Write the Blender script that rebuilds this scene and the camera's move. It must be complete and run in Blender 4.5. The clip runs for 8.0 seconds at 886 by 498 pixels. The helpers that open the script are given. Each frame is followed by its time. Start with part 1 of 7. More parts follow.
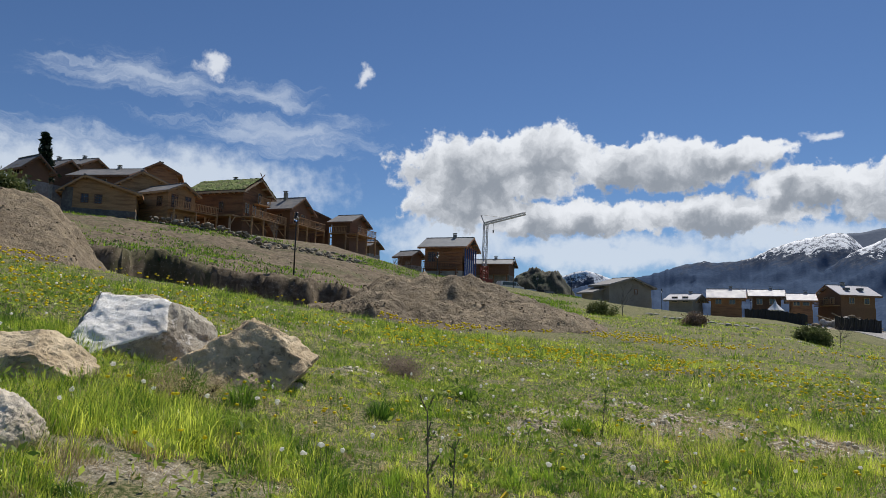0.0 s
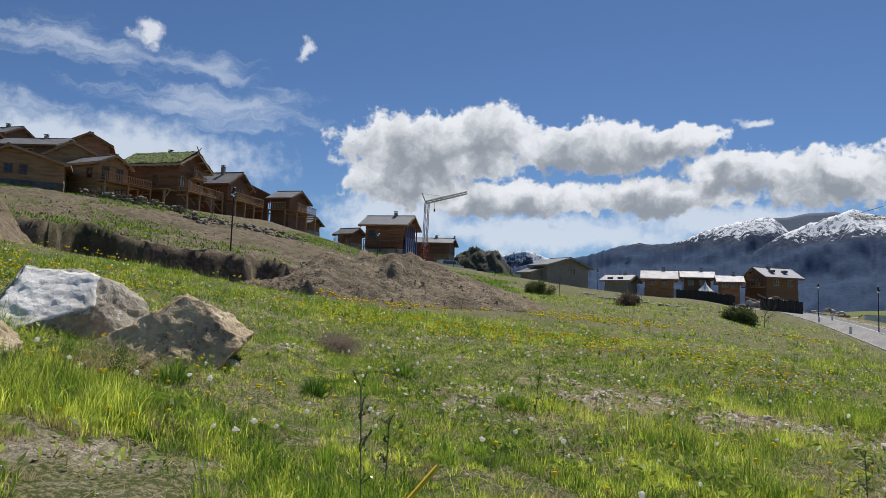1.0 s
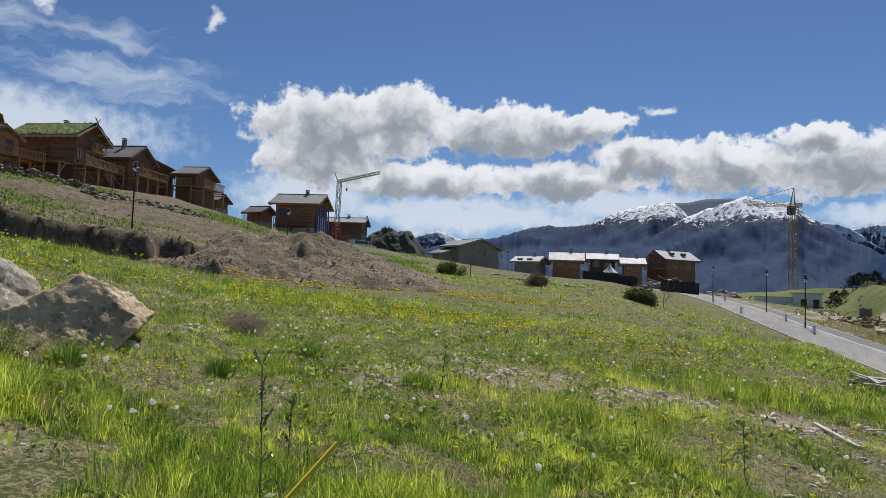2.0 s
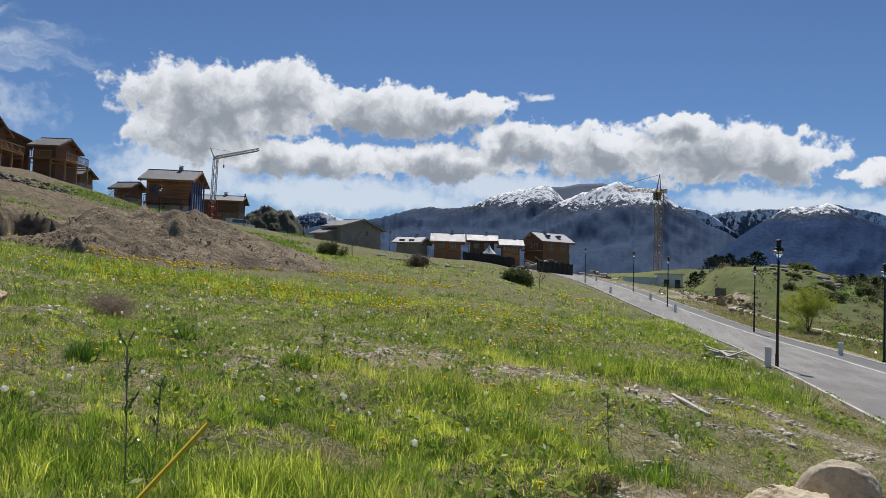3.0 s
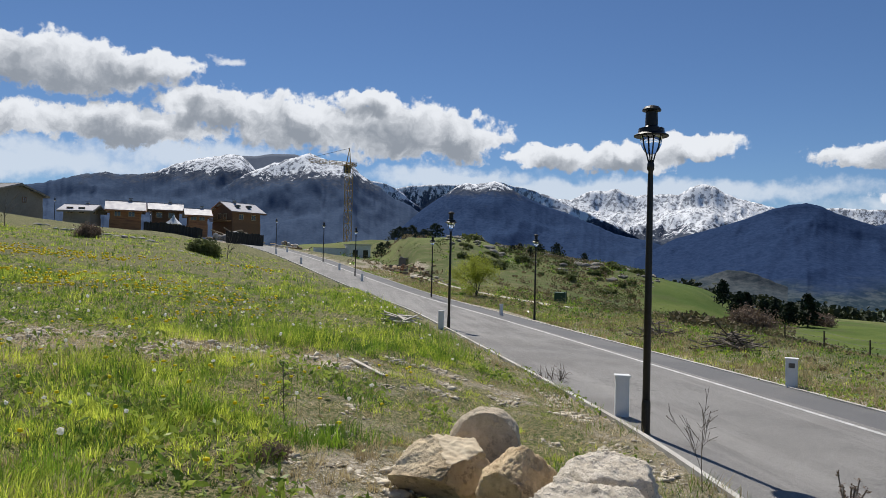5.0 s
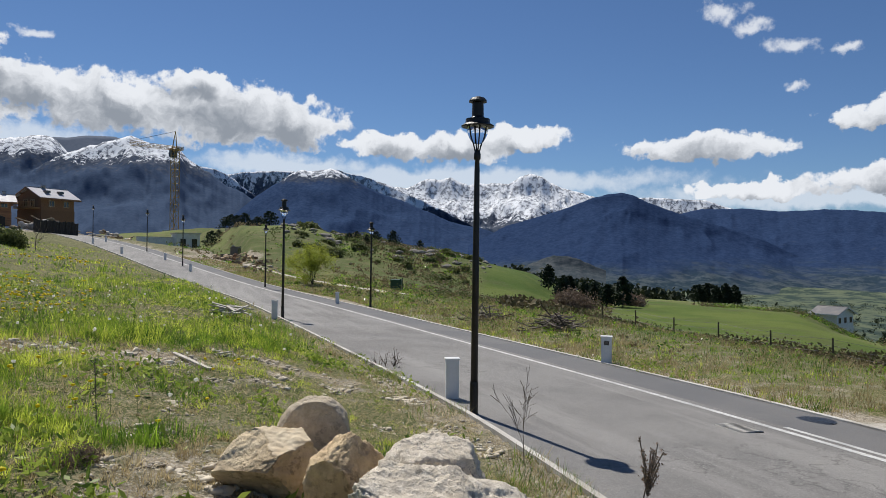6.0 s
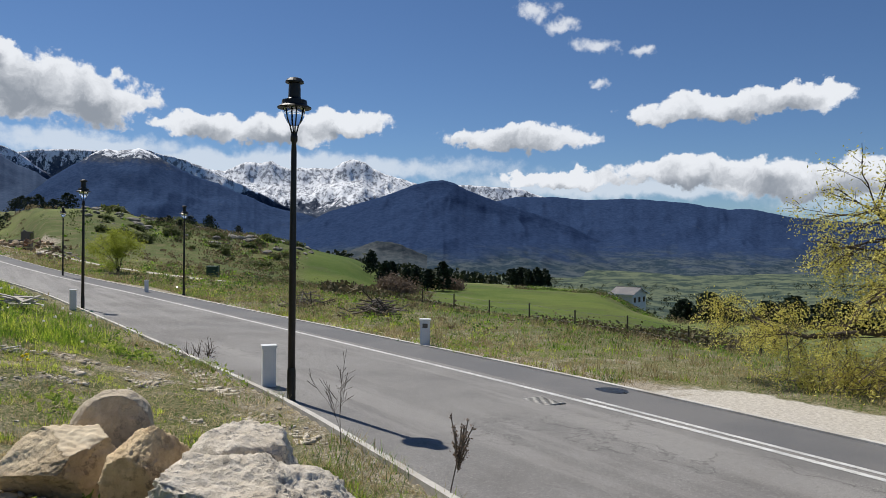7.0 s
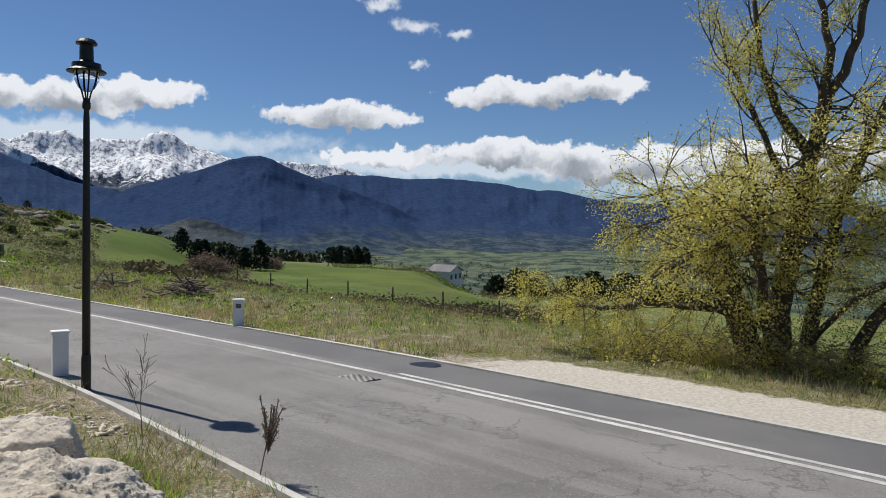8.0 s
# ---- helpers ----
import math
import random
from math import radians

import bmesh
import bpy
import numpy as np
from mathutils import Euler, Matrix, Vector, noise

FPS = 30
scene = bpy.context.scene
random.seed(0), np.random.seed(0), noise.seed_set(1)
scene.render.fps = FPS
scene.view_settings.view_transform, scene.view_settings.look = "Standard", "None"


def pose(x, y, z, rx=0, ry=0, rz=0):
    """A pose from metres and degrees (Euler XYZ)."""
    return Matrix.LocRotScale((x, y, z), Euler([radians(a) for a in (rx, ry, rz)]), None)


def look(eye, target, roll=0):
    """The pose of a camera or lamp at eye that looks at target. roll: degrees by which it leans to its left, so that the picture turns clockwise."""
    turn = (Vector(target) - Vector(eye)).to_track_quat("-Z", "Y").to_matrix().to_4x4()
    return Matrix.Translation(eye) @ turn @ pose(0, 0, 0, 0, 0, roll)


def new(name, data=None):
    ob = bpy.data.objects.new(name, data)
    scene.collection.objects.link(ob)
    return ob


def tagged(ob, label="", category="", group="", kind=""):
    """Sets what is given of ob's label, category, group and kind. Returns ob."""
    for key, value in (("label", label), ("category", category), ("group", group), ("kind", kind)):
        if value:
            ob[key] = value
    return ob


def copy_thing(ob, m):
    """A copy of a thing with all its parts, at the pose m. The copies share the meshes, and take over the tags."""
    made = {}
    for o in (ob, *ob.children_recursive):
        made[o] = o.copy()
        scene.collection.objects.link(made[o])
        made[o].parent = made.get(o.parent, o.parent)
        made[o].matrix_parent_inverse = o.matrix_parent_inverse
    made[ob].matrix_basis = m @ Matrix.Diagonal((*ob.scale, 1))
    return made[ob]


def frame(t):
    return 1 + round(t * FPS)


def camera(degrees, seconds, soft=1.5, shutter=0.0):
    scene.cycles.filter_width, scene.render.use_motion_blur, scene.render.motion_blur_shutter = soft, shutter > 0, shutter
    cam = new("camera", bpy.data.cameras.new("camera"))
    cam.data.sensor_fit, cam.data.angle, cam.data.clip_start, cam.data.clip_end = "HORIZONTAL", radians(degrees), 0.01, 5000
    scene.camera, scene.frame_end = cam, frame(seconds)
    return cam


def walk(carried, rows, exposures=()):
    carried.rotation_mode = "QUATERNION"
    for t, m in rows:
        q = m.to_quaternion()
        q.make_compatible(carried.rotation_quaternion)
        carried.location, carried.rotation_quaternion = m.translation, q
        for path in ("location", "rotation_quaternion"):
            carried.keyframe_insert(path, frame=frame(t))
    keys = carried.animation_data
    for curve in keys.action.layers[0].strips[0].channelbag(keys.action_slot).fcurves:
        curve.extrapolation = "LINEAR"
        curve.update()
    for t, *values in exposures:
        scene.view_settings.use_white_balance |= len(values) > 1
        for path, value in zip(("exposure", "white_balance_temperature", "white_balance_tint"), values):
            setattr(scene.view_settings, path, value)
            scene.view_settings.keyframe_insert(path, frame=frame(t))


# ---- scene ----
cam = camera(61.75, 8.0, soft=0.7)
# seconds, eye, (yaw to the left of +y, pitch up, lean)
PATH = [
    (0.0, (0.000, 0.000, 1.600), (-1.36, 6.49, 1.67)),
    (0.5, (0.018, -0.006, 1.594), (-3.38, 5.70, 1.84)),
    (1.0, (0.031, -0.007, 1.587), (-6.00, 4.98, 2.01)),
    (2.5, (0.094, -0.096, 1.580), (-17.06, 3.11, 2.09)),
    (3.0, (0.100, -0.098, 1.572), (-21.96, 2.54, 2.07)),
    (3.5, (0.116, -0.102, 1.565), (-27.44, 2.06, 2.07)),
    (4.0, (0.156, -0.099, 1.558), (-33.28, 1.69, 1.94)),
    (4.5, (0.231, -0.094, 1.550), (-39.36, 1.35, 1.73)),
    (6.0, (0.328, -0.167, 1.543), (-58.06, 0.33, 0.80)),
    (6.5, (0.353, -0.188, 1.533), (-64.67, -0.08, 0.73)),
    (7.0, (0.362, -0.222, 1.526), (-71.69, -0.59, 0.76)),
    (7.5, (0.381, -0.254, 1.525), (-78.78, -1.30, 0.82)),
    (8.0, (0.383, -0.290, 1.522), (-85.55, -2.05, 1.06)),
]


def aimed(eye, yaw, pitch, roll):
    y, p = radians(yaw), radians(pitch)
    ahead = Vector((-math.sin(y) * math.cos(p), math.cos(y) * math.cos(p), math.sin(p)))
    return look(eye, Vector(eye) + 2 * ahead, roll)


walk(cam, [(t, aimed(eye, *turn)) for t, eye, turn in PATH])

# ---- sky, clouds and sun ----
SUN_AZ, SUN_EL = 28.5, 56.0
SKY, CLOUD = 0.062, 0.95


def math_node(nt, op, a, b=None, c=None, clamp=False):
    n = nt.nodes.new("ShaderNodeMath")
    n.operation, n.use_clamp = op, clamp
    for slot, v in enumerate((a, b, c)):
        if v is None:
            continue
        if isinstance(v, (int, float)):
            n.inputs[slot].default_value = v
        else:
            nt.links.new(v, n.inputs[slot])
    return n.outputs[0]


def vec_node(nt, op, a, b=None, c=None):
    n = nt.nodes.new("ShaderNodeVectorMath")
    n.operation = op
    for slot, v in enumerate((a, b, c)):
        if v is None:
            continue
        if isinstance(v, tuple):
            n.inputs[slot].default_value = v
        else:
            nt.links.new(v, n.inputs[slot])
    return n.outputs["Value"] if op in ("LENGTH", "DOT_PRODUCT") else n.outputs["Vector"]


def noise_node(nt, vector, scale, detail=4.0, rough=0.55, color=False):
    n = nt.nodes.new("ShaderNodeTexNoise")
    n.inputs["Scale"].default_value, n.inputs["Detail"].default_value, n.inputs["Roughness"].default_value = scale, detail, rough
    if vector is not None:
        nt.links.new(vector, n.inputs["Vector"])
    return n.outputs["Color" if color else "Fac"]


def step_node(nt, value, low, high, to_low=0.0, to_high=1.0):
    n = nt.nodes.new("ShaderNodeMapRange")
    n.interpolation_type = "SMOOTHSTEP"
    nt.links.new(value, n.inputs["Value"])
    for k, v in zip(("From Min", "From Max", "To Min", "To Max"), (low, high, to_low, to_high)):
        n.inputs[k].default_value = v
    return n.outputs["Result"]


def mix_node(nt, fac, a, b):
    n = nt.nodes.new("ShaderNodeMix")
    n.data_type = "RGBA"
    for slot, v in (("Factor", fac), ("A", a), ("B", b)):
        sock = [s for s in n.inputs if s.name == slot and (slot == "Factor" or s.type == "RGBA")][0]
        if isinstance(v, (int, float)):
            sock.default_value = v
        elif isinstance(v, tuple):
            sock.default_value = (*v, 1.0)
        else:
            nt.links.new(v, sock)
    return [s for s in n.outputs if s.type == "RGBA"][0]


def blobs(nt, p, some):
    """1 at the middle of an ellipse, 0 on its rim, over the given ellipses (azimuth, elevation, half width, half height)."""
    near = None
    for a, e, w, h in some:
        off = vec_node(nt, "MULTIPLY_ADD", p, (1 / w, 1 / h, 0.0), (-a / w, -e / h, 0.0))
        far = vec_node(nt, "LENGTH", off)
        near = far if near is None else math_node(nt, "SMOOTH_MIN", near, far, 0.25)
    return math_node(nt, "SUBTRACT", 1.0, near)


CUMULUS = [(5, 12.6, 8.5, 3.0), (9, 13.8, 5, 2.2), (17.5, 12.9, 9.5, 2.0), (3, 10.2, 5.5, 2.4), (23, 13.4, 4.5, 1.1),
           (11, 8.9, 9, 1.5), (22, 9.2, 8, 1.6), (28.5, 11, 5.5, 1.5), (34, 10.2, 6.5, 2.3), (41.5, 9.9, 7.5, 2.5), (39.8, 12.2, 3.2, 1.0), (46.5, 9.5, 4, 1.9)]
HEAPS = [(54, 8.2, 4.0, 1.0), (59, 8.0, 5.5, 1.2), (64, 8.9, 4, 0.9), (77.5, 8.0, 6.3, 1.15), (93, 10.0, 7.5, 1.05), (97, 10.5, 3.6, 0.9), (87.5, 9.6, 2.6, 0.8),
         (90, 5.6, 6, 1.2), (99, 4.7, 9, 1.5), (81, 4.9, 6, 0.7), (112, 5.0, 9, 1.5)]
SCRAPS = [(78.3, 17.2, 2.0, 0.8), (80.6, 16.0, 1.8, 0.7), (83.3, 14.6, 2.2, 0.8), (86.3, 13.9, 1.3, 0.5), (83.4, 12.0, 1.0, 0.4), (-16.6, 18.9, 1.7, 1.0), (-5.5, 19.3, 0.8, 0.9), (28.9, 14.2, 1.3, 0.4)]
LOW = [(2, 7.4, 6, 2.2), (14, 6.4, 14, 1.5), (27, 7.4, 8, 1.2), (60, 5.6, 20, 1.2), (-22, 10.5, 16, 3.0), (86, 4.2, 16, 1.0), (108, 3.5, 14, 1.6), (46, 6.6, 8, 0.9)]
CIRRUS = [(-21.8, 17.6, 9, 1.5), (-12.4, 17.2, 4.5, 1.2), (-11.5, 14.5, 10, 2.0), (-25, 12.2, 12, 2.2)]

world = bpy.data.worlds.new("sky")
scene.world = world
world.use_nodes = True
wt = world.node_tree
wt.nodes.clear()
coord = wt.nodes.new("ShaderNodeTexCoord").outputs["Generated"]
sep = wt.nodes.new("ShaderNodeSeparateXYZ")
wt.links.new(coord, sep.inputs[0])
azim = math_node(wt, "MULTIPLY", math_node(wt, "ARCTAN2", sep.outputs[0], sep.outputs[1]), 57.2958)
elev = math_node(wt, "MULTIPLY", math_node(wt, "ARCSINE", sep.outputs[2]), 57.2958)
comb = wt.nodes.new("ShaderNodeCombineXYZ")
wt.links.new(azim, comb.inputs[0]), wt.links.new(elev, comb.inputs[1])
flat = comb.outputs[0]
ruffle = vec_node(wt, "SUBTRACT", noise_node(wt, flat, 0.42, 5.0, 0.56, True), (0.5, 0.5, 0.5))
warped = vec_node(wt, "MULTIPLY_ADD", ruffle, (4.2, 2.9, 0.0), flat)
fine = noise_node(wt, flat, 1.0, 8.0, 0.58)
sky = wt.nodes.new("ShaderNodeTexSky")
sky.sky_type, sky.sun_disc = "NISHITA", False
sky.sun_elevation, sky.sun_rotation, sky.altitude = radians(SUN_EL), radians(SUN_AZ), 1600
sky.air_density, sky.dust_density, sky.ozone_density = 1.0, 0.4, 2.5
blue = vec_node(wt, "MULTIPLY", sky.outputs[0], (0.78 * SKY, 0.97 * SKY, 1.20 * SKY))
# thin layers first, then the heaped clouds: bright rims, grey cores where they are thick
streak = noise_node(wt, vec_node(wt, "MULTIPLY", warped, (0.22, 1.3, 1.0)), 0.9, 7.0, 0.65)
thin = math_node(wt, "MULTIPLY", step_node(wt, math_node(wt, "ADD", blobs(wt, warped, CIRRUS), math_node(wt, "MULTIPLY_ADD", streak, 2.2, -1.1)), 0.0, 1.1), 0.5)
low = math_node(wt, "MULTIPLY", step_node(wt, math_node(wt, "ADD", blobs(wt, warped, LOW), math_node(wt, "MULTIPLY_ADD", fine, 0.8, -0.4)), -0.1, 0.6), 0.8)
heap = math_node(wt, "ADD", blobs(wt, warped, CUMULUS + HEAPS), math_node(wt, "MULTIPLY_ADD", fine, 1.0, -0.5))
scrap = math_node(wt, "ADD", blobs(wt, warped, SCRAPS), math_node(wt, "MULTIPLY_ADD", fine, 1.6, -0.9))
thick = math_node(wt, "MAXIMUM", step_node(wt, heap, 0.0, 0.24), step_node(wt, scrap, -0.1, 0.7, 0.0, 0.8))
under = math_node(wt, "ADD", blobs(wt, vec_node(wt, "ADD", warped, (0.3, 1.0, 0.0)), CUMULUS + HEAPS), math_node(wt, "MULTIPLY_ADD", fine, 0.4, -0.2))
billow = noise_node(wt, vec_node(wt, "MULTIPLY_ADD", ruffle, (3.0, 3.0, 0.0), vec_node(wt, "ADD", flat, (0.0, 0.7, 3.0))), 0.55, 6.0, 0.6)
core = step_node(wt, math_node(wt, "ADD", under, math_node(wt, "MULTIPLY_ADD", billow, 1.7, -0.85)), -0.25, 1.0)
cloud = mix_node(wt, core, (0.86 * CLOUD, 0.89 * CLOUD, 0.94 * CLOUD), (0.30 * CLOUD, 0.335 * CLOUD, 0.39 * CLOUD))
veil = mix_node(wt, math_node(wt, "MAXIMUM", thin, low), blue, (0.72 * CLOUD, 0.79 * CLOUD, 0.88 * CLOUD))
full = mix_node(wt, thick, veil, cloud)
glow = wt.nodes.new("ShaderNodeBackground")
wt.links.new(full, glow.inputs["Color"])
wt.links.new(glow.outputs[0], wt.nodes.new("ShaderNodeOutputWorld").inputs["Surface"])

sun = new("sun", bpy.data.lights.new("sun", "SUN"))
sun.data.energy, sun.data.angle, sun.data.color = 4.6, radians(0.53), (1.0, 0.95, 0.87)
sun.matrix_world = look((math.sin(radians(SUN_AZ)) * math.cos(radians(SUN_EL)), math.cos(radians(SUN_AZ)) * math.cos(radians(SUN_EL)), math.sin(radians(SUN_EL))), (0, 0, 0))

# ---- materials ----
def material(name, a, b, scale=4.0, rough=0.8, bump=0.3, bump_scale=None, metal=0.0, mottle=None, mottle_scale=0.6, stretch=None, spread=0.0, space="Object", depth=0.01, spec=None):
    """A surface of two colours mingled by fine noise, blotched by a third at a larger scale, with relief."""
    m = bpy.data.materials.new(name)
    m.use_nodes = True
    nt = m.node_tree
    bsdf = nt.nodes["Principled BSDF"]
    if space == "World":
        p = nt.nodes.new("ShaderNodeNewGeometry").outputs["Position"]
    else:
        p = nt.nodes.new("ShaderNodeTexCoord").outputs["Object"]
    if stretch:
        p = vec_node(nt, "MULTIPLY", p, stretch)
    f = step_node(nt, noise_node(nt, p, scale, 6.0, 0.65), 0.3, 0.7)
    col = mix_node(nt, f, a, b)
    if mottle:
        col = mix_node(nt, math_node(nt, "MULTIPLY", step_node(nt, noise_node(nt, p, mottle_scale, 5.0, 0.6), 0.42, 0.68), 0.75), col, mottle)
    if spread:
        hsv = nt.nodes.new("ShaderNodeHueSaturation")
        rnd = nt.nodes.new("ShaderNodeObjectInfo").outputs["Random"]
        nt.links.new(math_node(nt, "MULTIPLY_ADD", rnd, 2 * spread, 1.0 - spread), hsv.inputs["Value"])
        nt.links.new(col, hsv.inputs["Color"])
        col = hsv.outputs[0]
    nt.links.new(col, bsdf.inputs["Base Color"])
    nt.links.new(step_node(nt, f, 0.0, 1.0, max(0.02, rough - 0.08), min(1.0, rough + 0.08)), bsdf.inputs["Roughness"])
    bsdf.inputs["Metallic"].default_value = metal
    if spec is not None:
        bsdf.inputs["Specular IOR Level"].default_value = spec
    if bump:
        bn = nt.nodes.new("ShaderNodeBump")
        bn.inputs["Strength"].default_value, bn.inputs["Distance"].default_value = bump, depth
        nt.links.new(noise_node(nt, p, bump_scale or scale * 2.5, 7.0, 0.65), bn.inputs["Height"])
        nt.links.new(bn.outputs[0], bsdf.inputs["Normal"])
    return m


def leafy(name, a, b, through_light=0.45, rough=0.55, patch=0.5, sharp=0.0, gloss=0.25):
    """Leaves and blades: colour by island, light passing through."""
    m = bpy.data.materials.new(name)
    m.use_nodes = True
    nt = m.node_tree
    bsdf, out = nt.nodes["Principled BSDF"], nt.nodes["Material Output"]
    rnd = nt.nodes.new("ShaderNodeNewGeometry").outputs["Random Per Island"]
    pos = nt.nodes.new("ShaderNodeNewGeometry").outputs["Position"]
    spots = step_node(nt, noise_node(nt, pos, patch, 4.0, 0.6), 0.5 * sharp, 1.0 - 0.5 * sharp)
    f = math_node(nt, "MULTIPLY_ADD", spots, 1.0, math_node(nt, "MULTIPLY_ADD", rnd, 0.8, -0.4), clamp=True)
    col = mix_node(nt, f, a, b)
    nt.links.new(col, bsdf.inputs["Base Color"])
    bsdf.inputs["Roughness"].default_value = rough
    bsdf.inputs["Specular IOR Level"].default_value = gloss
    tr = nt.nodes.new("ShaderNodeBsdfTranslucent")
    nt.links.new(col, tr.inputs["Color"])
    ms = nt.nodes.new("ShaderNodeMixShader")
    ms.inputs[0].default_value = through_light
    nt.links.new(bsdf.outputs[0], ms.inputs[1]), nt.links.new(tr.outputs[0], ms.inputs[2])
    nt.links.new(ms.outputs[0], out.inputs["Surface"])
    return m


ASPHALT = material("asphalt", (0.122, 0.118, 0.111), (0.318, 0.306, 0.290), 75, 0.85, 0.8, 160, mottle=(0.15, 0.145, 0.14), mottle_scale=0.45, space="World", depth=0.008)


def cracked(m, scale, width, dark):
    """Fine wandering cracks and sealed seams in a road surface."""
    nt = m.node_tree
    slot = nt.nodes["Principled BSDF"].inputs["Base Color"]
    base = slot.links[0].from_socket
    p = nt.nodes.new("ShaderNodeNewGeometry").outputs["Position"]
    off = math_node(nt, "ABSOLUTE", math_node(nt, "SUBTRACT", noise_node(nt, p, scale, 7.0, 0.6), 0.5))
    line = math_node(nt, "SUBTRACT", 1.0, step_node(nt, off, 0.35 * width, width))
    some = step_node(nt, noise_node(nt, p, scale * 0.6, 3.0, 0.5), 0.48, 0.58)
    worn = mix_node(nt, math_node(nt, "MULTIPLY", step_node(nt, noise_node(nt, p, 0.22, 6.0, 0.65), 0.5, 0.62), 0.5), base, (0.155, 0.145, 0.135))
    both = nt.nodes.new("ShaderNodeCombineXYZ")
    nt.links.new(math_node(nt, "MULTIPLY", vec_node(nt, "DOT_PRODUCT", p, (0.616, 0.788, 0.0)), 0.07), both.inputs[0])
    nt.links.new(math_node(nt, "MULTIPLY", vec_node(nt, "DOT_PRODUCT", p, (0.788, -0.616, 0.0)), 1.0), both.inputs[1])
    worn = mix_node(nt, math_node(nt, "MULTIPLY", step_node(nt, noise_node(nt, both.outputs[0], 1.1, 6.0, 0.6), 0.48, 0.62), 0.4), worn, (0.34, 0.325, 0.305))
    worn = mix_node(nt, math_node(nt, "MULTIPLY", step_node(nt, noise_node(nt, p, 48.0, 5.0, 0.8), 0.56, 0.62), 0.55), worn, (0.46, 0.44, 0.41))
    worn = mix_node(nt, math_node(nt, "MULTIPLY", step_node(nt, noise_node(nt, p, 33.0, 5.0, 0.8), 0.57, 0.63), 0.6), worn, (0.075, 0.072, 0.068))
    nt.links.new(mix_node(nt, math_node(nt, "MULTIPLY", math_node(nt, "MULTIPLY", line, some), 0.42), worn, dark), slot)


cracked(ASPHALT, 0.3, 0.005, (0.05, 0.048, 0.045))
ASPHALT_NEW = material("new_asphalt", (0.10, 0.10, 0.105), (0.15, 0.15, 0.15), 70, 0.85, 0.5, 220, mottle=(0.17, 0.165, 0.16), mottle_scale=0.5, space="World", depth=0.006)
LINE = material("white_line", (0.72, 0.72, 0.70), (0.5, 0.49, 0.46), 9, 0.7, 0.2, 80, mottle=(0.36, 0.36, 0.35), mottle_scale=1.3, space="World")
CONCRETE = material("concrete", (0.5, 0.48, 0.44), (0.6, 0.58, 0.53), 14, 0.9, 0.4, 60, mottle=(0.36, 0.33, 0.28), mottle_scale=1.2, spread=0.08)
SOIL = material("dug_soil", (0.15, 0.112, 0.068), (0.36, 0.285, 0.185), 2.6, 0.95, 1.0, 7, mottle=(0.125, 0.092, 0.056), mottle_scale=0.35, space="World", depth=0.16)
IRON = material("black_iron", (0.012, 0.012, 0.013), (0.022, 0.022, 0.022), 20, 0.42, 0.08, 60, metal=0.3)
WOOD = material("larch_boards", (0.38, 0.21, 0.09), (0.52, 0.32, 0.15), 5, 0.75, 0.35, stretch=(1.0, 1.0, 7.0), mottle=(0.24, 0.13, 0.06), mottle_scale=0.5, spread=0.12)
WOOD_DARK = material("dark_timber", (0.15, 0.075, 0.038), (0.25, 0.135, 0.07), 5, 0.75, 0.35, stretch=(1.0, 1.0, 7.0), spread=0.12)
WOOD_LOG = material("stained_logs", (0.20, 0.095, 0.042), (0.32, 0.165, 0.075), 5, 0.75, 0.35, stretch=(1.0, 1.0, 7.0), mottle=(0.12, 0.06, 0.03), mottle_scale=0.5, spread=0.12)
BLUE_FRAME = material("blue_paint", (0.05, 0.09, 0.26), (0.08, 0.13, 0.33), 5, 0.6, 0.1)
WOOD_PALE = material("pale_timber", (0.45, 0.33, 0.2), (0.55, 0.42, 0.28), 6, 0.7, 0.3, spread=0.1)
SLATE = material("slate_roof", (0.10, 0.10, 0.105), (0.19, 0.185, 0.18), 3, 0.6, 0.5, 12, mottle=(0.24, 0.22, 0.2), mottle_scale=0.6)
METAL_ROOF = material("metal_roof", (0.40, 0.39, 0.42), (0.50, 0.49, 0.52), 2, 0.6, 0.1, 14, mottle=(0.33, 0.33, 0.35), mottle_scale=0.3, spec=0.25)
METAL_GREY = material("grey_metal_roof", (0.13, 0.14, 0.15), (0.20, 0.205, 0.21), 2, 0.55, 0.1, 14, mottle=(0.24, 0.24, 0.245), mottle_scale=0.3)
WOOD_RED = material("red_stained_timber", (0.36, 0.16, 0.068), (0.48, 0.235, 0.10), 5, 0.75, 0.3, stretch=(1.0, 1.0, 7.0), mottle=(0.18, 0.075, 0.04), mottle_scale=0.5, spread=0.1)
WALL_ROCK = material("rough_wall_rock", (0.15, 0.13, 0.10), (0.34, 0.30, 0.235), 3.5, 0.95, 0.9, 9, mottle=(0.11, 0.095, 0.07), mottle_scale=1.4, spread=0.35, depth=0.03)
STONE = material("field_stone", (0.26, 0.245, 0.22), (0.42, 0.39, 0.34), 3.5, 0.9, 0.8, 9, mottle=(0.17, 0.16, 0.15), mottle_scale=1.4, spread=0.2, depth=0.03)
WHITE = material("white_paint", (0.72, 0.73, 0.72), (0.8, 0.8, 0.79), 8, 0.55, 0.1, 40, mottle=(0.62, 0.62, 0.6), mottle_scale=2.0)
RENDERED = material("beige_plaster", (0.25, 0.22, 0.185), (0.32, 0.285, 0.24), 3, 0.9, 0.2, 30, mottle=(0.36, 0.32, 0.27), mottle_scale=0.5)
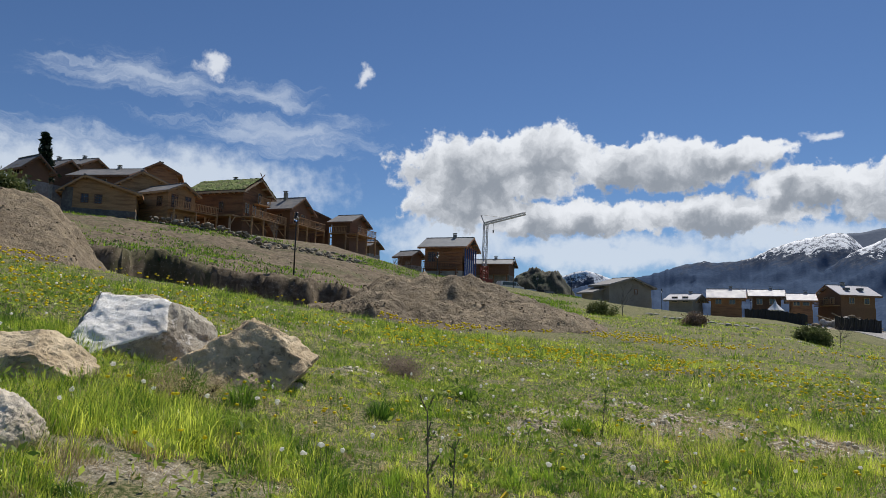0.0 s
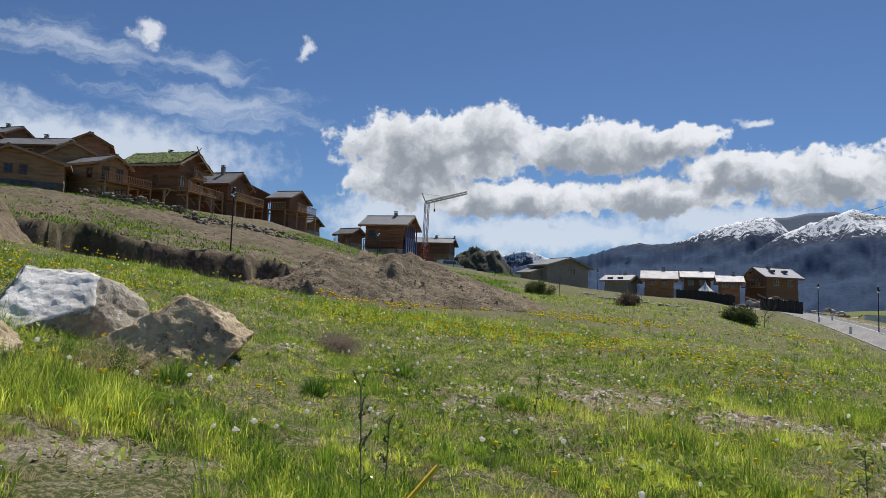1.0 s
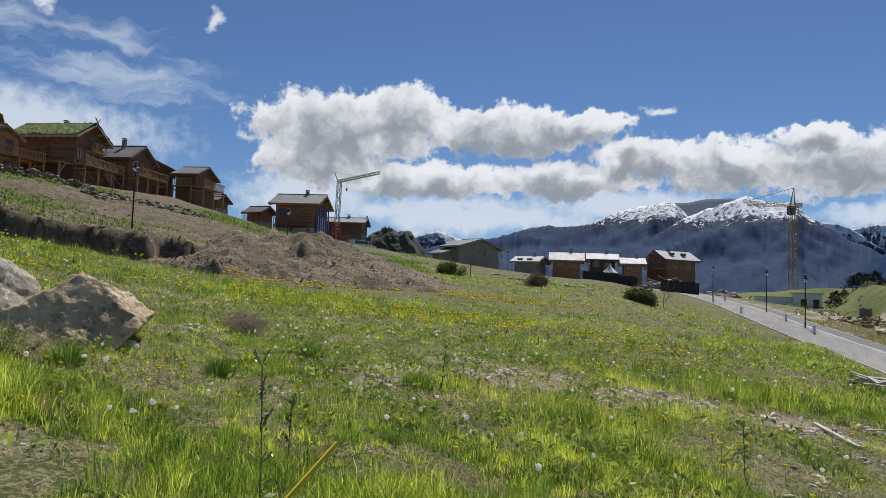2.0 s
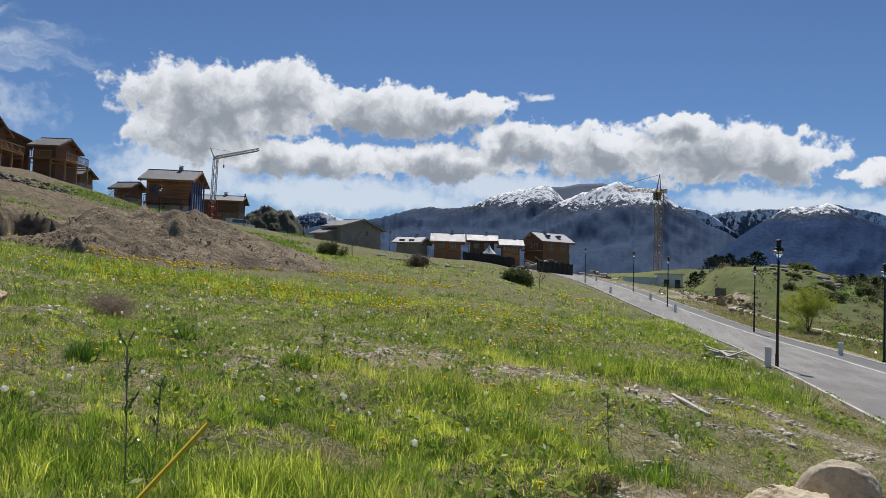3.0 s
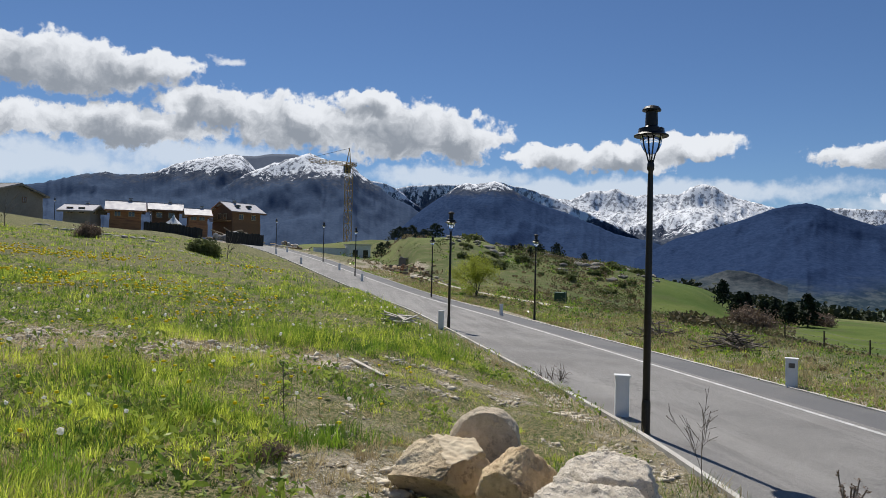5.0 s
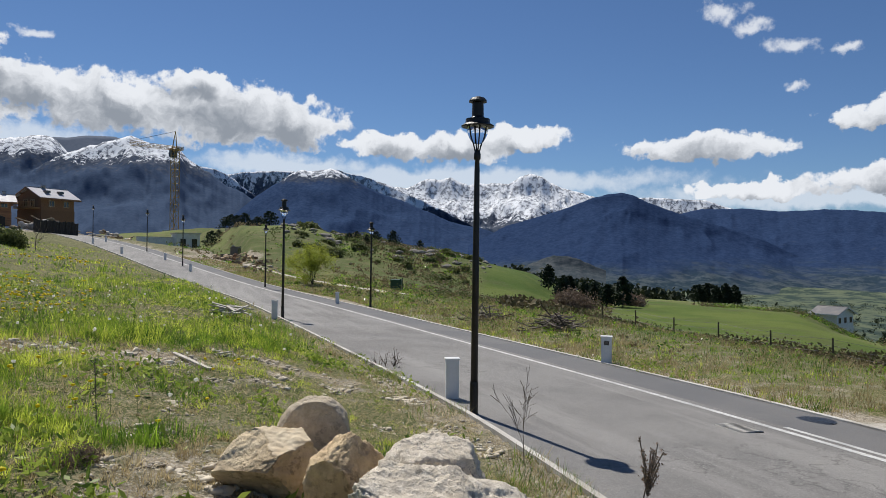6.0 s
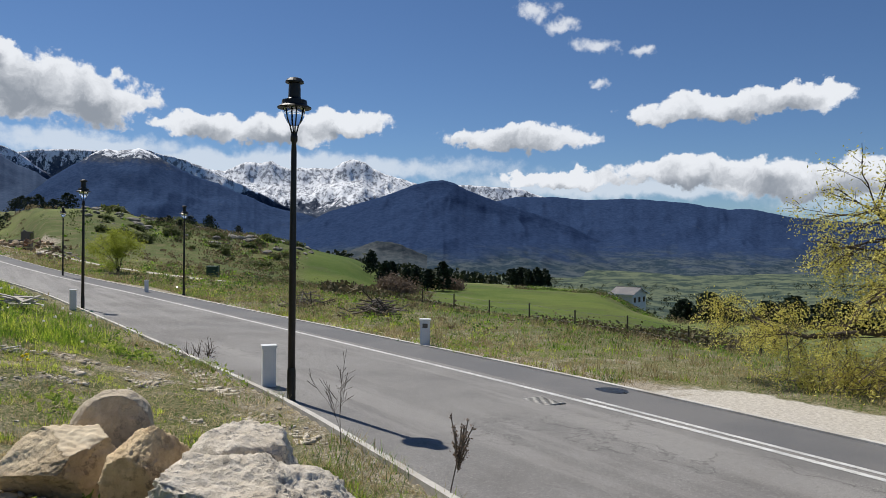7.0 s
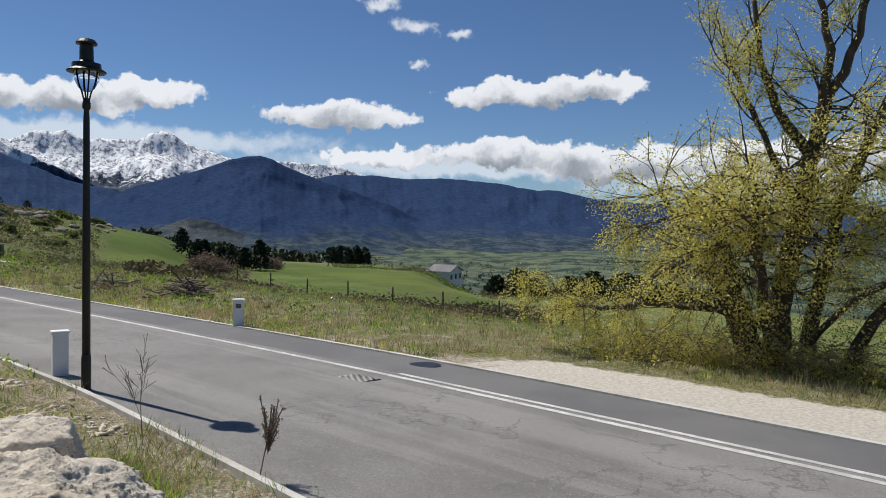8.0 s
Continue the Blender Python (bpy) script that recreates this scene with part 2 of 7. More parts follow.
GLASS = material("window_glass", (0.02, 0.022, 0.025), (0.035, 0.038, 0.04), 1, 0.08, 0.0, spec=0.8)
YELLOW = material("crane_yellow", (0.42, 0.26, 0.04), (0.34, 0.2, 0.04), 3, 0.5, 0.1, mottle=(0.35, 0.2, 0.05))

# ---- the lie of the land ----
def lattice(ix, iy, seed):
    h = np.sin(ix * 127.1 + iy * 311.7 + seed * 74.7) * 43758.5453
    return h - np.floor(h)


def value_noise(x, y, seed=0):
    ix, iy = np.floor(x), np.floor(y)
    fx, fy = x - ix, y - iy
    u, v = fx * fx * (3 - 2 * fx), fy * fy * (3 - 2 * fy)
    a, b, c, d = lattice(ix, iy, seed), lattice(ix + 1, iy, seed), lattice(ix, iy + 1, seed), lattice(ix + 1, iy + 1, seed)
    return (a * (1 - u) + b * u) * (1 - v) + (c * (1 - u) + d * u) * v


def fbm(x, y, octaves=4, seed=0, gain=0.5):
    total, amp, norm = np.zeros(np.shape(x)), 1.0, 0.0
    for k in range(octaves):
        total = total + amp * (value_noise(x * 2**k, y * 2**k, seed + k) - 0.5)
        norm, amp = norm + amp, amp * gain
    return total / norm * 2


def ease(v, a, b):
    t = np.clip((v - a) / (b - a), 0, 1)
    return t * t * (3 - 2 * t)


def soft(v, k):
    """A hinge at 0 with a round corner of size k."""
    return 0.5 * (v + np.sqrt(v * v + k * k))


# the road: straight past the camera, bends a little left and climbs, then turns in front of the far houses
ALONG, ACROSS = np.array([0.616, 0.788]), np.array([0.788, -0.616])
MID, HALF = 6.95, 2.75


def road_line():
    s = np.arange(-140.0, 108.0, 1.0)
    q = MID - 0.27 * (soft(s - 42, 8) - soft(-150.0, 8))
    pts = s[:, None] * ALONG + q[:, None] * ACROSS
    heading, at, more = math.atan2(*(pts[-1] - pts[-2])), pts[-1].copy(), []
    for k in range(85):
        heading -= 0.0115 if k < 60 else 0.0
        at = at + np.array([math.sin(heading), math.cos(heading)])
        more.append(at.copy())
    pts = np.concatenate([pts, more])
    run = -140 + np.r_[0, np.cumsum(np.hypot(*np.diff(pts, axis=0).T))]
    z = -0.575 - 0.018 * (9 + soft(run - 9, 3)) + 0.098 * soft(run - 46, 10) - 0.030 * soft(run - 88, 10)
    return pts, run, z


ROAD, RUN, ROAD_Z = road_line()
WAY = np.gradient(ROAD, axis=0)
WAY /= np.hypot(*WAY.T)[:, None]


def near_half(run):
    """Half the road's width on the uphill side, where it widens towards the junction."""
    return HALF + 0.075 * soft(9 - np.clip(run, -20, 300), 1.0)


def by_road(x, y):
    """Signed distance to the right of the road's middle, the run along it and its height there."""
    x, y = np.atleast_1d(np.asarray(x, float)), np.atleast_1d(np.asarray(y, float))
    side, run, z = (np.empty(x.size) for _ in range(3))
    for k in range(0, x.size, 20000):
        px, py = x[k : k + 20000], y[k : k + 20000]
        i = np.argmin((px[:, None] - ROAD[:, 0]) ** 2 + (py[:, None] - ROAD[:, 1]) ** 2, axis=1)
        dx, dy = px - ROAD[i, 0], py - ROAD[i, 1]
        t = dx * WAY[i, 0] + dy * WAY[i, 1]
        side[k : k + 20000] = dx * WAY[i, 1] - dy * WAY[i, 0]
        run[k : k + 20000] = RUN[i] + t
        z[k : k + 20000] = np.interp(RUN[i] + t, RUN, ROAD_Z)
    return side, run, z


def meadow(x, y):
    """The slope on the uphill side, with the cut in front of the terrace of chalets."""
    p = 0.82 * y - 0.57 * x
    z = 0.09 * soft(p - 3, 3) + 0.0016 * soft(np.minimum(p, 150) - 45, 10) ** 2
    left = soft(-x - 0.5, 2.0)
    z = z + 0.13 * 20 * np.tanh(left / 20)
    d = np.hypot(x, y)
    az = np.degrees(np.arctan2(x, y))
    # the dug terrace: a level floor and a steep face
    inside = ease(az, -27, -22) * (1 - ease(az, -6, -3))
    wob = 2.2 * fbm(x * 0.25, y * 0.25, 4, 9, 0.65)
    floor_z = 2.0 + 0.028 * (d - 30)
    dig = inside * ease(d, 26.5, 31) * (1 - ease(d + wob, 45.2, 46.0))
    z = z * (1 - dig) + np.minimum(z, floor_z) * dig
    z = z + 0.55 * inside * ease(d + wob, 45.2, 46.0) * (1 - ease(d, 48, 56))
    cap = 10.4 - 0.13 * np.clip(x, 0, 38) + 0.3 * np.clip(-x, 0, 14) + 0.28 * soft(-x - 46, 5)
    return cap - soft(cap - z, 1.0)


def beyond(x, y):
    """The downhill side: verge, field, rocky knoll."""
    q = x * ACROSS[0] + y * ACROSS[1]
    s = x * ALONG[0] + y * ALONG[1]
    z = -1.15 - 4.3 * ease(q, 13, 44) - 0.01 * soft(q - 60, 20) - 0.06 * soft(0.9 * x - 0.43 * y - 95, 20)
    d, az = np.hypot(x, y), np.degrees(np.arctan2(x, y))
    # the knoll: a flat back behind the building site, a rocky head, then falling away to the field
    site = ease(d, 70, 100) * (1 - ease(d, 140, 165)) * ease(az, 33, 35.5) * (1 - ease(az, 40.5, 43))
    z = z * (1 - site) + 1.7 * site
    top = np.interp(az, [40.5, 43.5], [175, 122])
    crest = 1.54 + top * np.tan(np.radians(np.interp(az, [30, 36.5, 40.4, 44.4, 46.5, 48.5, 50.2, 52.3, 54.4, 57, 60.5, 65, 72], [0.8, 1.3, 1.65, 1.75, 1.85, 1.7, 1.1, 1.05, 0.5, 0.1, -0.55, -1.7, -5.0])))
    rise = ease(d, np.interp(az, [40.5, 43.5], [136, 66]), top + 2) * (1 - 0.5 * ease(d, top + 8, top + 110)) * ease(az, 26, 33) * (1 - ease(az, 64, 72))
    knoll = rise * (np.maximum(crest - z, 0.0) + 0.7 * fbm(x * 0.07, y * 0.07, 4, 3))
    z = z - 0.11 * soft(np.minimum(d, 260) - 78, 12) * ease(az, 83, 90) * (1 - ease(az, 130, 150))
    return z + knoll


def height(x, y):
    shape = np.shape(x)
    x, y = np.ravel(np.asarray(x, float)), np.ravel(np.asarray(y, float))
    side, run, rz = by_road(x, y)
    d = np.hypot(x, y)
    left, right = meadow(x, y), beyond(x, y)
    w = ease(side, -1.0, 1.0)
    far = left * (1 - w) + right * w
    edge = near_half(run)
    bank_l = ease(-side - edge, 0.1, 2.9 + 2.2 * (1 - ease(run, 8, 14)) + 11 * ease(run, 24, 52) * (1 - 0.5 * ease(run, 72, 84)))
    bank_r = ease(side, HALF + 1.0, HALF + 14.0)
    onto = np.where(side < 0, bank_l, bank_r)
    rz = rz - 0.05 * np.clip(side, -edge, HALF + 1) - 0.07 * ((side < HALF + 0.02) & (side > -edge - 0.02))
    z = rz * (1 - onto) + far * onto
    rough = onto * (1 - ease(d, 200, 600))
    z = z + rough * (0.09 * fbm(x * 0.7, y * 0.7, 4, 1) + 0.05 * fbm(x * 2.4, y * 2.4, 3, 5)) + 0.5 * rough * ease(d, 12, 60) * fbm(x * 0.06, y * 0.06, 4, 2)
    az = np.degrees(np.arctan2(x, y))
    rug = ease(d, 27, 32) * (1 - ease(az, 2, 7)) * ease(az, -40, -34) * (1 - ease(d, 90, 104))
    z = z + rug * (0.55 * fbm(x * 0.35, y * 0.35, 6, 61, 0.68) + 0.42 * np.abs(fbm(x * 0.9, y * 0.9, 5, 63, 0.66)) - 0.15)
    out = ease(d, 150, 1500)
    z = z * (1 - out) + (-75 + 14 * fbm(x * 0.004, y * 0.004, 5, 7)) * out
    return z.reshape(shape)


def hz(x, y):
    return float(height(np.array([x]), np.array([y]))[0])


def mesh_of(name, verts, faces, mat, smooth=False, parent=None):
    me = bpy.data.meshes.new(name)
    me.from_pydata([tuple(v) for v in verts] if not isinstance(verts, np.ndarray) else verts.tolist(), [], faces if not isinstance(faces, np.ndarray) else faces.tolist())
    if smooth:
        me.polygons.foreach_set("use_smooth", np.ones(len(me.polygons), bool))
    me.materials.append(mat)
    ob = new(name, me)
    if parent is not None:
        ob.parent = parent
    return ob


def grid_faces(nu, nv, wrap=False):
    """Faces of a grid of nu by nv points, v running fastest."""
    u, v = np.meshgrid(np.arange(nu if wrap else nu - 1), np.arange(nv - 1), indexing="ij")
    a, b = (u * nv + v).ravel(), (((u + 1) % nu) * nv + v).ravel()
    return np.stack([a, b, b + 1, a + 1], 1)


def ground_material():
    """Meadow soil: green turf, dry straw, bare stony earth and gravel, by noise at several scales and by stretches of the plan."""
    m = bpy.data.materials.new("meadow_ground")
    m.use_nodes = True
    nt = m.node_tree
    bsdf = nt.nodes["Principled BSDF"]
    p = nt.nodes.new("ShaderNodeNewGeometry").outputs["Position"]
    at = nt.nodes.new("ShaderNodeAttribute")
    at.attribute_name = "bare"
    bare = at.outputs["Fac"]
    at2 = nt.nodes.new("ShaderNodeAttribute")
    at2.attribute_name = "gravel"
    gravel = at2.outputs["Fac"]
    at3 = nt.nodes.new("ShaderNodeAttribute")
    at3.attribute_name = "field"
    field = at3.outputs["Fac"]
    grain = noise_node(nt, p, 9, 6, 0.65)
    turf = mix_node(nt, step_node(nt, noise_node(nt, p, 0.35, 5, 0.6), 0.35, 0.65), (0.05, 0.075, 0.02), (0.10, 0.115, 0.035))
    turf = mix_node(nt, math_node(nt, "MULTIPLY", step_node(nt, noise_node(nt, p, 22, 6, 0.7), 0.46, 0.58), 0.78), turf, (0.36, 0.30, 0.175))
    turf = mix_node(nt, math_node(nt, "MULTIPLY", step_node(nt, noise_node(nt, p, 55, 6, 0.75), 0.5, 0.58), 0.6), turf, (0.10, 0.10, 0.04))
    lush = mix_node(nt, step_node(nt, noise_node(nt, p, 0.06, 7, 0.65), 0.35, 0.65), (0.065, 0.108, 0.018), (0.12, 0.155, 0.034))
    lush = mix_node(nt, math_node(nt, "MULTIPLY", step_node(nt, noise_node(nt, p, 0.11, 8, 0.7), 0.5, 0.66), 0.7), lush, (0.085, 0.095, 0.035))
    far_off = mix_node(nt, step_node(nt, noise_node(nt, p, 0.02, 8, 0.7), 0.44, 0.58), (0.075, 0.105, 0.026), (0.155, 0.19, 0.055))
    far_off = mix_node(nt, math_node(nt, "MULTIPLY", step_node(nt, noise_node(nt, p, 0.6, 6, 0.65), 0.45, 0.66), 0.6), far_off, (0.19, 0.155, 0.085))
    earth = mix_node(nt, step_node(nt, noise_node(nt, p, 11, 9, 0.75), 0.36, 0.62), (0.15, 0.122, 0.085), (0.42, 0.365, 0.28))
    earth = mix_node(nt, math_node(nt, "MULTIPLY", step_node(nt, noise_node(nt, p, 1.3, 6, 0.65), 0.45, 0.65), 0.55), earth, (0.135, 0.125, 0.06))
    earth = mix_node(nt, math_node(nt, "MULTIPLY", step_node(nt, noise_node(nt, p, 30, 5, 0.7), 0.52, 0.60), 0.8), earth, (0.60, 0.55, 0.46))
    stones = mix_node(nt, step_node(nt, noise_node(nt, p, 16, 6, 0.7), 0.35, 0.65), (0.46, 0.42, 0.36), (0.64, 0.60, 0.53))
    at4 = nt.nodes.new("ShaderNodeAttribute")
    at4.attribute_name = "valley"
    # the far valley floor goes blue-green: haze mixed into its colour
    hazed_plain = mix_node(nt, step_node(nt, noise_node(nt, p, 0.022, 10, 0.75), 0.44, 0.56), (0.026, 0.048, 0.040), (0.125, 0.15, 0.09))
    far_off = mix_node(nt, step_node(nt, at4.outputs["Fac"], 0.87, 1.0), far_off, hazed_plain)
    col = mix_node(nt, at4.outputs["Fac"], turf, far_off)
    col = mix_node(nt, field, col, lush)
    edge = math_node(nt, "ADD", bare, math_node(nt, "MULTIPLY_ADD", noise_node(nt, p, 1.7, 6, 0.65), 1.2, -0.6))
    at5 = nt.nodes.new("ShaderNodeAttribute")
    at5.attribute_name = "dug"
    dirt = mix_node(nt, step_node(nt, noise_node(nt, p, 1.9, 9, 0.72), 0.36, 0.64), (0.085, 0.064, 0.042), (0.22, 0.175, 0.12))
    dirt = mix_node(nt, math_node(nt, "MULTIPLY", step_node(nt, noise_node(nt, p, 0.22, 6, 0.65), 0.5, 0.62), 0.6), dirt, (0.07, 0.078, 0.03))
    dirt = mix_node(nt, math_node(nt, "MULTIPLY", step_node(nt, noise_node(nt, p, 7, 5, 0.7), 0.58, 0.66), 0.7), dirt, (0.36, 0.32, 0.26))
    earth = mix_node(nt, step_node(nt, at5.outputs["Fac"], 0.1, 0.6), earth, dirt)
    col = mix_node(nt, step_node(nt, edge, 0.3, 0.7), col, earth)
    gedge = math_node(nt, "ADD", gravel, math_node(nt, "MULTIPLY_ADD", noise_node(nt, p, 2.6, 6, 0.65), 0.9, -0.45))
    col = mix_node(nt, step_node(nt, gedge, 0.4, 0.62), col, stones)
    nt.links.new(col, bsdf.inputs["Base Color"])
    bsdf.inputs["Roughness"].default_value = 0.95
    bsdf.inputs["Specular IOR Level"].default_value = 0.15
    bn = nt.nodes.new("ShaderNodeBump")
    bn.inputs["Strength"].default_value, bn.inputs["Distance"].default_value = 0.8, 0.05
    nt.links.new(noise_node(nt, p, 14, 8, 0.7), bn.inputs["Height"])
    nt.links.new(bn.outputs[0], bsdf.inputs["Normal"])
    return m


def blot(x, y, cx, cy, rx, ry, turn=0.0):
    """1 inside an ellipse on the plan, falling to 0 outside it."""
    c, s = math.cos(radians(turn)), math.sin(radians(turn))
    u, v = ((x - cx) * c + (y - cy) * s) / rx, (-(x - cx) * s + (y - cy) * c) / ry
    return 1 - ease(np.sqrt(u * u + v * v), 0.55, 1.25)


def dug_at(x, y):
    """The earth turned over round the dug terrace, giving way to scrub towards the chalets."""
    d, az = np.hypot(x, y), np.degrees(np.arctan2(x, y))
    return ease(az, -34, -26) * (1 - ease(az, 1, 5)) * ease(d + 2 * fbm(x * 0.4, y * 0.4, 3, 19), 25.5, 29) * (1 - 0.45 * ease(d, 52, 66)) * (1 - ease(d, 66, 90))


def turned_at(x, y):
    """All the worked brown ground between the meadow and the chalets."""
    d, az = np.hypot(x, y), np.degrees(np.arctan2(x, y))
    return ease(d, 25, 29) * ease(az, -38, -32) * (1 - ease(az, 3, 9)) * (1 - ease(d, 150, 200))


def bare_at(x, y):
    """Where the meadow is trodden to stony earth: a worn strip across it, spots, the dug terrace and the road's shoulders."""
    side, run, _ = by_road(x, y)
    d, az = np.hypot(x, y), np.degrees(np.arctan2(x, y))
    mid = np.interp(x, [0, 1.2, 3, 5, 6.3, 7.2, 8.3, 10], [9.5, 10.0, 11.2, 10.1, 8.8, 7.8, 7.2, 6.2])
    strip = 1.0 * np.exp(-(((y - mid + 0.5 * fbm(x * 0.8, y * 0.8, 3, 83)) / 1.5) ** 2)) * ease(x, 0.3, 1.6) * (1 - ease(side, -3, -2)) * (0.62 + 1.15 * fbm(x * 1.5, y * 1.5, 4, 84))
    spots = 0.36 * ease(fbm(x * 0.6, y * 0.6, 3, 21), 0.25, 0.6) * (d < 30)
    near = 0.36 * blot(x, y, 3.6, 3.4, 2.4, 1.6) + 0.34 * blot(x, y, 5.6, 5.6, 3.4, 1.7, 50) + 0.5 * blot(x, y, -2.2, 5.6, 1.5, 0.7)
    shoulder = np.where(side > 0, 0.62, 0.42) * (1 - ease(np.abs(np.abs(side) - HALF), 0.3, 1.3)) + 0.3 * (side < 0) * (1 - ease(-side - HALF, 1.2, 2.6)) * (1 - ease(run, 9, 13)) * (0.8 + 1.2 * fbm(x * 1.2, y * 1.2, 3, 86)) + 0.35 * ease(side, HALF, HALF + 1) * (1 - ease(side, HALF + 5, HALF + 12))
    dug = dug_at(x, y)
    scruff = (0.82 + 0.5 * fbm(x * 0.12, y * 0.12, 4, 15)) * ease(d, 44, 50) * ease(az, -36, -26) * (1 - ease(az, 2, 8)) * (d < 130)
    works = 0.8 * blot(x, y, 50, 56, 9, 5, 50) + 0.9 * blot(x, y, 66, 108, 14, 10, 40) + 0.9 * blot(x, y, 60, 67, 8, 5, 40) + 0.7 * blot(x, y, -34, 84, 14, 4, 20)
    return np.clip(np.maximum.reduce([strip, spots, near, shoulder, dug, works, scruff]), 0, 1)


def gravel_at(x, y):
    side, run, _ = by_road(x, y)
    lay_by = ease(side, HALF - 0.2, HALF + 0.2) * (1 - ease(side, HALF + 1.4 + 1.5 * ease(-run, -4, 6), HALF + 2.4 + 2.6 * ease(-run, -4, 6))) * (1 - ease(run, 5.0, 11.0))
    mid = np.interp(y, [27, 30.3, 37, 44.6, 54, 62], [40, 41.75, 44.5, 47.4, 52, 56])
    path = np.exp(-(((x - mid) / 1.1) ** 2)) * ease(y, 25, 29) * (1 - ease(y, 58, 63))
    return np.clip(np.maximum(lay_by, 0.8 * path), 0, 1)


def field_at(x, y):
    q, s = x * ACROSS[0] + y * ACROSS[1], x * ALONG[0] + y * ALONG[1]
    wob = 2.0 * fbm(x * 0.05, y * 0.05, 3, 31)
    az, d = np.degrees(np.arctan2(x, y)), np.hypot(x, y)
    near, farther = np.interp(az, [70, 74.3, 78.5, 86.4, 92], [86, 77, 70, 60.5, 56]), np.interp(az, [70, 76, 80.4, 84.4, 86.4, 90, 92.5], [150, 140, 118, 106, 86, 68, 57])
    one = ease(d + wob - near, 0, 3) * (1 - ease(d + wob - farther, 0, 5)) * ease(az + 0.2 * wob, 70.5, 72.5)
    two = ease(d + wob, 84, 88) * (1 - ease(d + wob, 168, 175)) * ease(az + 0.3 * wob, 60.5, 62) * (1 - ease(az, 66.5, 67.8))
    return np.maximum(one, two)


def rough_at(x, y):
    """Dull rough pasture: the far country, where the hazed valley colour takes over, and the slope below the road."""
    side, _, _ = by_road(x, y)
    d = np.hypot(x, y)
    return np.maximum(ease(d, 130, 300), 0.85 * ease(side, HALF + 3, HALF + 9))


def build_ground():
    radii = np.r_[np.arange(0.15, 50.0, 0.29), np.arange(50.0, 104.0, 0.6), 104.0 * 1.028 ** np.arange(0, 141)]
    radii = radii[radii < 4950]
    turns = np.radians(np.r_[np.arange(-45, 12, 0.44), np.arange(12, 130, 0.72), np.arange(130, 315, 2.5)])
    a, r = np.meshgrid(turns, radii, indexing="ij")
    x, y = (r * np.sin(a)).ravel(), (r * np.cos(a)).ravel()
    z = height(x, y)
    n = x.size
    verts = np.r_[np.stack([x, y, z], 1), [[0, 0, hz(0, 0)]]]
    faces = grid_faces(len(turns), len(radii), True).tolist()
    k = np.arange(len(turns)) * len(radii)
    faces += [(int(i), n, int(j)) for i, j in zip(np.roll(k, -1), k)]
    ob = mesh_of("ground", verts, faces, ground_material(), True)
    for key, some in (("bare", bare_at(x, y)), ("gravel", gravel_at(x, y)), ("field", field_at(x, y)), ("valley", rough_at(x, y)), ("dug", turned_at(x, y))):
        ob.data.attributes.new(key, "FLOAT", "POINT").data.foreach_set("value", np.r_[some, 0.0].astype(np.float32))
    tagged(ob, "sloping spring meadow of short grass and stony earth", "ground", kind="structure")
    return ob


build_ground()


def strip_along(name, mat, lo, hi, s0, s1, lift, step=1.0, sides=0.0, label=""):
    """A band that follows the road between two offsets from its middle."""
    run = np.arange(s0, s1 + 0.01, step)
    px, py = np.interp(run, RUN, ROAD[:, 0]), np.interp(run, RUN, ROAD[:, 1])
    wx, wy, z = np.interp(run, RUN, WAY[:, 0]), np.interp(run, RUN, WAY[:, 1]), np.interp(run, RUN, ROAD_Z)
    lo, hi = (v(run) if callable(v) else v for v in (lo, hi))
    offs = [lo, hi] if not sides else [lo, lo, hi, hi]
    drop = [0, 0] if not sides else [-sides, 0, 0, -sides]
    cols = [np.stack([px + wy * o, py - wx * o, z - 0.05 * o + lift + d], 1) for o, d in zip(offs, drop)]
    verts = np.stack(cols, 1).reshape(-1, 3)
    return mesh_of(name, verts, grid_faces(len(run), len(offs))[:, ::-1], mat)


tagged(strip_along("road", ASPHALT, lambda r: -near_half(r), 1.45, -138, 186, 0.0), "worn grey asphalt road running along the slope", "road", kind="structure")
tagged(strip_along("road_edge", ASPHALT_NEW, 1.45, HALF, -138, 186, 0.0), "darker strip of newer asphalt beside the road line", "road", kind="structure")
tagged(strip_along("trim_line", LINE, 1.12, 1.24, -138, 120, 0.004), "worn white line painted on the road", "road marking", kind="structure")
tagged(strip_along("trim_line", LINE, 1.36, 1.46, -138, 8.7, 0.004), "second worn white line painted on the road", "road marking", kind="structure")
tagged(strip_along("trim_kerb", CONCRETE, lambda r: -near_half(r) - 0.08, lambda r: -near_half(r), -138, 110, 0.04, sides=0.3), "low pale concrete kerb along the road", "kerb", kind="structure")
tagged(strip_along("trim_kerb", CONCRETE, HALF, HALF + 0.12, -138, 110, 0.03, sides=0.3), "low pale concrete kerb along the verge", "kerb", kind="structure")


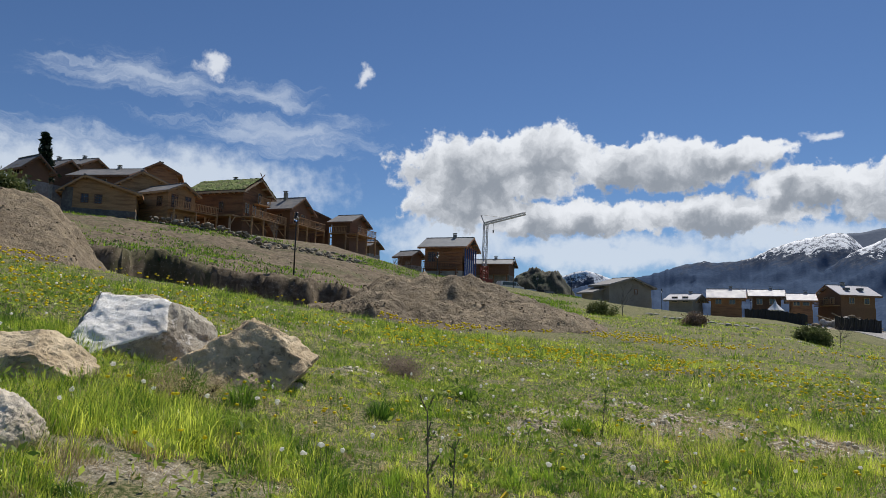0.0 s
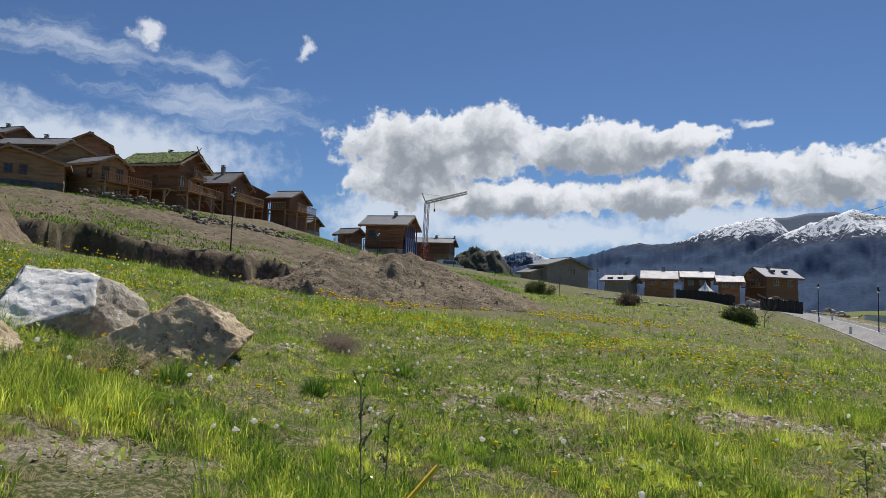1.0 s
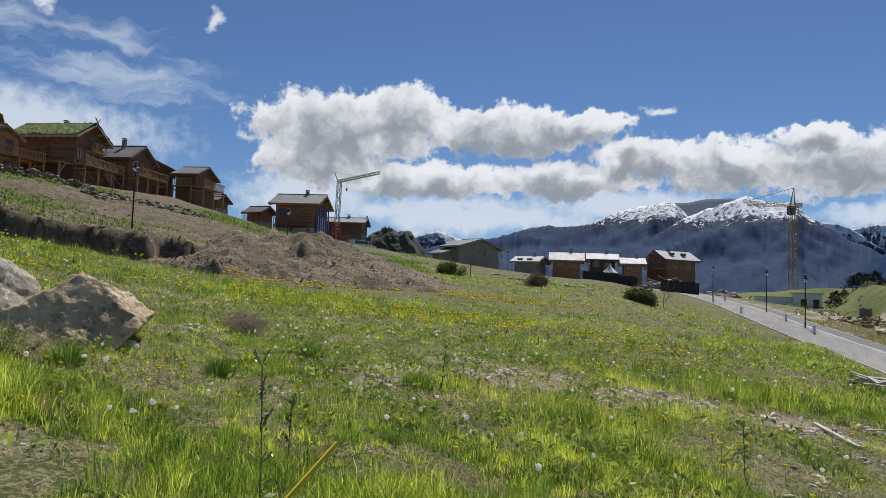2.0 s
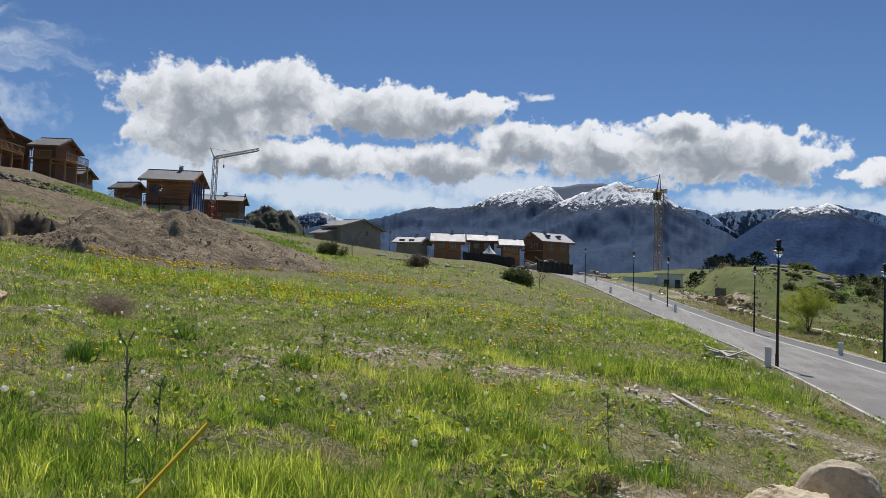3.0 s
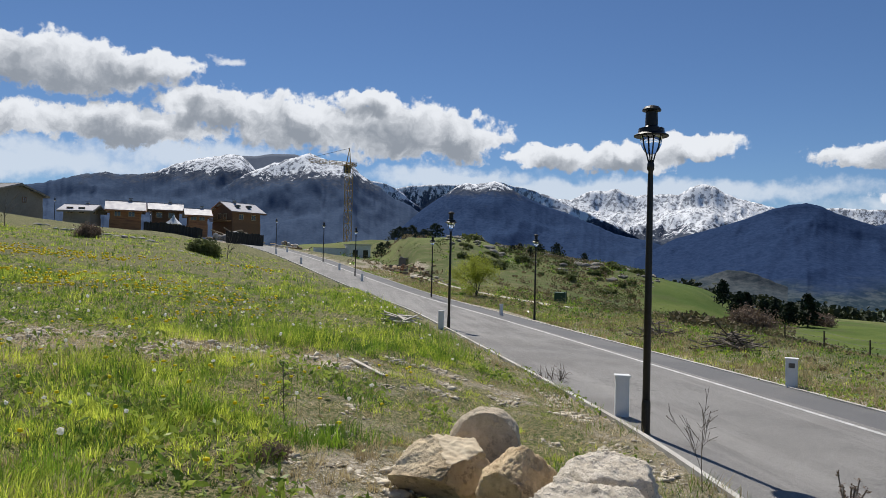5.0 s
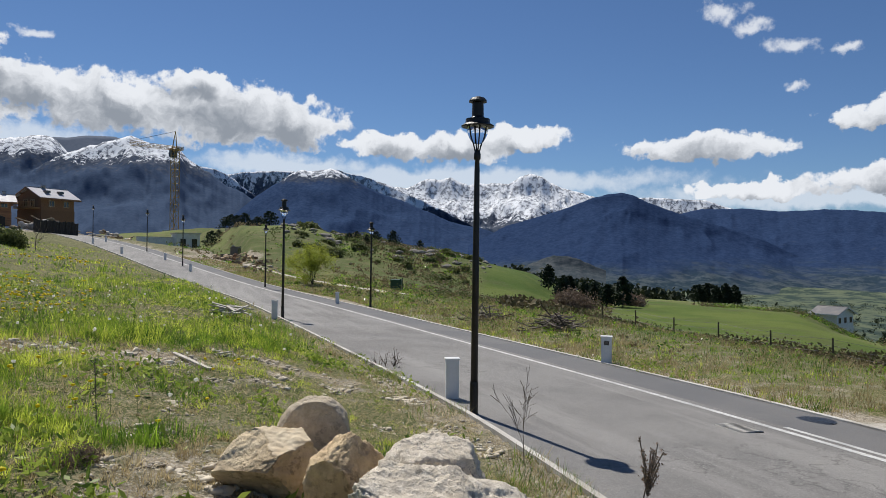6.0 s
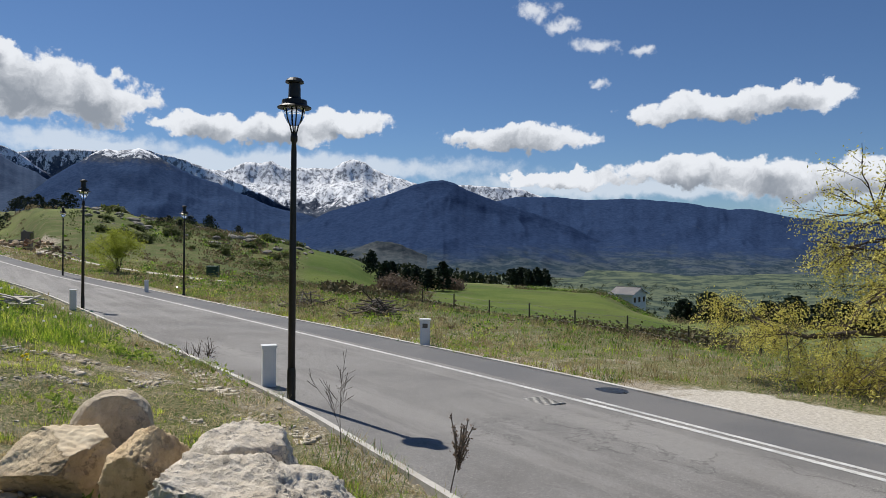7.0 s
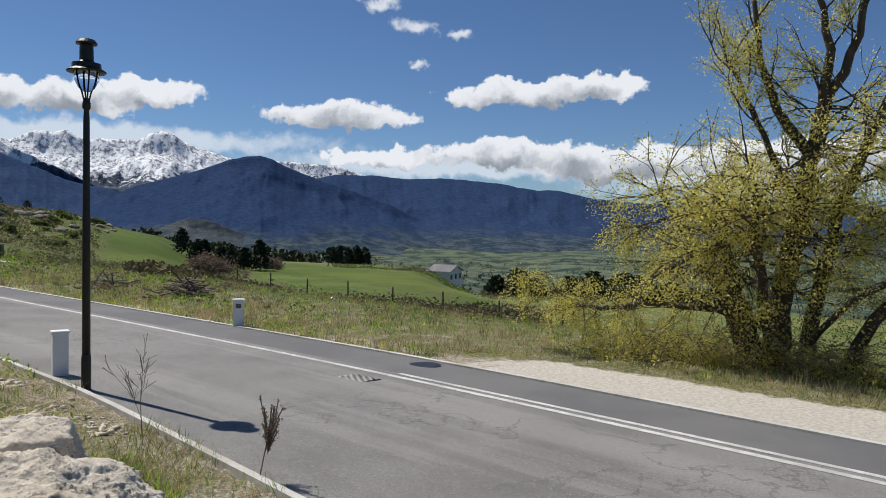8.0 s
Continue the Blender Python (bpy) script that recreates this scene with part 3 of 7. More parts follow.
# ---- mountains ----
def mountain_material(name, snow_line, snow_span, hazed_forest=((0.014, 0.028, 0.058), (0.030, 0.048, 0.084)), stony=0.0):
    """Distant woods and grey rock above them, blue distance haze mixed into their colours, and snow in patches and down
    the gullies above a level; fields at the foot.
    """
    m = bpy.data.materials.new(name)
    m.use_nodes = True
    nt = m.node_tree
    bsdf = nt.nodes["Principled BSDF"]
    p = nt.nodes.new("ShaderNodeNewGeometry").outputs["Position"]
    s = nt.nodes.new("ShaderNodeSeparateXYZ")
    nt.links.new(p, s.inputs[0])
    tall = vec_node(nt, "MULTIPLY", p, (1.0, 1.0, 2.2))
    woods = mix_node(nt, step_node(nt, noise_node(nt, tall, 0.06, 9, 0.8), 0.34, 0.66), *hazed_forest)
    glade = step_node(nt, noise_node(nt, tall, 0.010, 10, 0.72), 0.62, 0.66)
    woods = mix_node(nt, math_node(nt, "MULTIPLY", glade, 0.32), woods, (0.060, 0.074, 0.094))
    # fields at the foot, with bluish haze in their colours
    hazed_lowland = mix_node(nt, step_node(nt, noise_node(nt, tall, 0.02, 12, 0.78), 0.44, 0.58), (0.030, 0.050, 0.068), (0.088, 0.108, 0.118))
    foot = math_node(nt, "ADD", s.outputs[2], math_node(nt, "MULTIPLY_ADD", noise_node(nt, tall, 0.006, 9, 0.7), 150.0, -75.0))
    woods = mix_node(nt, step_node(nt, foot, -75.0 + stony, 0.0 + stony), hazed_lowland, woods)
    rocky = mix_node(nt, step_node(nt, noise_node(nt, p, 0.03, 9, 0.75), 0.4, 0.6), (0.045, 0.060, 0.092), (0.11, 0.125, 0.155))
    nrm = nt.nodes.new("ShaderNodeSeparateXYZ")
    nt.links.new(nt.nodes.new("ShaderNodeNewGeometry").outputs["Normal"], nrm.inputs[0])
    gully = noise_node(nt, vec_node(nt, "MULTIPLY", p, (1.0, 1.0, 0.22)), 0.022, 9, 0.72)
    fine = noise_node(nt, p, 0.06, 8, 0.75)
    patch = math_node(nt, "ADD", math_node(nt, "MULTIPLY", gully, 1.5), math_node(nt, "MULTIPLY", fine, 0.8))
    level = math_node(nt, "MULTIPLY_ADD", math_node(nt, "SUBTRACT", patch, 1.15), snow_span * 3.4, s.outputs[2])
    level = math_node(nt, "ADD", level, math_node(nt, "MULTIPLY_ADD", nrm.outputs[2], snow_span * 1.4, -1.2 * snow_span))
    col = mix_node(nt, step_node(nt, level, snow_line - 1.6 * snow_span, snow_line - 0.3 * snow_span), woods, rocky)
    snow = mix_node(nt, step_node(nt, fine, 0.35, 0.6), (0.74, 0.77, 0.82), (0.88, 0.90, 0.92))
    crag = step_node(nt, noise_node(nt, vec_node(nt, "MULTIPLY", p, (1.0, 1.0, 0.45)), 0.040, 10, 0.78), 0.50, 0.545)
    cover = math_node(nt, "MULTIPLY", step_node(nt, level, snow_line, snow_line + 0.14 * snow_span), math_node(nt, "MULTIPLY_ADD", crag, -0.78, 1.0))
    col = mix_node(nt, cover, col, snow)
    nt.links.new(col, bsdf.inputs["Base Color"])
    bsdf.inputs["Roughness"].default_value = 0.95
    bsdf.inputs["Specular IOR Level"].default_value = 0.0
    return m


def mountain(label, crest, far, foot_far, mat, seed, rough=1.0, step=0.14, jag=0.1, wide=1.0):
    """A ridge: its crest by azimuth and elevation in degrees, at a distance, falling in sharp spurs and gullies to its foot."""
    az = np.arange(crest[0][0], crest[-1][0], step)
    el = np.interp(az, [c[0] for c in crest], [c[1] for c in crest])
    el = el + jag * fbm(az * 1.7, az * 0 + seed, 5, seed, 0.6)
    rows = np.r_[np.linspace(-0.25, 0, 4)[:-1], np.linspace(0, 1, 48)]
    a, v = np.meshgrid(az, rows, indexing="ij")
    e = np.repeat(el[:, None], len(rows), 1)
    top = far * np.tan(np.radians(e))
    base = -95.0
    fall = np.where(v < 0, 1 + v * 0.8, (1 - v) ** 1.25)
    bend = 1.2 * fbm(a * 0.3 + seed, v * 1.5, 3, seed + 9)
    sx, sv = np.radians(a) * far * wide, v * (far - foot_far) * wide
    big = np.abs(fbm(sx / 520 + 0.4 * bend + seed, sv / 800, 4, seed + 3, 0.5))
    small = np.abs(fbm(sx / 150 + 0.5 * bend, sv / 230 + seed, 5, seed + 5, 0.5))
    carve = 1.3 * big + 0.55 * small
    grow = np.clip(v * 7, 0, 1)
    dist = far + np.where(v < 0, -v * 900, -v * (far - foot_far)) + 90 * rough * carve * grow * (1 - v * 0.5)
    z = base + (top - base) * fall - (top - base) * 0.14 * rough * carve * grow * (1 - v) ** 0.7 + 1.6
    x, y = dist * np.sin(np.radians(a)), dist * np.cos(np.radians(a))
    ob = mesh_of("backdrop_mountain", np.stack([x.ravel(), y.ravel(), z.ravel()], 1), grid_faces(len(az), len(rows)), mat, True)
    return tagged(ob, label, "mountain", kind="structure")


# snowy ridges stand farther off: paler blue colours hold their thicker haze
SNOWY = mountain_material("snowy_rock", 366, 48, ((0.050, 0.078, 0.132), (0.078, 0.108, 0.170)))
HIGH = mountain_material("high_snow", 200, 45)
# navy blue woods: the haze of distance is put into the base colour
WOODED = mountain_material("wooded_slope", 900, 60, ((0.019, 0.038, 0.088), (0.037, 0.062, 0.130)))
mountain("distant snow-streaked peak behind the houses", [(8.5, 2.5), (10.4, 4.5), (11.4, 4.85), (12.5, 5.05), (13.8, 4.6), (16, 3.6), (18, 3.0)], 4400, 3700, mountain_material("pale_peak", 290, 90), 2)
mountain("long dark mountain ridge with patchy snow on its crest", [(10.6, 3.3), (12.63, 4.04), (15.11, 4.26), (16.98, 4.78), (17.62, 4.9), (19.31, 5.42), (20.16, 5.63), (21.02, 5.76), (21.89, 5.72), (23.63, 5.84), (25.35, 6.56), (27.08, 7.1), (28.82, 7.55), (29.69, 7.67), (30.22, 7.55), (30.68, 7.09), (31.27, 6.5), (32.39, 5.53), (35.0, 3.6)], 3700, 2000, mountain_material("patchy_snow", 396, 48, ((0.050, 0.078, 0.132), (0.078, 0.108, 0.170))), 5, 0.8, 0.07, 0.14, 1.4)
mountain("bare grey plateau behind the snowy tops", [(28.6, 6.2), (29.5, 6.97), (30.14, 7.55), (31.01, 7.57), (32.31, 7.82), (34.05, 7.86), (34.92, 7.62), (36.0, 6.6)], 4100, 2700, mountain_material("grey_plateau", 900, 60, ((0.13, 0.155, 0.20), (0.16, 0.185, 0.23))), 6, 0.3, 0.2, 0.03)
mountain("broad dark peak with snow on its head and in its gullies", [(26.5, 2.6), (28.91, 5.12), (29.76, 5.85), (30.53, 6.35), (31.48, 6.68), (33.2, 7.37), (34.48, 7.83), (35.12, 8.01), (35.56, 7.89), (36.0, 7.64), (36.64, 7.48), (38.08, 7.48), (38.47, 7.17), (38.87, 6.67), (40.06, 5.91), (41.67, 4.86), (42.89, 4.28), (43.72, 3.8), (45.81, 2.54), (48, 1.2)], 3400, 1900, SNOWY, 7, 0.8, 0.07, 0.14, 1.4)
mountain("snowy shoulder running down behind the broad peak", [(37.6, 6.0), (38.87, 6.26), (40.05, 6.07), (40.85, 5.95), (41.86, 5.58), (42.88, 4.78), (43.71, 4.14), (44.54, 3.57), (46, 2.6)], 3700, 3200, mountain_material("shoulder_snow", 280, 60), 9, 0.6, 0.1)
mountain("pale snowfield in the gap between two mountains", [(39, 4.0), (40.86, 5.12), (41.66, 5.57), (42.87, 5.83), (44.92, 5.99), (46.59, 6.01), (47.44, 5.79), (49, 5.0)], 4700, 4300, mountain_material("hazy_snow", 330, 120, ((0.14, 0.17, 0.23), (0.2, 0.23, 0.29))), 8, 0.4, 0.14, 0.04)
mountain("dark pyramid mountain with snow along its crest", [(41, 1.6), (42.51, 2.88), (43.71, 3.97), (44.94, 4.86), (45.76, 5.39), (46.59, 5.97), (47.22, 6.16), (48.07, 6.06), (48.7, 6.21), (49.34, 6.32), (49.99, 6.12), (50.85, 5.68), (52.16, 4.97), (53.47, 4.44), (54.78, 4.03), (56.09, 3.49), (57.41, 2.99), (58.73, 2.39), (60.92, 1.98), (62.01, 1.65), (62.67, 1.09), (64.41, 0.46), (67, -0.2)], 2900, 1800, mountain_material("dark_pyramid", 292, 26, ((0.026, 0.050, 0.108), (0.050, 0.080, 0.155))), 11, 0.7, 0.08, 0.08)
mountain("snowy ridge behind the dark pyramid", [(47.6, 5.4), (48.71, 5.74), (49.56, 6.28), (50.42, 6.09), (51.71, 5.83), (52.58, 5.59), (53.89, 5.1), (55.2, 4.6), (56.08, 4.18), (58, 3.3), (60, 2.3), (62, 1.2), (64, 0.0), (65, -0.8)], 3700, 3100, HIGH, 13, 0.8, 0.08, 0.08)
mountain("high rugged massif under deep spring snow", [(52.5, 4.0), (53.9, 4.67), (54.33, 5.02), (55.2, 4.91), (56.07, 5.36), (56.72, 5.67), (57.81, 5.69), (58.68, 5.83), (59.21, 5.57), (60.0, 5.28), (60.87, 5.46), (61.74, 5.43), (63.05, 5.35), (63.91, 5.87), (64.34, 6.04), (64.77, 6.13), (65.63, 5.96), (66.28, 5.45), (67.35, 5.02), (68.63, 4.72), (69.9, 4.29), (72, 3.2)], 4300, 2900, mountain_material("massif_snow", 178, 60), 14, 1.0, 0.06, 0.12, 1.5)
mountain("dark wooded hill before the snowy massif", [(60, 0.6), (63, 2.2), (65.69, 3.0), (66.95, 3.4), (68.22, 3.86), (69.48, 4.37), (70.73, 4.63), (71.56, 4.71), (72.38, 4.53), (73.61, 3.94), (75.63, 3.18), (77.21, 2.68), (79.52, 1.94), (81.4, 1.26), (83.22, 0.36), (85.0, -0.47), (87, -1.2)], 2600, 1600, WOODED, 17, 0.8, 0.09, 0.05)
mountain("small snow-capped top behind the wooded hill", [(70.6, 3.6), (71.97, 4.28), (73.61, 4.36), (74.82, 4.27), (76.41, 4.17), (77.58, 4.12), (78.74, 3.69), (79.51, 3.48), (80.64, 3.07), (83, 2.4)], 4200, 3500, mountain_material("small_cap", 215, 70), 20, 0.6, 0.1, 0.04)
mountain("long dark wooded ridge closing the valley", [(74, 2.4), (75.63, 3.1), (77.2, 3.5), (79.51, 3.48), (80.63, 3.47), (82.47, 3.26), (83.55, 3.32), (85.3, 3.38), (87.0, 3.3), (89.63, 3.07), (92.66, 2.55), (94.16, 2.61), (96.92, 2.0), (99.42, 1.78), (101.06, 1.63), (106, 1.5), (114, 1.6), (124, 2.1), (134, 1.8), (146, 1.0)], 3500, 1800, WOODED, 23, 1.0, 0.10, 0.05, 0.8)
mountain("low pale rocky hill at the foot of the mountains", [(64.4, -0.9), (65.71, -0.35), (66.6, -0.05), (67.6, -0.12), (68.6, -0.35), (69.54, -0.8), (70.6, -1.2)], 1500, 1250, mountain_material("pale_rocks", 900, 60, ((0.045, 0.06, 0.07), (0.125, 0.135, 0.14))), 29, 0.5, 0.1, 0.08)

# ---- tools for things ----
def at(az, d, z=None):
    """A place by its bearing in degrees (from +y towards +x) and distance; on the ground unless z is given."""
    x, y = d * math.sin(radians(az)), d * math.cos(radians(az))
    return Vector((x, y, hz(x, y) if z is None else z))


def thing(name, place, label, category, group="", turn=0.0):
    ob = new(name)
    ob.location, ob.rotation_euler = place, (0, 0, radians(turn))
    ob.empty_display_size = 0.2
    return tagged(ob, label, category, group)


def part(name, bm, mat, parent, label="", smooth=False):
    me = bpy.data.meshes.new(name)
    bm.to_mesh(me)
    bm.free()
    if smooth:
        me.polygons.foreach_set("use_smooth", np.ones(len(me.polygons), bool))
    me.materials.append(mat)
    ob = new(name, me)
    ob.parent = parent
    return tagged(ob, label) if label else ob


def box(x0, x1, y0, y1, z0, z1, bevel=0.0, bm=None):
    bm = bm or bmesh.new()
    v = [bm.verts.new((x, y, z)) for x in (x0, x1) for y in (y0, y1) for z in (z0, z1)]
    fs = [bm.faces.new([v[i] for i in f]) for f in ((0, 1, 3, 2), (4, 6, 7, 5), (0, 4, 5, 1), (2, 3, 7, 6), (0, 2, 6, 4), (1, 5, 7, 3))]
    if bevel:
        bmesh.ops.bevel(bm, geom=list({e for f in fs for e in f.edges}), offset=bevel, segments=2, affect="EDGES")
    return bm


def lathe(profile, n=16, bm=None, at_xy=(0, 0)):
    """A turned shape from (radius, z) pairs."""
    bm = bm or bmesh.new()
    rings = [[bm.verts.new((at_xy[0] + r * math.cos(2 * math.pi * k / n), at_xy[1] + r * math.sin(2 * math.pi * k / n), z)) for k in range(n)] for r, z in profile]
    for a, b in zip(rings, rings[1:]):
        for k in range(n):
            bm.faces.new((a[k], a[(k + 1) % n], b[(k + 1) % n], b[k]))
    bm.faces.new(rings[0][::-1]), bm.faces.new(rings[-1])
    return bm


def rod(points, r0, r1=None, n=6, bm=None):
    """A tube along points, tapering from r0 to r1."""
    bm = bm or bmesh.new()
    pts = [Vector(p) for p in points]
    r1 = r0 if r1 is None else r1
    rings = []
    for k, p in enumerate(pts):
        way = (pts[min(k + 1, len(pts) - 1)] - pts[max(k - 1, 0)]).normalized()
        side = way.cross(Vector((0.0, 0.0, 1.0)) if abs(way.z) < 0.9 else Vector((1.0, 0.0, 0.0))).normalized()
        up = side.cross(way)
        r = r0 + (r1 - r0) * k / (len(pts) - 1)
        rings.append([bm.verts.new(p + r * (math.cos(2 * math.pi * j / n) * side + math.sin(2 * math.pi * j / n) * up)) for j in range(n)])
    for a, b in zip(rings, rings[1:]):
        for k in range(n):
            bm.faces.new((a[k], b[k], b[(k + 1) % n], a[(k + 1) % n]))
    bm.faces.new(rings[0]), bm.faces.new(rings[-1][::-1])
    return bm


def prism(outline, x0, x1, axis="x"):
    """An outline of (u, z) pairs drawn out along x (u is y) or along y (u is x)."""
    bm = bmesh.new()
    def put(u, z, t):
        return bm.verts.new((t, u, z) if axis == "x" else (u, t, z))
    a, b = [put(u, z, x0) for u, z in outline], [put(u, z, x1) for u, z in outline]
    n = len(a)
    bm.faces.new(a), bm.faces.new(b[::-1])
    for k in range(n):
        bm.faces.new((a[k], b[k], b[(k + 1) % n], a[(k + 1) % n]))
    bmesh.ops.recalc_face_normals(bm, faces=bm.faces)
    return bm


def rock_mesh(name, dims, seed, mat, cuts=9, rough=0.05, detail=4, flat=0.62, planes=None, fresh=None):
    """A boulder: a ball cut by random planes, with rounded breaks and a rough skin."""
    rng = random.Random(seed)
    bm = bmesh.new()
    bmesh.ops.create_icosphere(bm, subdivisions=detail, radius=1.0)
    planes = [(Vector(n).normalized(), c) for n, c in planes or ()]
    for _ in range(3 if planes else cuts):
        n = Vector((rng.uniform(-1, 1), rng.uniform(-1, 1), rng.uniform(-0.5, 1))).normalized()
        planes.append((n, rng.uniform(0.8 if len(planes) > 3 and cuts == 9 else flat, 0.95)))
    shift = Vector((rng.uniform(0, 50), rng.uniform(0, 50), rng.uniform(0, 50)))
    broken = []
    for v in bm.verts:
        p, mark = v.co.copy(), 0
        for i, (n, c) in enumerate(planes):
            # each break is stepped where flakes have come off
            c = c + 0.022 * math.floor(2.5 * noise.noise(p * 1.5 + shift + n * 3)) + 0.02 * noise.noise(p * 4 + shift)
            over = p.dot(n) - c
            if over > 0:
                p -= n * over
                mark = 1 if fresh and i == fresh[0] else (0 if over > 0.03 else mark)
        crack = noise.ridged_multi_fractal(p * 2.2 + shift, 0.8, 2.1, 5, 1.0, 2.0)
        p *= 1 + rough * 1.0 * noise.fractal(p * 1.7 + shift, 0.9, 2.0, 5) - rough * 0.30 * max(0.0, crack - 1.35) + rough * 0.30 * noise.ridged_multi_fractal(p * 5 + shift, 0.9, 2.0, 4, 0.9, 2.0) + rough * 0.45 * noise.fractal(p * 15 + shift, 0.7, 2.0, 4)
        broken.append(mark)
        v.co = Vector((p.x * dims[0] / 2, p.y * dims[1] / 2, p.z * dims[2] / 2))
    me = bpy.data.meshes.new(name)
    if fresh:
        bm.verts.index_update()
        for f in bm.faces:
            f.material_index = 1 if sum(broken[v.index] for v in f.verts) > 1 else 0
    bm.to_mesh(me)
    bm.free()
    me.polygons.foreach_set("use_smooth", np.ones(len(me.polygons), bool))
    me.materials.append(mat)
    if fresh:
        me.materials.append(fresh[1])
    return me


def rock(name, place, dims, seed, mat, label, category="boulder", turn=(0, 0, 0), group="", **more):
    ob = new(name, rock_mesh(name, dims, seed, mat, **more))
    ob.location, ob.rotation_euler = place, [radians(t) for t in turn]
    return tagged(ob, label, category, group)


# ---- street lamps ----
def street_lamp(place, label="black iron street lamp with a hat-shaped lantern beside the road"):
    lamp = thing("street_lamp", place, label, "street lamp", "street lamps")
    part("base", lathe([(0.085, -0.3), (0.085, 0.03), (0.075, 0.06), (0.056, 0.08), (0.056, 0.45), (0.05, 0.5)], 16), IRON, lamp, smooth=False)
    part("pole", lathe([(0.048, 0.48), (0.045, 2.0), (0.036, 3.3), (0.03, 3.42), (0.046, 3.44), (0.046, 3.5), (0.03, 3.56)], 14), IRON, lamp, smooth=True)
    for i in range(4):
        a = math.pi / 4 + i * math.pi / 2
        c, s = math.cos(a), math.sin(a)
        part("bracket", rod([(0.02 * c, 0.02 * s, 3.5), (0.05 * c, 0.05 * s, 3.62), (0.085 * c, 0.085 * s, 3.74), (0.105 * c, 0.105 * s, 3.88)], 0.011, 0.010, 6), IRON, lamp)
    part("glass_bowl", lathe([(0.05, 3.64), (0.09, 3.68), (0.13, 3.76), (0.142, 3.865)], 20), LAMP_GLASS, lamp, "clear glass bowl", True)
    hat = part("hat", lathe([(0.12, 3.865), (0.215, 3.86), (0.22, 3.875), (0.19, 3.895), (0.165, 3.91), (0.16, 3.965), (0.10, 3.98), (0.08, 4.0), (0.075, 4.18)], 24), IRON, lamp, "black hat-shaped lamp cover")
    part("chimney_cap", lathe([(0.075, 4.18), (0.118, 4.19), (0.12, 4.21), (0.09, 4.245), (0.03, 4.265)], 20), IRON, hat)
    return lamp


LAMP_GLASS = material("lamp_glass", (0.9, 0.92, 0.93), (0.95, 0.95, 0.95), 3, 0.06, 0.0)
LAMP_GLASS.node_tree.nodes["Principled BSDF"].inputs["Transmission Weight"].default_value = 1.0
LAMP_GLASS.node_tree.nodes["Principled BSDF"].inputs["IOR"].default_value = 1.12
first_lamp = street_lamp(Vector((8.88, 4.65, -0.64)))
for x, y in ((19.5, 18.4), (29.9, 22.5), (35.9, 35.9), (40.7, 50.2), (47.5, 64.1), (56.6, 87.3)):
    copy_thing(first_lamp, pose(x, y, hz(x, y)))
for az, d in ((-10.0, 48.0), (0.95, 76.0), (6.9, 100.0), (8.7, 128.0), (11.3, 126.0), (17.9, 124.0), (24.0, 150.0)):
    tagged(copy_thing(first_lamp, Matrix.Translation(at(az, d))), "black street lamp among the houses on the slope")


# ---- kerbside boxes ----
def kerb_box(place, turn, label, slots=False, w=0.19, d=0.15, h=0.66):
    b = thing("utility_pillar", place, label, "utility pillar", "utility pillars", turn)
    part("body", box(-w / 2, w / 2, -d / 2, d / 2, -0.1, h - 0.03, 0.008), WHITE, b)
    part("cap", box(-w / 2 - 0.015, w / 2 + 0.015, -d / 2 - 0.015, d / 2 + 0.015, h - 0.03, h, 0.006), WHITE, b)
    part("door", box(-w / 2 + 0.02, w / 2 - 0.02, -d / 2 - 0.008, -d / 2, 0.06, h - 0.08, 0.003), WHITE, b)
    if slots:
        part("meter_window", box(-w / 4, w / 4, -d / 2 - 0.014, -d / 2 - 0.006, h - 0.2, h - 0.1, 0.002), GLASS, b, "dark little meter window")
    return b


first_box = kerb_box(Vector((9.72, 5.5, -0.66)), -52, "white metal utility pillar beside the kerb")
part("cable", rod([(-0.02, -0.1, 0.02), (0.1, -0.25, 0.05), (0.35, -0.35, 0.02), (0.6, -0.5, 0.0)], 0.012, 0.012, 6), material("green_cable", (0.02, 0.12, 0.06), (0.03, 0.16, 0.08), 6, 0.5, 0.0), first_box, "green cable")
kerb_box(Vector((16.75, 5.62, -1.02)), -70, "pale meter pillar with a small dark window at the verge", True, 0.24, 0.2, 0.72)
for x, y in ((18.6, 17.9), (30.2, 24.9), (43.0, 55.4), (53.3, 79.6)):
    tagged(copy_thing(first_box, pose(x, y, hz(x, y), 0, 0, -50)), "pale utility pillar at the edge of the road")
for az, d in ((39.6, 60.0), (34.9, 74.0), (33.0, 88.0)):
    p = at(az, d)
    tagged(copy_thing(first_box, pose(p.x, p.y, p.z, 0, 0, -50)), "pale utility pillar at the edge of the road")


# ---- drains in the road ----
def drain(place, turn, w=0.5, round_one=False):
    g = thing("drain_cover", place, "dark cast-iron drain grate set in the asphalt" if not round_one else "dark round manhole cover in the asphalt", "drain cover", "", turn)
    if round_one:
        part("ring", lathe([(0.27, -0.03), (0.27, 0.006), (0.24, 0.006), (0.24, 0.002)], 28), IRON, g)
        part("lid", lathe([(0.23, -0.03), (0.23, 0.008), (0.16, 0.010)], 28), IRON, g)
        return g
    part("frame", box(-w / 2, w / 2, -0.2, 0.2, -0.03, 0.004), IRON, g)
    for i in range(9):
        x = -w / 2 + 0.05 + i * (w - 0.1) / 8
        part("bar", box(x - 0.012, x + 0.012, -0.17, 0.17, 0.004, 0.012), CONCRETE, g)
    return g


def on_road(s, q):
    p = s * ALONG + q * ACROSS
    side, run, z = by_road(p[0], p[1])
    return Vector((p[0], p[1], float(z[0] - 0.05 * side[0])))


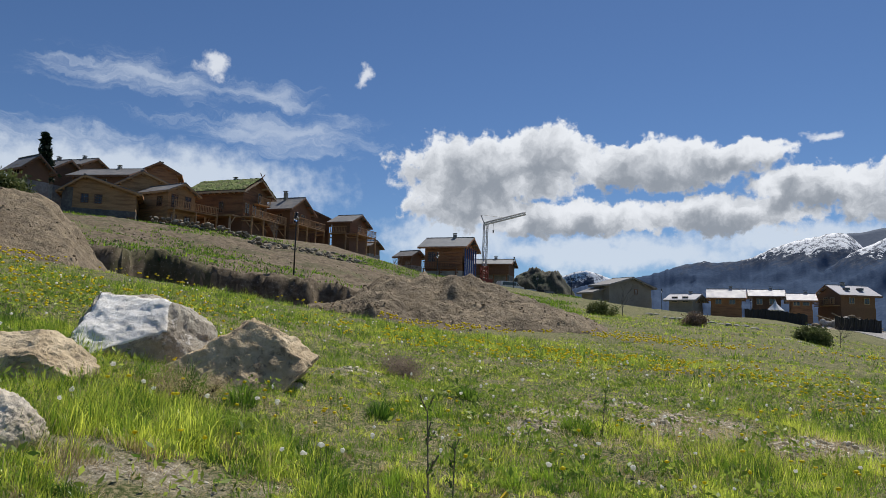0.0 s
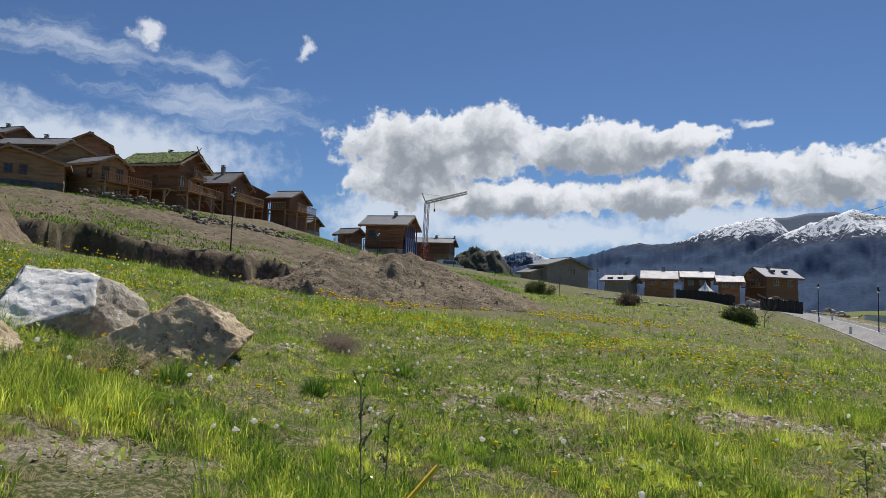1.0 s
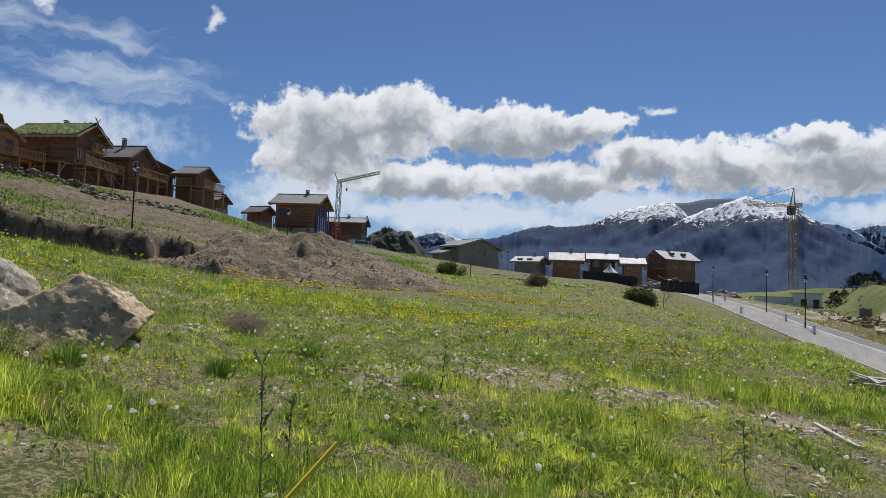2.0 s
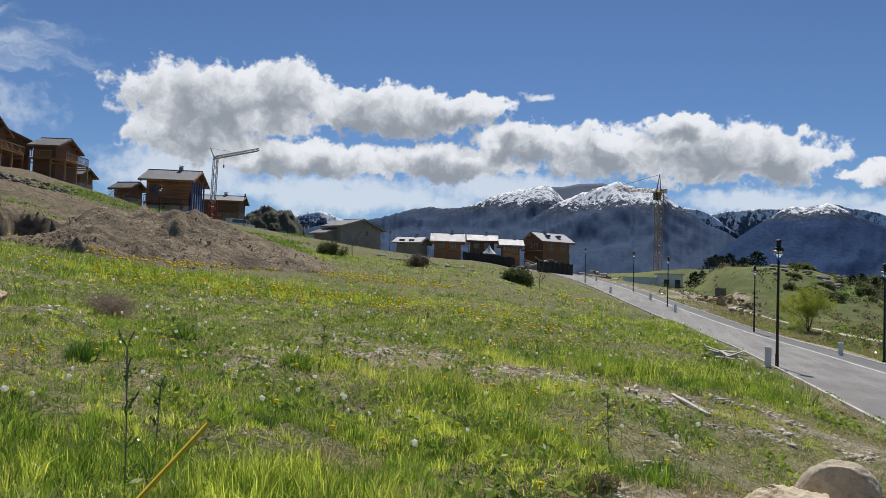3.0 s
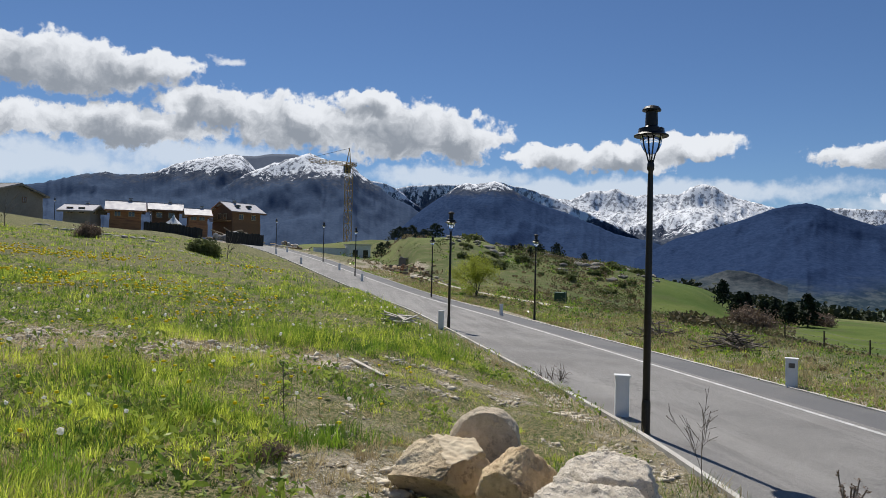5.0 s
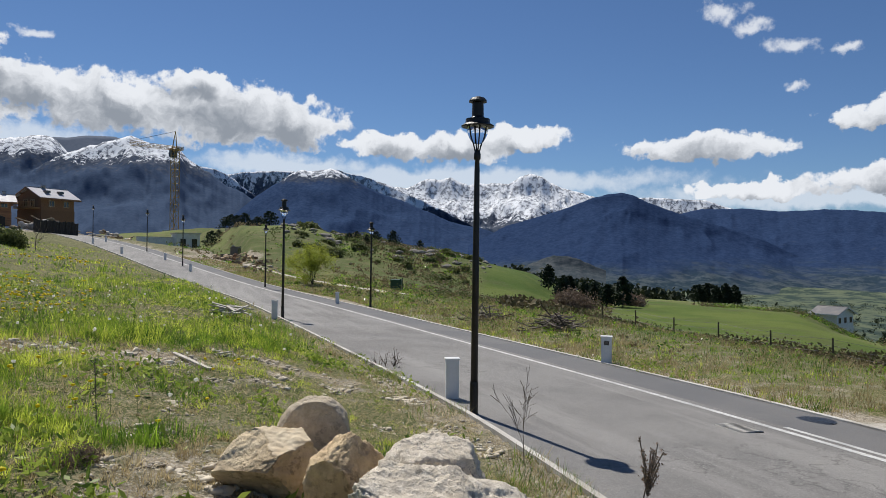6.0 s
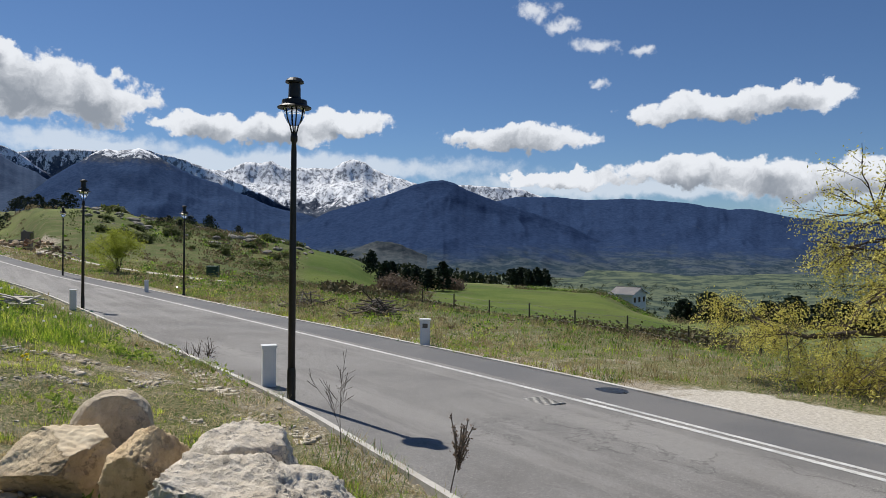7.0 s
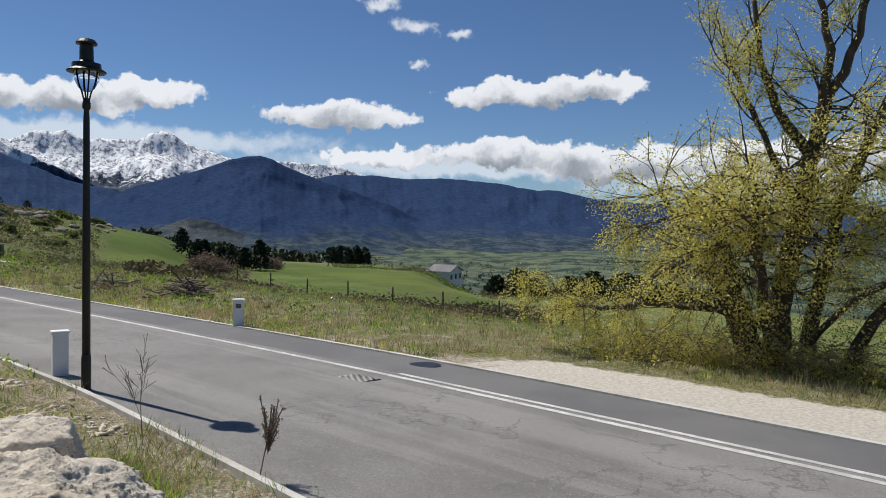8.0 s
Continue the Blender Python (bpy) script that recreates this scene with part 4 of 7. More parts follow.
drain(on_road(8.0, 7.45), 52, 0.55)
drain(on_road(8.35, 9.2), 52, round_one=True)

# ---- boulders ----
GRANITE = material("white_granite", (0.60, 0.52, 0.405), (0.84, 0.76, 0.64), 16, 0.9, 1.0, 26, mottle=(0.50, 0.41, 0.29), mottle_scale=1.1, depth=0.03)
GREY = material("grey_boulder", (0.46, 0.38, 0.27), (0.64, 0.55, 0.42), 14, 0.92, 0.9, 26, mottle=(0.30, 0.26, 0.2), mottle_scale=1.4, depth=0.02)
TAN = material("tan_rock", (0.58, 0.45, 0.28), (0.82, 0.68, 0.47), 9, 0.92, 1.0, 20, mottle=(0.40, 0.29, 0.17), mottle_scale=1.6, depth=0.03)
SCAR = material("smooth_pale_scar", (0.62, 0.50, 0.33), (0.80, 0.69, 0.50), 6, 0.85, 0.35, 16, mottle=(0.55, 0.42, 0.27), mottle_scale=2.0, depth=0.01)
BROWN = material("brown_rock", (0.54, 0.39, 0.225), (0.80, 0.63, 0.40), 8, 0.92, 1.0, 18, mottle=(0.38, 0.28, 0.17), mottle_scale=1.4, depth=0.035)
def pitted(m, dark, scale, low, high, amount=0.8):
    """Dark pits and lichen specks over a rock."""
    nt = m.node_tree
    slot = nt.nodes["Principled BSDF"].inputs["Base Color"]
    base = slot.links[0].from_socket
    p = nt.nodes.new("ShaderNodeTexCoord").outputs["Object"]
    some = math_node(nt, "MULTIPLY", step_node(nt, noise_node(nt, p, scale, 6, 0.7), low, high), step_node(nt, noise_node(nt, p, scale * 0.13, 4, 0.6), 0.4, 0.6))
    nt.links.new(mix_node(nt, math_node(nt, "MULTIPLY", some, amount), base, dark), slot)


pitted(GRANITE, (0.16, 0.145, 0.125), 26, 0.52, 0.60)
pitted(TAN, (0.22, 0.165, 0.105), 14, 0.53, 0.62, 0.7)
pitted(BROWN, (0.17, 0.12, 0.075), 10, 0.5, 0.62, 0.75)
pitted(GREY, (0.2, 0.18, 0.15), 18, 0.54, 0.62, 0.6)
QUARTZ = material("fresh_white_break", (0.80, 0.77, 0.71), (0.94, 0.92, 0.88), 12, 0.85, 0.7, 22, mottle=(0.66, 0.60, 0.51), mottle_scale=1.2, depth=0.02)
LICHENED = material("lichened_granite", (0.34, 0.31, 0.255), (0.54, 0.49, 0.40), 7, 0.95, 1.0, 22, mottle=(0.20, 0.165, 0.125), mottle_scale=1.3, depth=0.03)
pitted(LICHENED, (0.66, 0.63, 0.58), 5, 0.55, 0.63, 0.8)
rock("boulder", at(-20.1, 11.3, 1.36), (2.35, 1.9, 1.9), 3, LICHENED, "large white granite boulder with a fresh broken face", turn=(0, 0, 19.9), detail=6, rough=0.06, fresh=(0, QUARTZ),
     planes=[((-0.22, -0.62, 0.75), 0.48), ((0.05, -0.10, 0.99), 0.66), ((0.72, -0.5, 0.48), 0.56), ((-0.92, -0.1, 0.38), 0.74), ((0.92, 0, 0.38), 0.80), ((0.5, -0.05, 0.86), 0.62), ((0.15, -1, -0.1), 0.62)])
# TAN on the right-hand facet paints in the sunlight that falls there
rock("boulder", at(-12.5, 10.4, 1.04), (2.2, 1.5, 1.7), 8, BROWN, "large brown angular boulder with its sunlit right facet coloured paler", turn=(0, 0, 12.9), detail=6, rough=0.06, fresh=(4, TAN),
     planes=[((-0.05, -0.82, 0.57), 0.48), ((-0.62, 0, 0.78), 0.64), ((0.42, 0.0, 0.90), 0.70), ((0.80, -0.1, -0.6), 0.50), ((0.60, -0.42, 0.68), 0.62), ((0.2, 0.6, 0.75), 0.7), ((0.75, 0.1, 0.65), 0.74)])
rock("boulder", at(-28.0, 9.2, 1.1), (1.6, 1.1, 1.0), 12, TAN, "low tan boulder half sunk in the grass", turn=(0, 0, 10), detail=6, rough=0.06, planes=[((-0.2, -0.6, 0.78), 0.62), ((0.6, -0.4, 0.6), 0.7), ((0, 0.2, 1), 0.8), ((0.1, -1, 0.1), 0.75)])
rock("boulder", at(-29.2, 6.4, 0.70), (0.80, 0.62, 0.78), 14, GRANITE, "pale grey boulder in the grass", turn=(0, 0, 60), detail=6, rough=0.08)
rock("boulder", at(-15.7, 10.3, 1.02), (0.42, 0.3, 0.6), 16, TAN, "small pale wedge of rock between two boulders", turn=(0, 20, 12), cuts=7)
rock("boulder", at(-9.6, 10.2, 0.72), (0.35, 0.3, 0.4), 18, GRANITE, "small white stone under the brown boulder", turn=(0, 0, 12))
rock("boulder", Vector((4.16, 3.64, 0.04)), (0.80, 0.64, 0.64), 21, TAN, "tan boulder with a smooth pale scar along its top", turn=(0, 0, -48), detail=6, rough=0.07, fresh=(0, SCAR),
     planes=[((0.12, -0.34, 0.93), 0.58), ((-0.42, -0.52, 0.74), 0.50), ((-0.35, -0.6, -0.72), 0.52), ((0.72, -0.69, 0.05), 0.62), ((-0.9, 0.2, 0.38), 0.78), ((0.9, 0.2, 0.4), 0.8), ((0, 0.8, 0.6), 0.66)])
rock("boulder", Vector((4.74, 3.74, 0.06)), (0.62, 0.52, 0.72), 24, GREY, "round grey boulder standing behind the others", turn=(0, 0, -50), detail=6, rough=0.035,
     planes=[((0, -0.98, 0.2), 0.58), ((0.1, 0.9, 0.3), 0.7), ((-0.1, 0, 1), 0.9), ((0.95, 0, 0.2), 0.88)])
rock("boulder", Vector((4.16, 2.95, 0.0)), (0.54, 0.48, 0.78), 27, BROWN, "upright brown boulder wedged between others", turn=(0, 0, -56), detail=6, rough=0.08,
     planes=[((-0.45, -0.86, -0.2), 0.55), ((0.62, -0.55, 0.55), 0.58), ((-0.45, -0.1, 0.88), 0.74), ((0.55, 0.1, 0.83), 0.86), ((0.0, -0.55, 0.83), 0.66)])
rock("boulder", Vector((3.80, 2.03, 0.0)), (1.36, 0.9, 0.88), 31, GRANITE, "broad pale granite boulder on the bank", turn=(0, 0, -63), detail=6, rough=0.10,
     planes=[((0.10, -0.30, 0.95), 0.64), ((-0.5, -0.8, 0.2), 0.7), ((0.62, -0.1, 0.78), 0.62), ((-0.9, 0, 0.4), 0.78), ((0, 0.75, 0.66), 0.66)])
rock("boulder", Vector((4.35, 2.35, 0.05)), (0.75, 0.55, 0.72), 37, GRANITE, "pale granite block behind the broad boulder", turn=(0, 0, -60), detail=5, rough=0.08,
     planes=[((0.1, -0.2, 0.97), 0.7), ((0.3, -0.9, 0.3), 0.7), ((0.9, 0, 0.3), 0.75)])


# ---- spoil heaps ----
CLODS = []


def spoil_heap(label, az, d, rx, ry, h, turn, seed, skew=0.0):
    n = 120
    u, v = np.meshgrid(np.linspace(-1.12, 1.12, n), np.linspace(-1.12, 1.12, n), indexing="ij")
    c, s = math.cos(radians(turn)), math.sin(radians(turn))
    mid = at(az, d)
    x, y = mid.x + u * rx * c - v * ry * s, mid.y + u * rx * s + v * ry * c
    r = np.sqrt(u * u + v * v) + 0.22 * fbm(u * 1.6 + seed, v * 1.6, 4, seed)
    body = np.clip(1 - r, 0, 1) ** 0.85
    z = height(x, y) + h * body * (1 + skew * u) * (1 + 0.22 * fbm(x * 0.6, y * 0.6, 4, seed + 1)) + ease(body, 0, 0.25) * (0.26 * fbm(x * 1.1, y * 1.1, 6, seed + 2, 0.74) + 0.12 * np.abs(fbm(x * 2.6, y * 2.6, 4, seed + 4, 0.65))) - 0.12 * (body <= 0.0) - 0.03
    ob = mesh_of("earth_mound", np.stack([x.ravel(), y.ravel(), z.ravel()], 1), grid_faces(n, n), SOIL, True)
    rng = np.random.default_rng(seed)
    on = np.flatnonzero((body.ravel() > 0.03))
    some = rng.choice(on, 2200)
    size = 0.015 + 0.05 * rng.uniform(0, 1, 2200) ** 4
    CLODS.append((x.ravel()[some] + rng.normal(0, 0.08, 2200), y.ravel()[some] + rng.normal(0, 0.08, 2200), z.ravel()[some] + 0.3 * size, size))
    return tagged(ob, label, "earth mound")


spoil_heap("long mound of dug brown earth on the meadow", 1.6, 36.5, 8.0, 6.0, 2.25, 8, 41, 0.0)
spoil_heap("low mound of loose dug earth beside the pit", -5.6, 33.5, 3.6, 2.6, 0.9, -10, 47)
spoil_heap("tall mound of pale dug earth below the chalets", -30.0, 36.0, 11.5, 7.0, 2.6, 32, 53, -0.25)

# ---- chalets ----
def face_box(face, L, W, u0, u1, z0, z1, out0, out1, bm=None):
    """A box on a wall: u along it, out from its face."""
    if face == "+x":
        return box(L / 2 + out0, L / 2 + out1, u0, u1, z0, z1, bm=bm)
    if face == "-x":
        return box(-L / 2 - out1, -L / 2 - out0, u0, u1, z0, z1, bm=bm)
    if face == "-y":
        return box(u0, u1, -W / 2 - out1, -W / 2 - out0, z0, z1, bm=bm)
    return box(u0, u1, W / 2 + out0, W / 2 + out1, z0, z1, bm=bm)


def window(house, face, L, W, u, z, w, h, frame_mat):
    f = part("window", face_box(face, L, W, u - w / 2, u + w / 2, z, z + h, 0.0, 0.03), GLASS, house, "dark window pane in a wooden frame")
    t = 0.09
    for a, b, c, d in ((u - w / 2 - t, u + w / 2 + t, z - t, z), (u - w / 2 - t, u + w / 2 + t, z + h, z + h + t), (u - w / 2 - t, u - w / 2, z, z + h), (u + w / 2, u + w / 2 + t, z, z + h), (u - 0.03, u + 0.03, z, z + h)):
        part("window_frame", face_box(face, L, W, a, b, c, d, 0.0, 0.08), frame_mat, f)


def balcony(house, face, L, W, u0, u1, z, deep, mat, posts=True, ground=-1.0, drop=True):
    part("balcony_floor", face_box(face, L, W, u0, u1, z - 0.18, z, 0.0, deep), mat, house, "timber balcony floor")
    rail = part("railing", face_box(face, L, W, u0, u1, z + 0.95, z + 1.05, deep - 0.1, deep), mat, house, "timber balcony railing")
    part("lower_rail", face_box(face, L, W, u0, u1, z + 0.1, z + 0.18, deep - 0.08, deep - 0.02), mat, rail)
    n = max(6, int((u1 - u0) / 0.28))
    for i in range(n + 1):
        u = u0 + 0.05 + (u1 - u0 - 0.1) * i / n
        part("baluster", face_box(face, L, W, u - 0.05, u + 0.05, z + 0.1, z + 0.98, deep - 0.065, deep - 0.035), mat, rail)
    m = max(1, round((u1 - u0) / 3.0))
    if posts:
        for i in range(m + 1):
            u = u0 + 0.1 + (u1 - u0 - 0.2) * i / m
            part("post", face_box(face, L, W, u - 0.1, u + 0.1, ground, z - 0.18, deep - 0.25, deep - 0.05), mat, house)
            part("brace", face_box(face, L, W, u - 0.07, u + 0.07, z - 0.75, z - 0.6, 0.0, deep - 0.1), mat, house)


def gable_volume(house, L, W, H, rise, sb, wall, roof_mat, x=0.0, y=0.0, over=0.7, stone=None, sod=None, planks=True, deep=-2.0, off=0.0, trim=None):
    """Walls with a gable, a stone foot and a two-sided roof; the ridge runs along x, set off the middle if the gable is lopsided."""
    trim = trim or wall
    h0 = sb
    outline = [(-W / 2, h0), (W / 2, h0), (W / 2, H), (off, H + rise), (-W / 2, H)]
    part("wall", prism([(y + u, z) for u, z in outline], x - L / 2, x + L / 2), wall, house, "boarded timber wall")
    part("foundation", box(x - L / 2 - 0.06, x + L / 2 + 0.06, y - W / 2 - 0.06, y + W / 2 + 0.06, deep, h0), stone or STONE, house, "grey stone foot")
    for side in (-1, 1):
        eave, t = W / 2 + over, 0.2
        z_e = H - over * rise / (W / 2 - side * off)
        r, e = y + off, y + side * eave
        roof = part("roof", prism([(r, H + rise + 0.02), (r, H + rise + t), (e, z_e + t), (e, z_e + 0.02)], x - L / 2 - over, x + L / 2 + over), roof_mat, house)
        part("barge_board", prism([(r, H + rise - 0.16), (r, H + rise + 0.1), (e, z_e + 0.1), (e, z_e - 0.16)], x + L / 2 + over, x + L / 2 + over + 0.06), trim, roof)
        part("fascia", box(x - L / 2 - over, x + L / 2 + over, *(sorted((e, e + side * 0.06))), z_e - 0.12, z_e + 0.16), trim, roof)
        part("ridge_cap", box(x - L / 2 - over, x + L / 2 + over, *(sorted((r, r + side * 0.16))), H + rise + t - 0.04, H + rise + t + 0.05), roof_mat, roof)
        if sod:
            part("sod", sod_slab(x, y, L, over, H, rise, eave, z_e, t, side), sod, roof, "shaggy grass roof covering")
        n = max(3, int(L / 0.9))
        for i in range(n + 1):
            u = x - L / 2 - over + 0.15 + (L + 2 * over - 0.3) * i / n
            part("rafter_end", box(u - 0.06, u + 0.06, *(sorted((e - side * over, e - side * 0.06))), z_e - 0.1, z_e + 0.03), trim, roof)
    for u, z in ((-W / 2 + 0.1, H - 0.15), (off, H + rise - 0.25), (W / 2 - 0.1, H - 0.15), ((off - W / 2) / 2, H + rise / 2 - 0.2), ((off + W / 2) / 2, H + rise / 2 - 0.2)):
        part("purlin_end", box(x + L / 2, x + L / 2 + over - 0.05, y + u - 0.1, y + u + 0.1, z - 0.12, z + 0.12), trim, house)
    if planks:
        n = int((H - h0) / 0.3)
        for i in range(1, n):
            z = h0 + i * (H - h0) / n
            part("board", box(x - L / 2 - 0.03, x + L / 2 + 0.03, y - W / 2 - 0.03, y - W / 2 + 0.02, z - 0.11, z + 0.11), wall, house)
            part("board", box(x + L / 2 - 0.02, x + L / 2 + 0.03, y - W / 2, y + W / 2, z - 0.11, z + 0.11), wall, house)


def sod_slab(x, y, L, over, H, rise, eave, z_e, t, side):
    bm = bmesh.new()
    nx, ny = 46, 18
    grid = []
    for i in range(nx):
        row = []
        for j in range(ny):
            px = x - L / 2 - over + (L + 2 * over) * i / (nx - 1)
            k = j / (ny - 1)
            pz = H + rise + t + (z_e - H - rise) * k
            lump = 0.1 + 0.16 * (noise.fractal(Vector((px * 1.3, k * 5, side)), 0.8, 2.0, 4) + 0.4)
            row.append(bm.verts.new((px, y + side * eave * k, pz + lump * (1 if 0 < j < ny - 1 else 0.6))))
        grid.append(row)
    for a, b in zip(grid, grid[1:]):
        for j in range(ny - 1):
            bm.faces.new((a[j], b[j], b[j + 1], a[j + 1]))
    return bm


def chimney(house, x, y, z, h=0.9):
    c = part("chimney", box(x - 0.25, x + 0.25, y - 0.25, y + 0.25, z - 1.2, z + h), STONE, house, "dark chimney")
    part("chimney_cap", box(x - 0.32, x + 0.32, y - 0.32, y + 0.32, z + h + 0.12, z + h + 0.18), IRON, c)


def house_at(az, d, z, ridge_az, label):
    """ridge_az: the bearing to which the gable on local +x looks."""
    p = at(az, d, z)
    return thing("chalet", p, label, "house", "", 90 - ridge_az)


SOD = material("sod_roof", (0.10, 0.16, 0.025), (0.17, 0.21, 0.05), 3, 0.95, 0.9, 10, mottle=(0.2, 0.18, 0.08), mottle_scale=0.8, depth=0.08)


def build_chalets():
    wall_stone = material("wall_stone", (0.11, 0.105, 0.095), (0.22, 0.205, 0.18), 2.5, 0.9, 0.9, 5, mottle=(0.08, 0.075, 0.07), mottle_scale=1.2, depth=0.06)
    # stone-footed chalet: a low wing, a taller gable behind it and a balconied end
    h2 = house_at(-23.65, 105, 13.7, 162, "low lopsided timber wing with twin windows over a stone foot")
    gable_volume(h2, 7, 8.4, 4.4, 1.7, 2.1, WOOD, SLATE, stone=wall_stone, off=-1.85)
    for u in (-1.75, -0.2):
        window(h2, "+x", 7, 8.4, u, 2.85, 0.75, 1.05, WOOD_DARK)
    part("pier", box(3.3, 3.62, -4.3, -3.1, -2.0, 4.6), wall_stone, h2, "grey stone corner pier")
    part("cellar_door", face_box("+x", 7, 8.4, 3.2, 4.1, 0.0, 1.4, 0.06, 0.14), WOOD_DARK, h2, "small dark cellar door")
    h = house_at(-20.95, 113, 15.0, 150, "taller gabled part of the stone-footed timber chalet")
    gable_volume(h, 6, 7.6, 5.8, 1.8, 2.1, WOOD, SLATE, stone=wall_stone, off=-1.0)
    window(h, "+x", 6, 7.6, 0.9, 3.6, 1.9, 1.7, WOOD_DARK)
    h3 = house_at(-19.4, 107, 14.5, 122, "gabled end of a timber chalet with a long balcony")
    gable_volume(h3, 6, 4.5, 4.9, 1.1, 0.2, WOOD, SLATE, stone=wall_stone, over=0.6)
    balcony(h3, "+x", 6, 4.5, -2.3, 5.2, 2.5, 1.4, WOOD)
    for u in (-1.2, 1.0):
        window(h3, "+x", 6, 4.5, u, 2.7, 0.9, 1.7, WOOD_DARK)
        window(h3, "+x", 6, 4.5, u, 0.1, 0.9, 1.6, WOOD_DARK)
    window(h3, "-y", 6, 4.5, 1.4, 2.9, 0.9, 1.2, WOOD_DARK)
    # log chalet with a grass roof, its basement dark behind posts
    g = house_at(-14.9, 113, 14.6, 112, "dark log chalet with a shaggy grass roof and carved balconies")
    L, W, H = 8.6, 6.0, 6.7
    gable_volume(g, L, W, H, 1.8, 2.6, WOOD_LOG, WOOD_DARK, sod=SOD, over=0.95, stone=WOOD_DARK, trim=WOOD_PALE)
    balcony(g, "+x", L, W, -3.2, 5.6, 2.7, 1.9, WOOD)
    balcony(g, "+x", L, W, -0.4, 2.6, 5.0, 0.9, WOOD, posts=False)
    for u in (-2.0, -0.2, 1.6):
        window(g, "+x", L, W, u, 2.9, 1.0, 1.8, WOOD)
    window(g, "+x", L, W, 1.0, 5.2, 0.9, 1.4, WOOD)
    window(g, "-y", L, W, 0.6, 3.4, 0.7, 1.5, WOOD_DARK)
    part("terrace", box(-4.6, 4.3, -5.2, -3.0, 2.45, 2.65), WOOD, g, "timber terrace floor")
    for u in (-4.3, -0.6, 3.6):
        part("post", box(u - 0.12, u + 0.12, -4.9, -4.66, -1.5, 2.45), WOOD_PALE, g)
        part("brace", rod([(u, -4.78, 1.2), (u + 0.9, -4.78, 2.4)], 0.09, 0.09, 4), WOOD_PALE, g)
    for u in (-3.0, -1.2, 0.9, 3.0, 5.2):
        part("brace", rod([(L / 2 + 1.7, u, 0.9), (L / 2 + 0.3, u, 2.4)], 0.09, 0.09, 4), WOOD, g)
    for side in (-1, 1):
        part("ridge_horn", rod([(L / 2 + 1.0, -0.5 * side, H + 1.55), (L / 2 + 1.0, 0.55 * side, H + 2.7)], 0.09, 0.07, 4), WOOD_DARK, g)
    chimney(g, 0.4, 0.3, H + 1.6, 0.7)
    # chalets further along the terrace
    c = house_at(-10.6, 118, 15.2, 112, "brown timber chalet with a slate roof and a long balcony")
    gable_volume(c, 4.4, 6.2, 4.8, 1.9, 0.2, WOOD_DARK, SLATE, stone=WOOD_DARK)
    balcony(c, "+x", 4.4, 6.2, -3.1, 5.0, 2.3, 1.6, WOOD)
    window(c, "+x", 4.4, 6.2, 0.6, 2.6, 1.2, 1.6, WOOD)
    window(c, "+x", 4.4, 6.2, -1.6, 2.6, 0.9, 1.6, WOOD)
    window(c, "-y", 4.4, 6.2, 0.4, 2.6, 0.8, 1.2, WOOD)
    chimney(c, -0.3, -0.6, 6.5, 1.2)
    c = house_at(-9.35, 130, 16.0, 168, "dark boarded chalet with an outside stair between its neighbours")
    gable_volume(c, 6, 8.0, 4.4, 1.7, 0.2, WOOD_DARK, SLATE, stone=WOOD_DARK)
    part("stair", prism([(0.2, -0.4), (0.5, -0.4), (3.6, 2.6), (3.3, 2.6)], 3.05, 3.9), WOOD_DARK, c, "dark timber outside stair")
    window(c, "+x", 6, 8, 2.2, 2.4, 1.0, 1.2, WOOD)
    c = house_at(-5.9, 124, 15.3, 112, "dark timber chalet with a shingle roof and a railed balcony")
    gable_volume(c, 3.2, 6.3, 4.0, 1.35, 0.2, WOOD_DARK, SLATE, stone=WOOD_DARK)
    balcony(c, "+x", 3.2, 6.3, -3.2, 3.6, 2.0, 1.6, WOOD)
    balcony(c, "-y", 3.2, 6.3, -1.6, 1.6, 2.0, 1.2, WOOD)
    window(c, "+x", 3.2, 6.3, 0.4, 2.2, 1.2, 1.5, WOOD)
    c = house_at(-4.6, 150, 16.6, 118, "small timber chalet behind the terrace")
    gable_volume(c, 4, 4, 2.0, 1.0, 0.4, WOOD_DARK, SLATE, planks=False)
    # new chalet, its gable end still an open frame
    c = house_at(1.9, 122, 11.1, 110, "new timber chalet under construction with an open frame end")
    L, W, H = 6.3, 6.5, 4.6
    gable_volume(c, L, W, H, 1.5, 0.5, WOOD_RED, METAL_GREY, over=1.0, stone=CONCRETE)
    balcony(c, "-y", L, W, -3.1, 2.6, 0.9, 1.2, WOOD_DARK, posts=True)
    for z in (1.6, 2.4, 3.2):
        part("scaffold_board", face_box("-y", L, W, -1.2, 3.1, z, z + 0.16, 1.1, 1.2), WOOD_RED, c)
    window(c, "-y", L, W, -2.0, 2.0, 1.2, 1.5, WOOD_DARK)
    part("sheeting", face_box("+x", L, W, -3.0, 2.6, -1.6, 2.6, 0.3, 0.36), WHITE, c, "pale sheeting over the open end")
    for u in (-3.0, -1.8, -0.6, 0.6, 1.8, 3.0):
        part("post", face_box("+x", L, W, u - 0.12, u + 0.12, -1.6, H - 0.1, 0.36, 0.55), BLUE_FRAME, c, "blue painted prop")
        part("brace", rod([(L / 2 + 0.4, u, H - 0.6), (L / 2 + 1.0, u, H + 0.1)], 0.07, 0.07, 4), WOOD_RED, c)
    chimney(c, 0.9, -0.2, 6.0, 0.8)
    c = house_at(-1.2, 130, 12.6, 128, "small slate-roofed outbuilding behind the new chalet")
    gable_volume(c, 3, 3, 2.3, 0.8, 0.6, WOOD_DARK, SLATE, planks=False)
    c = house_at(5.1, 142, 12.3, 108, "long low chalet with a metal roof behind the crane")
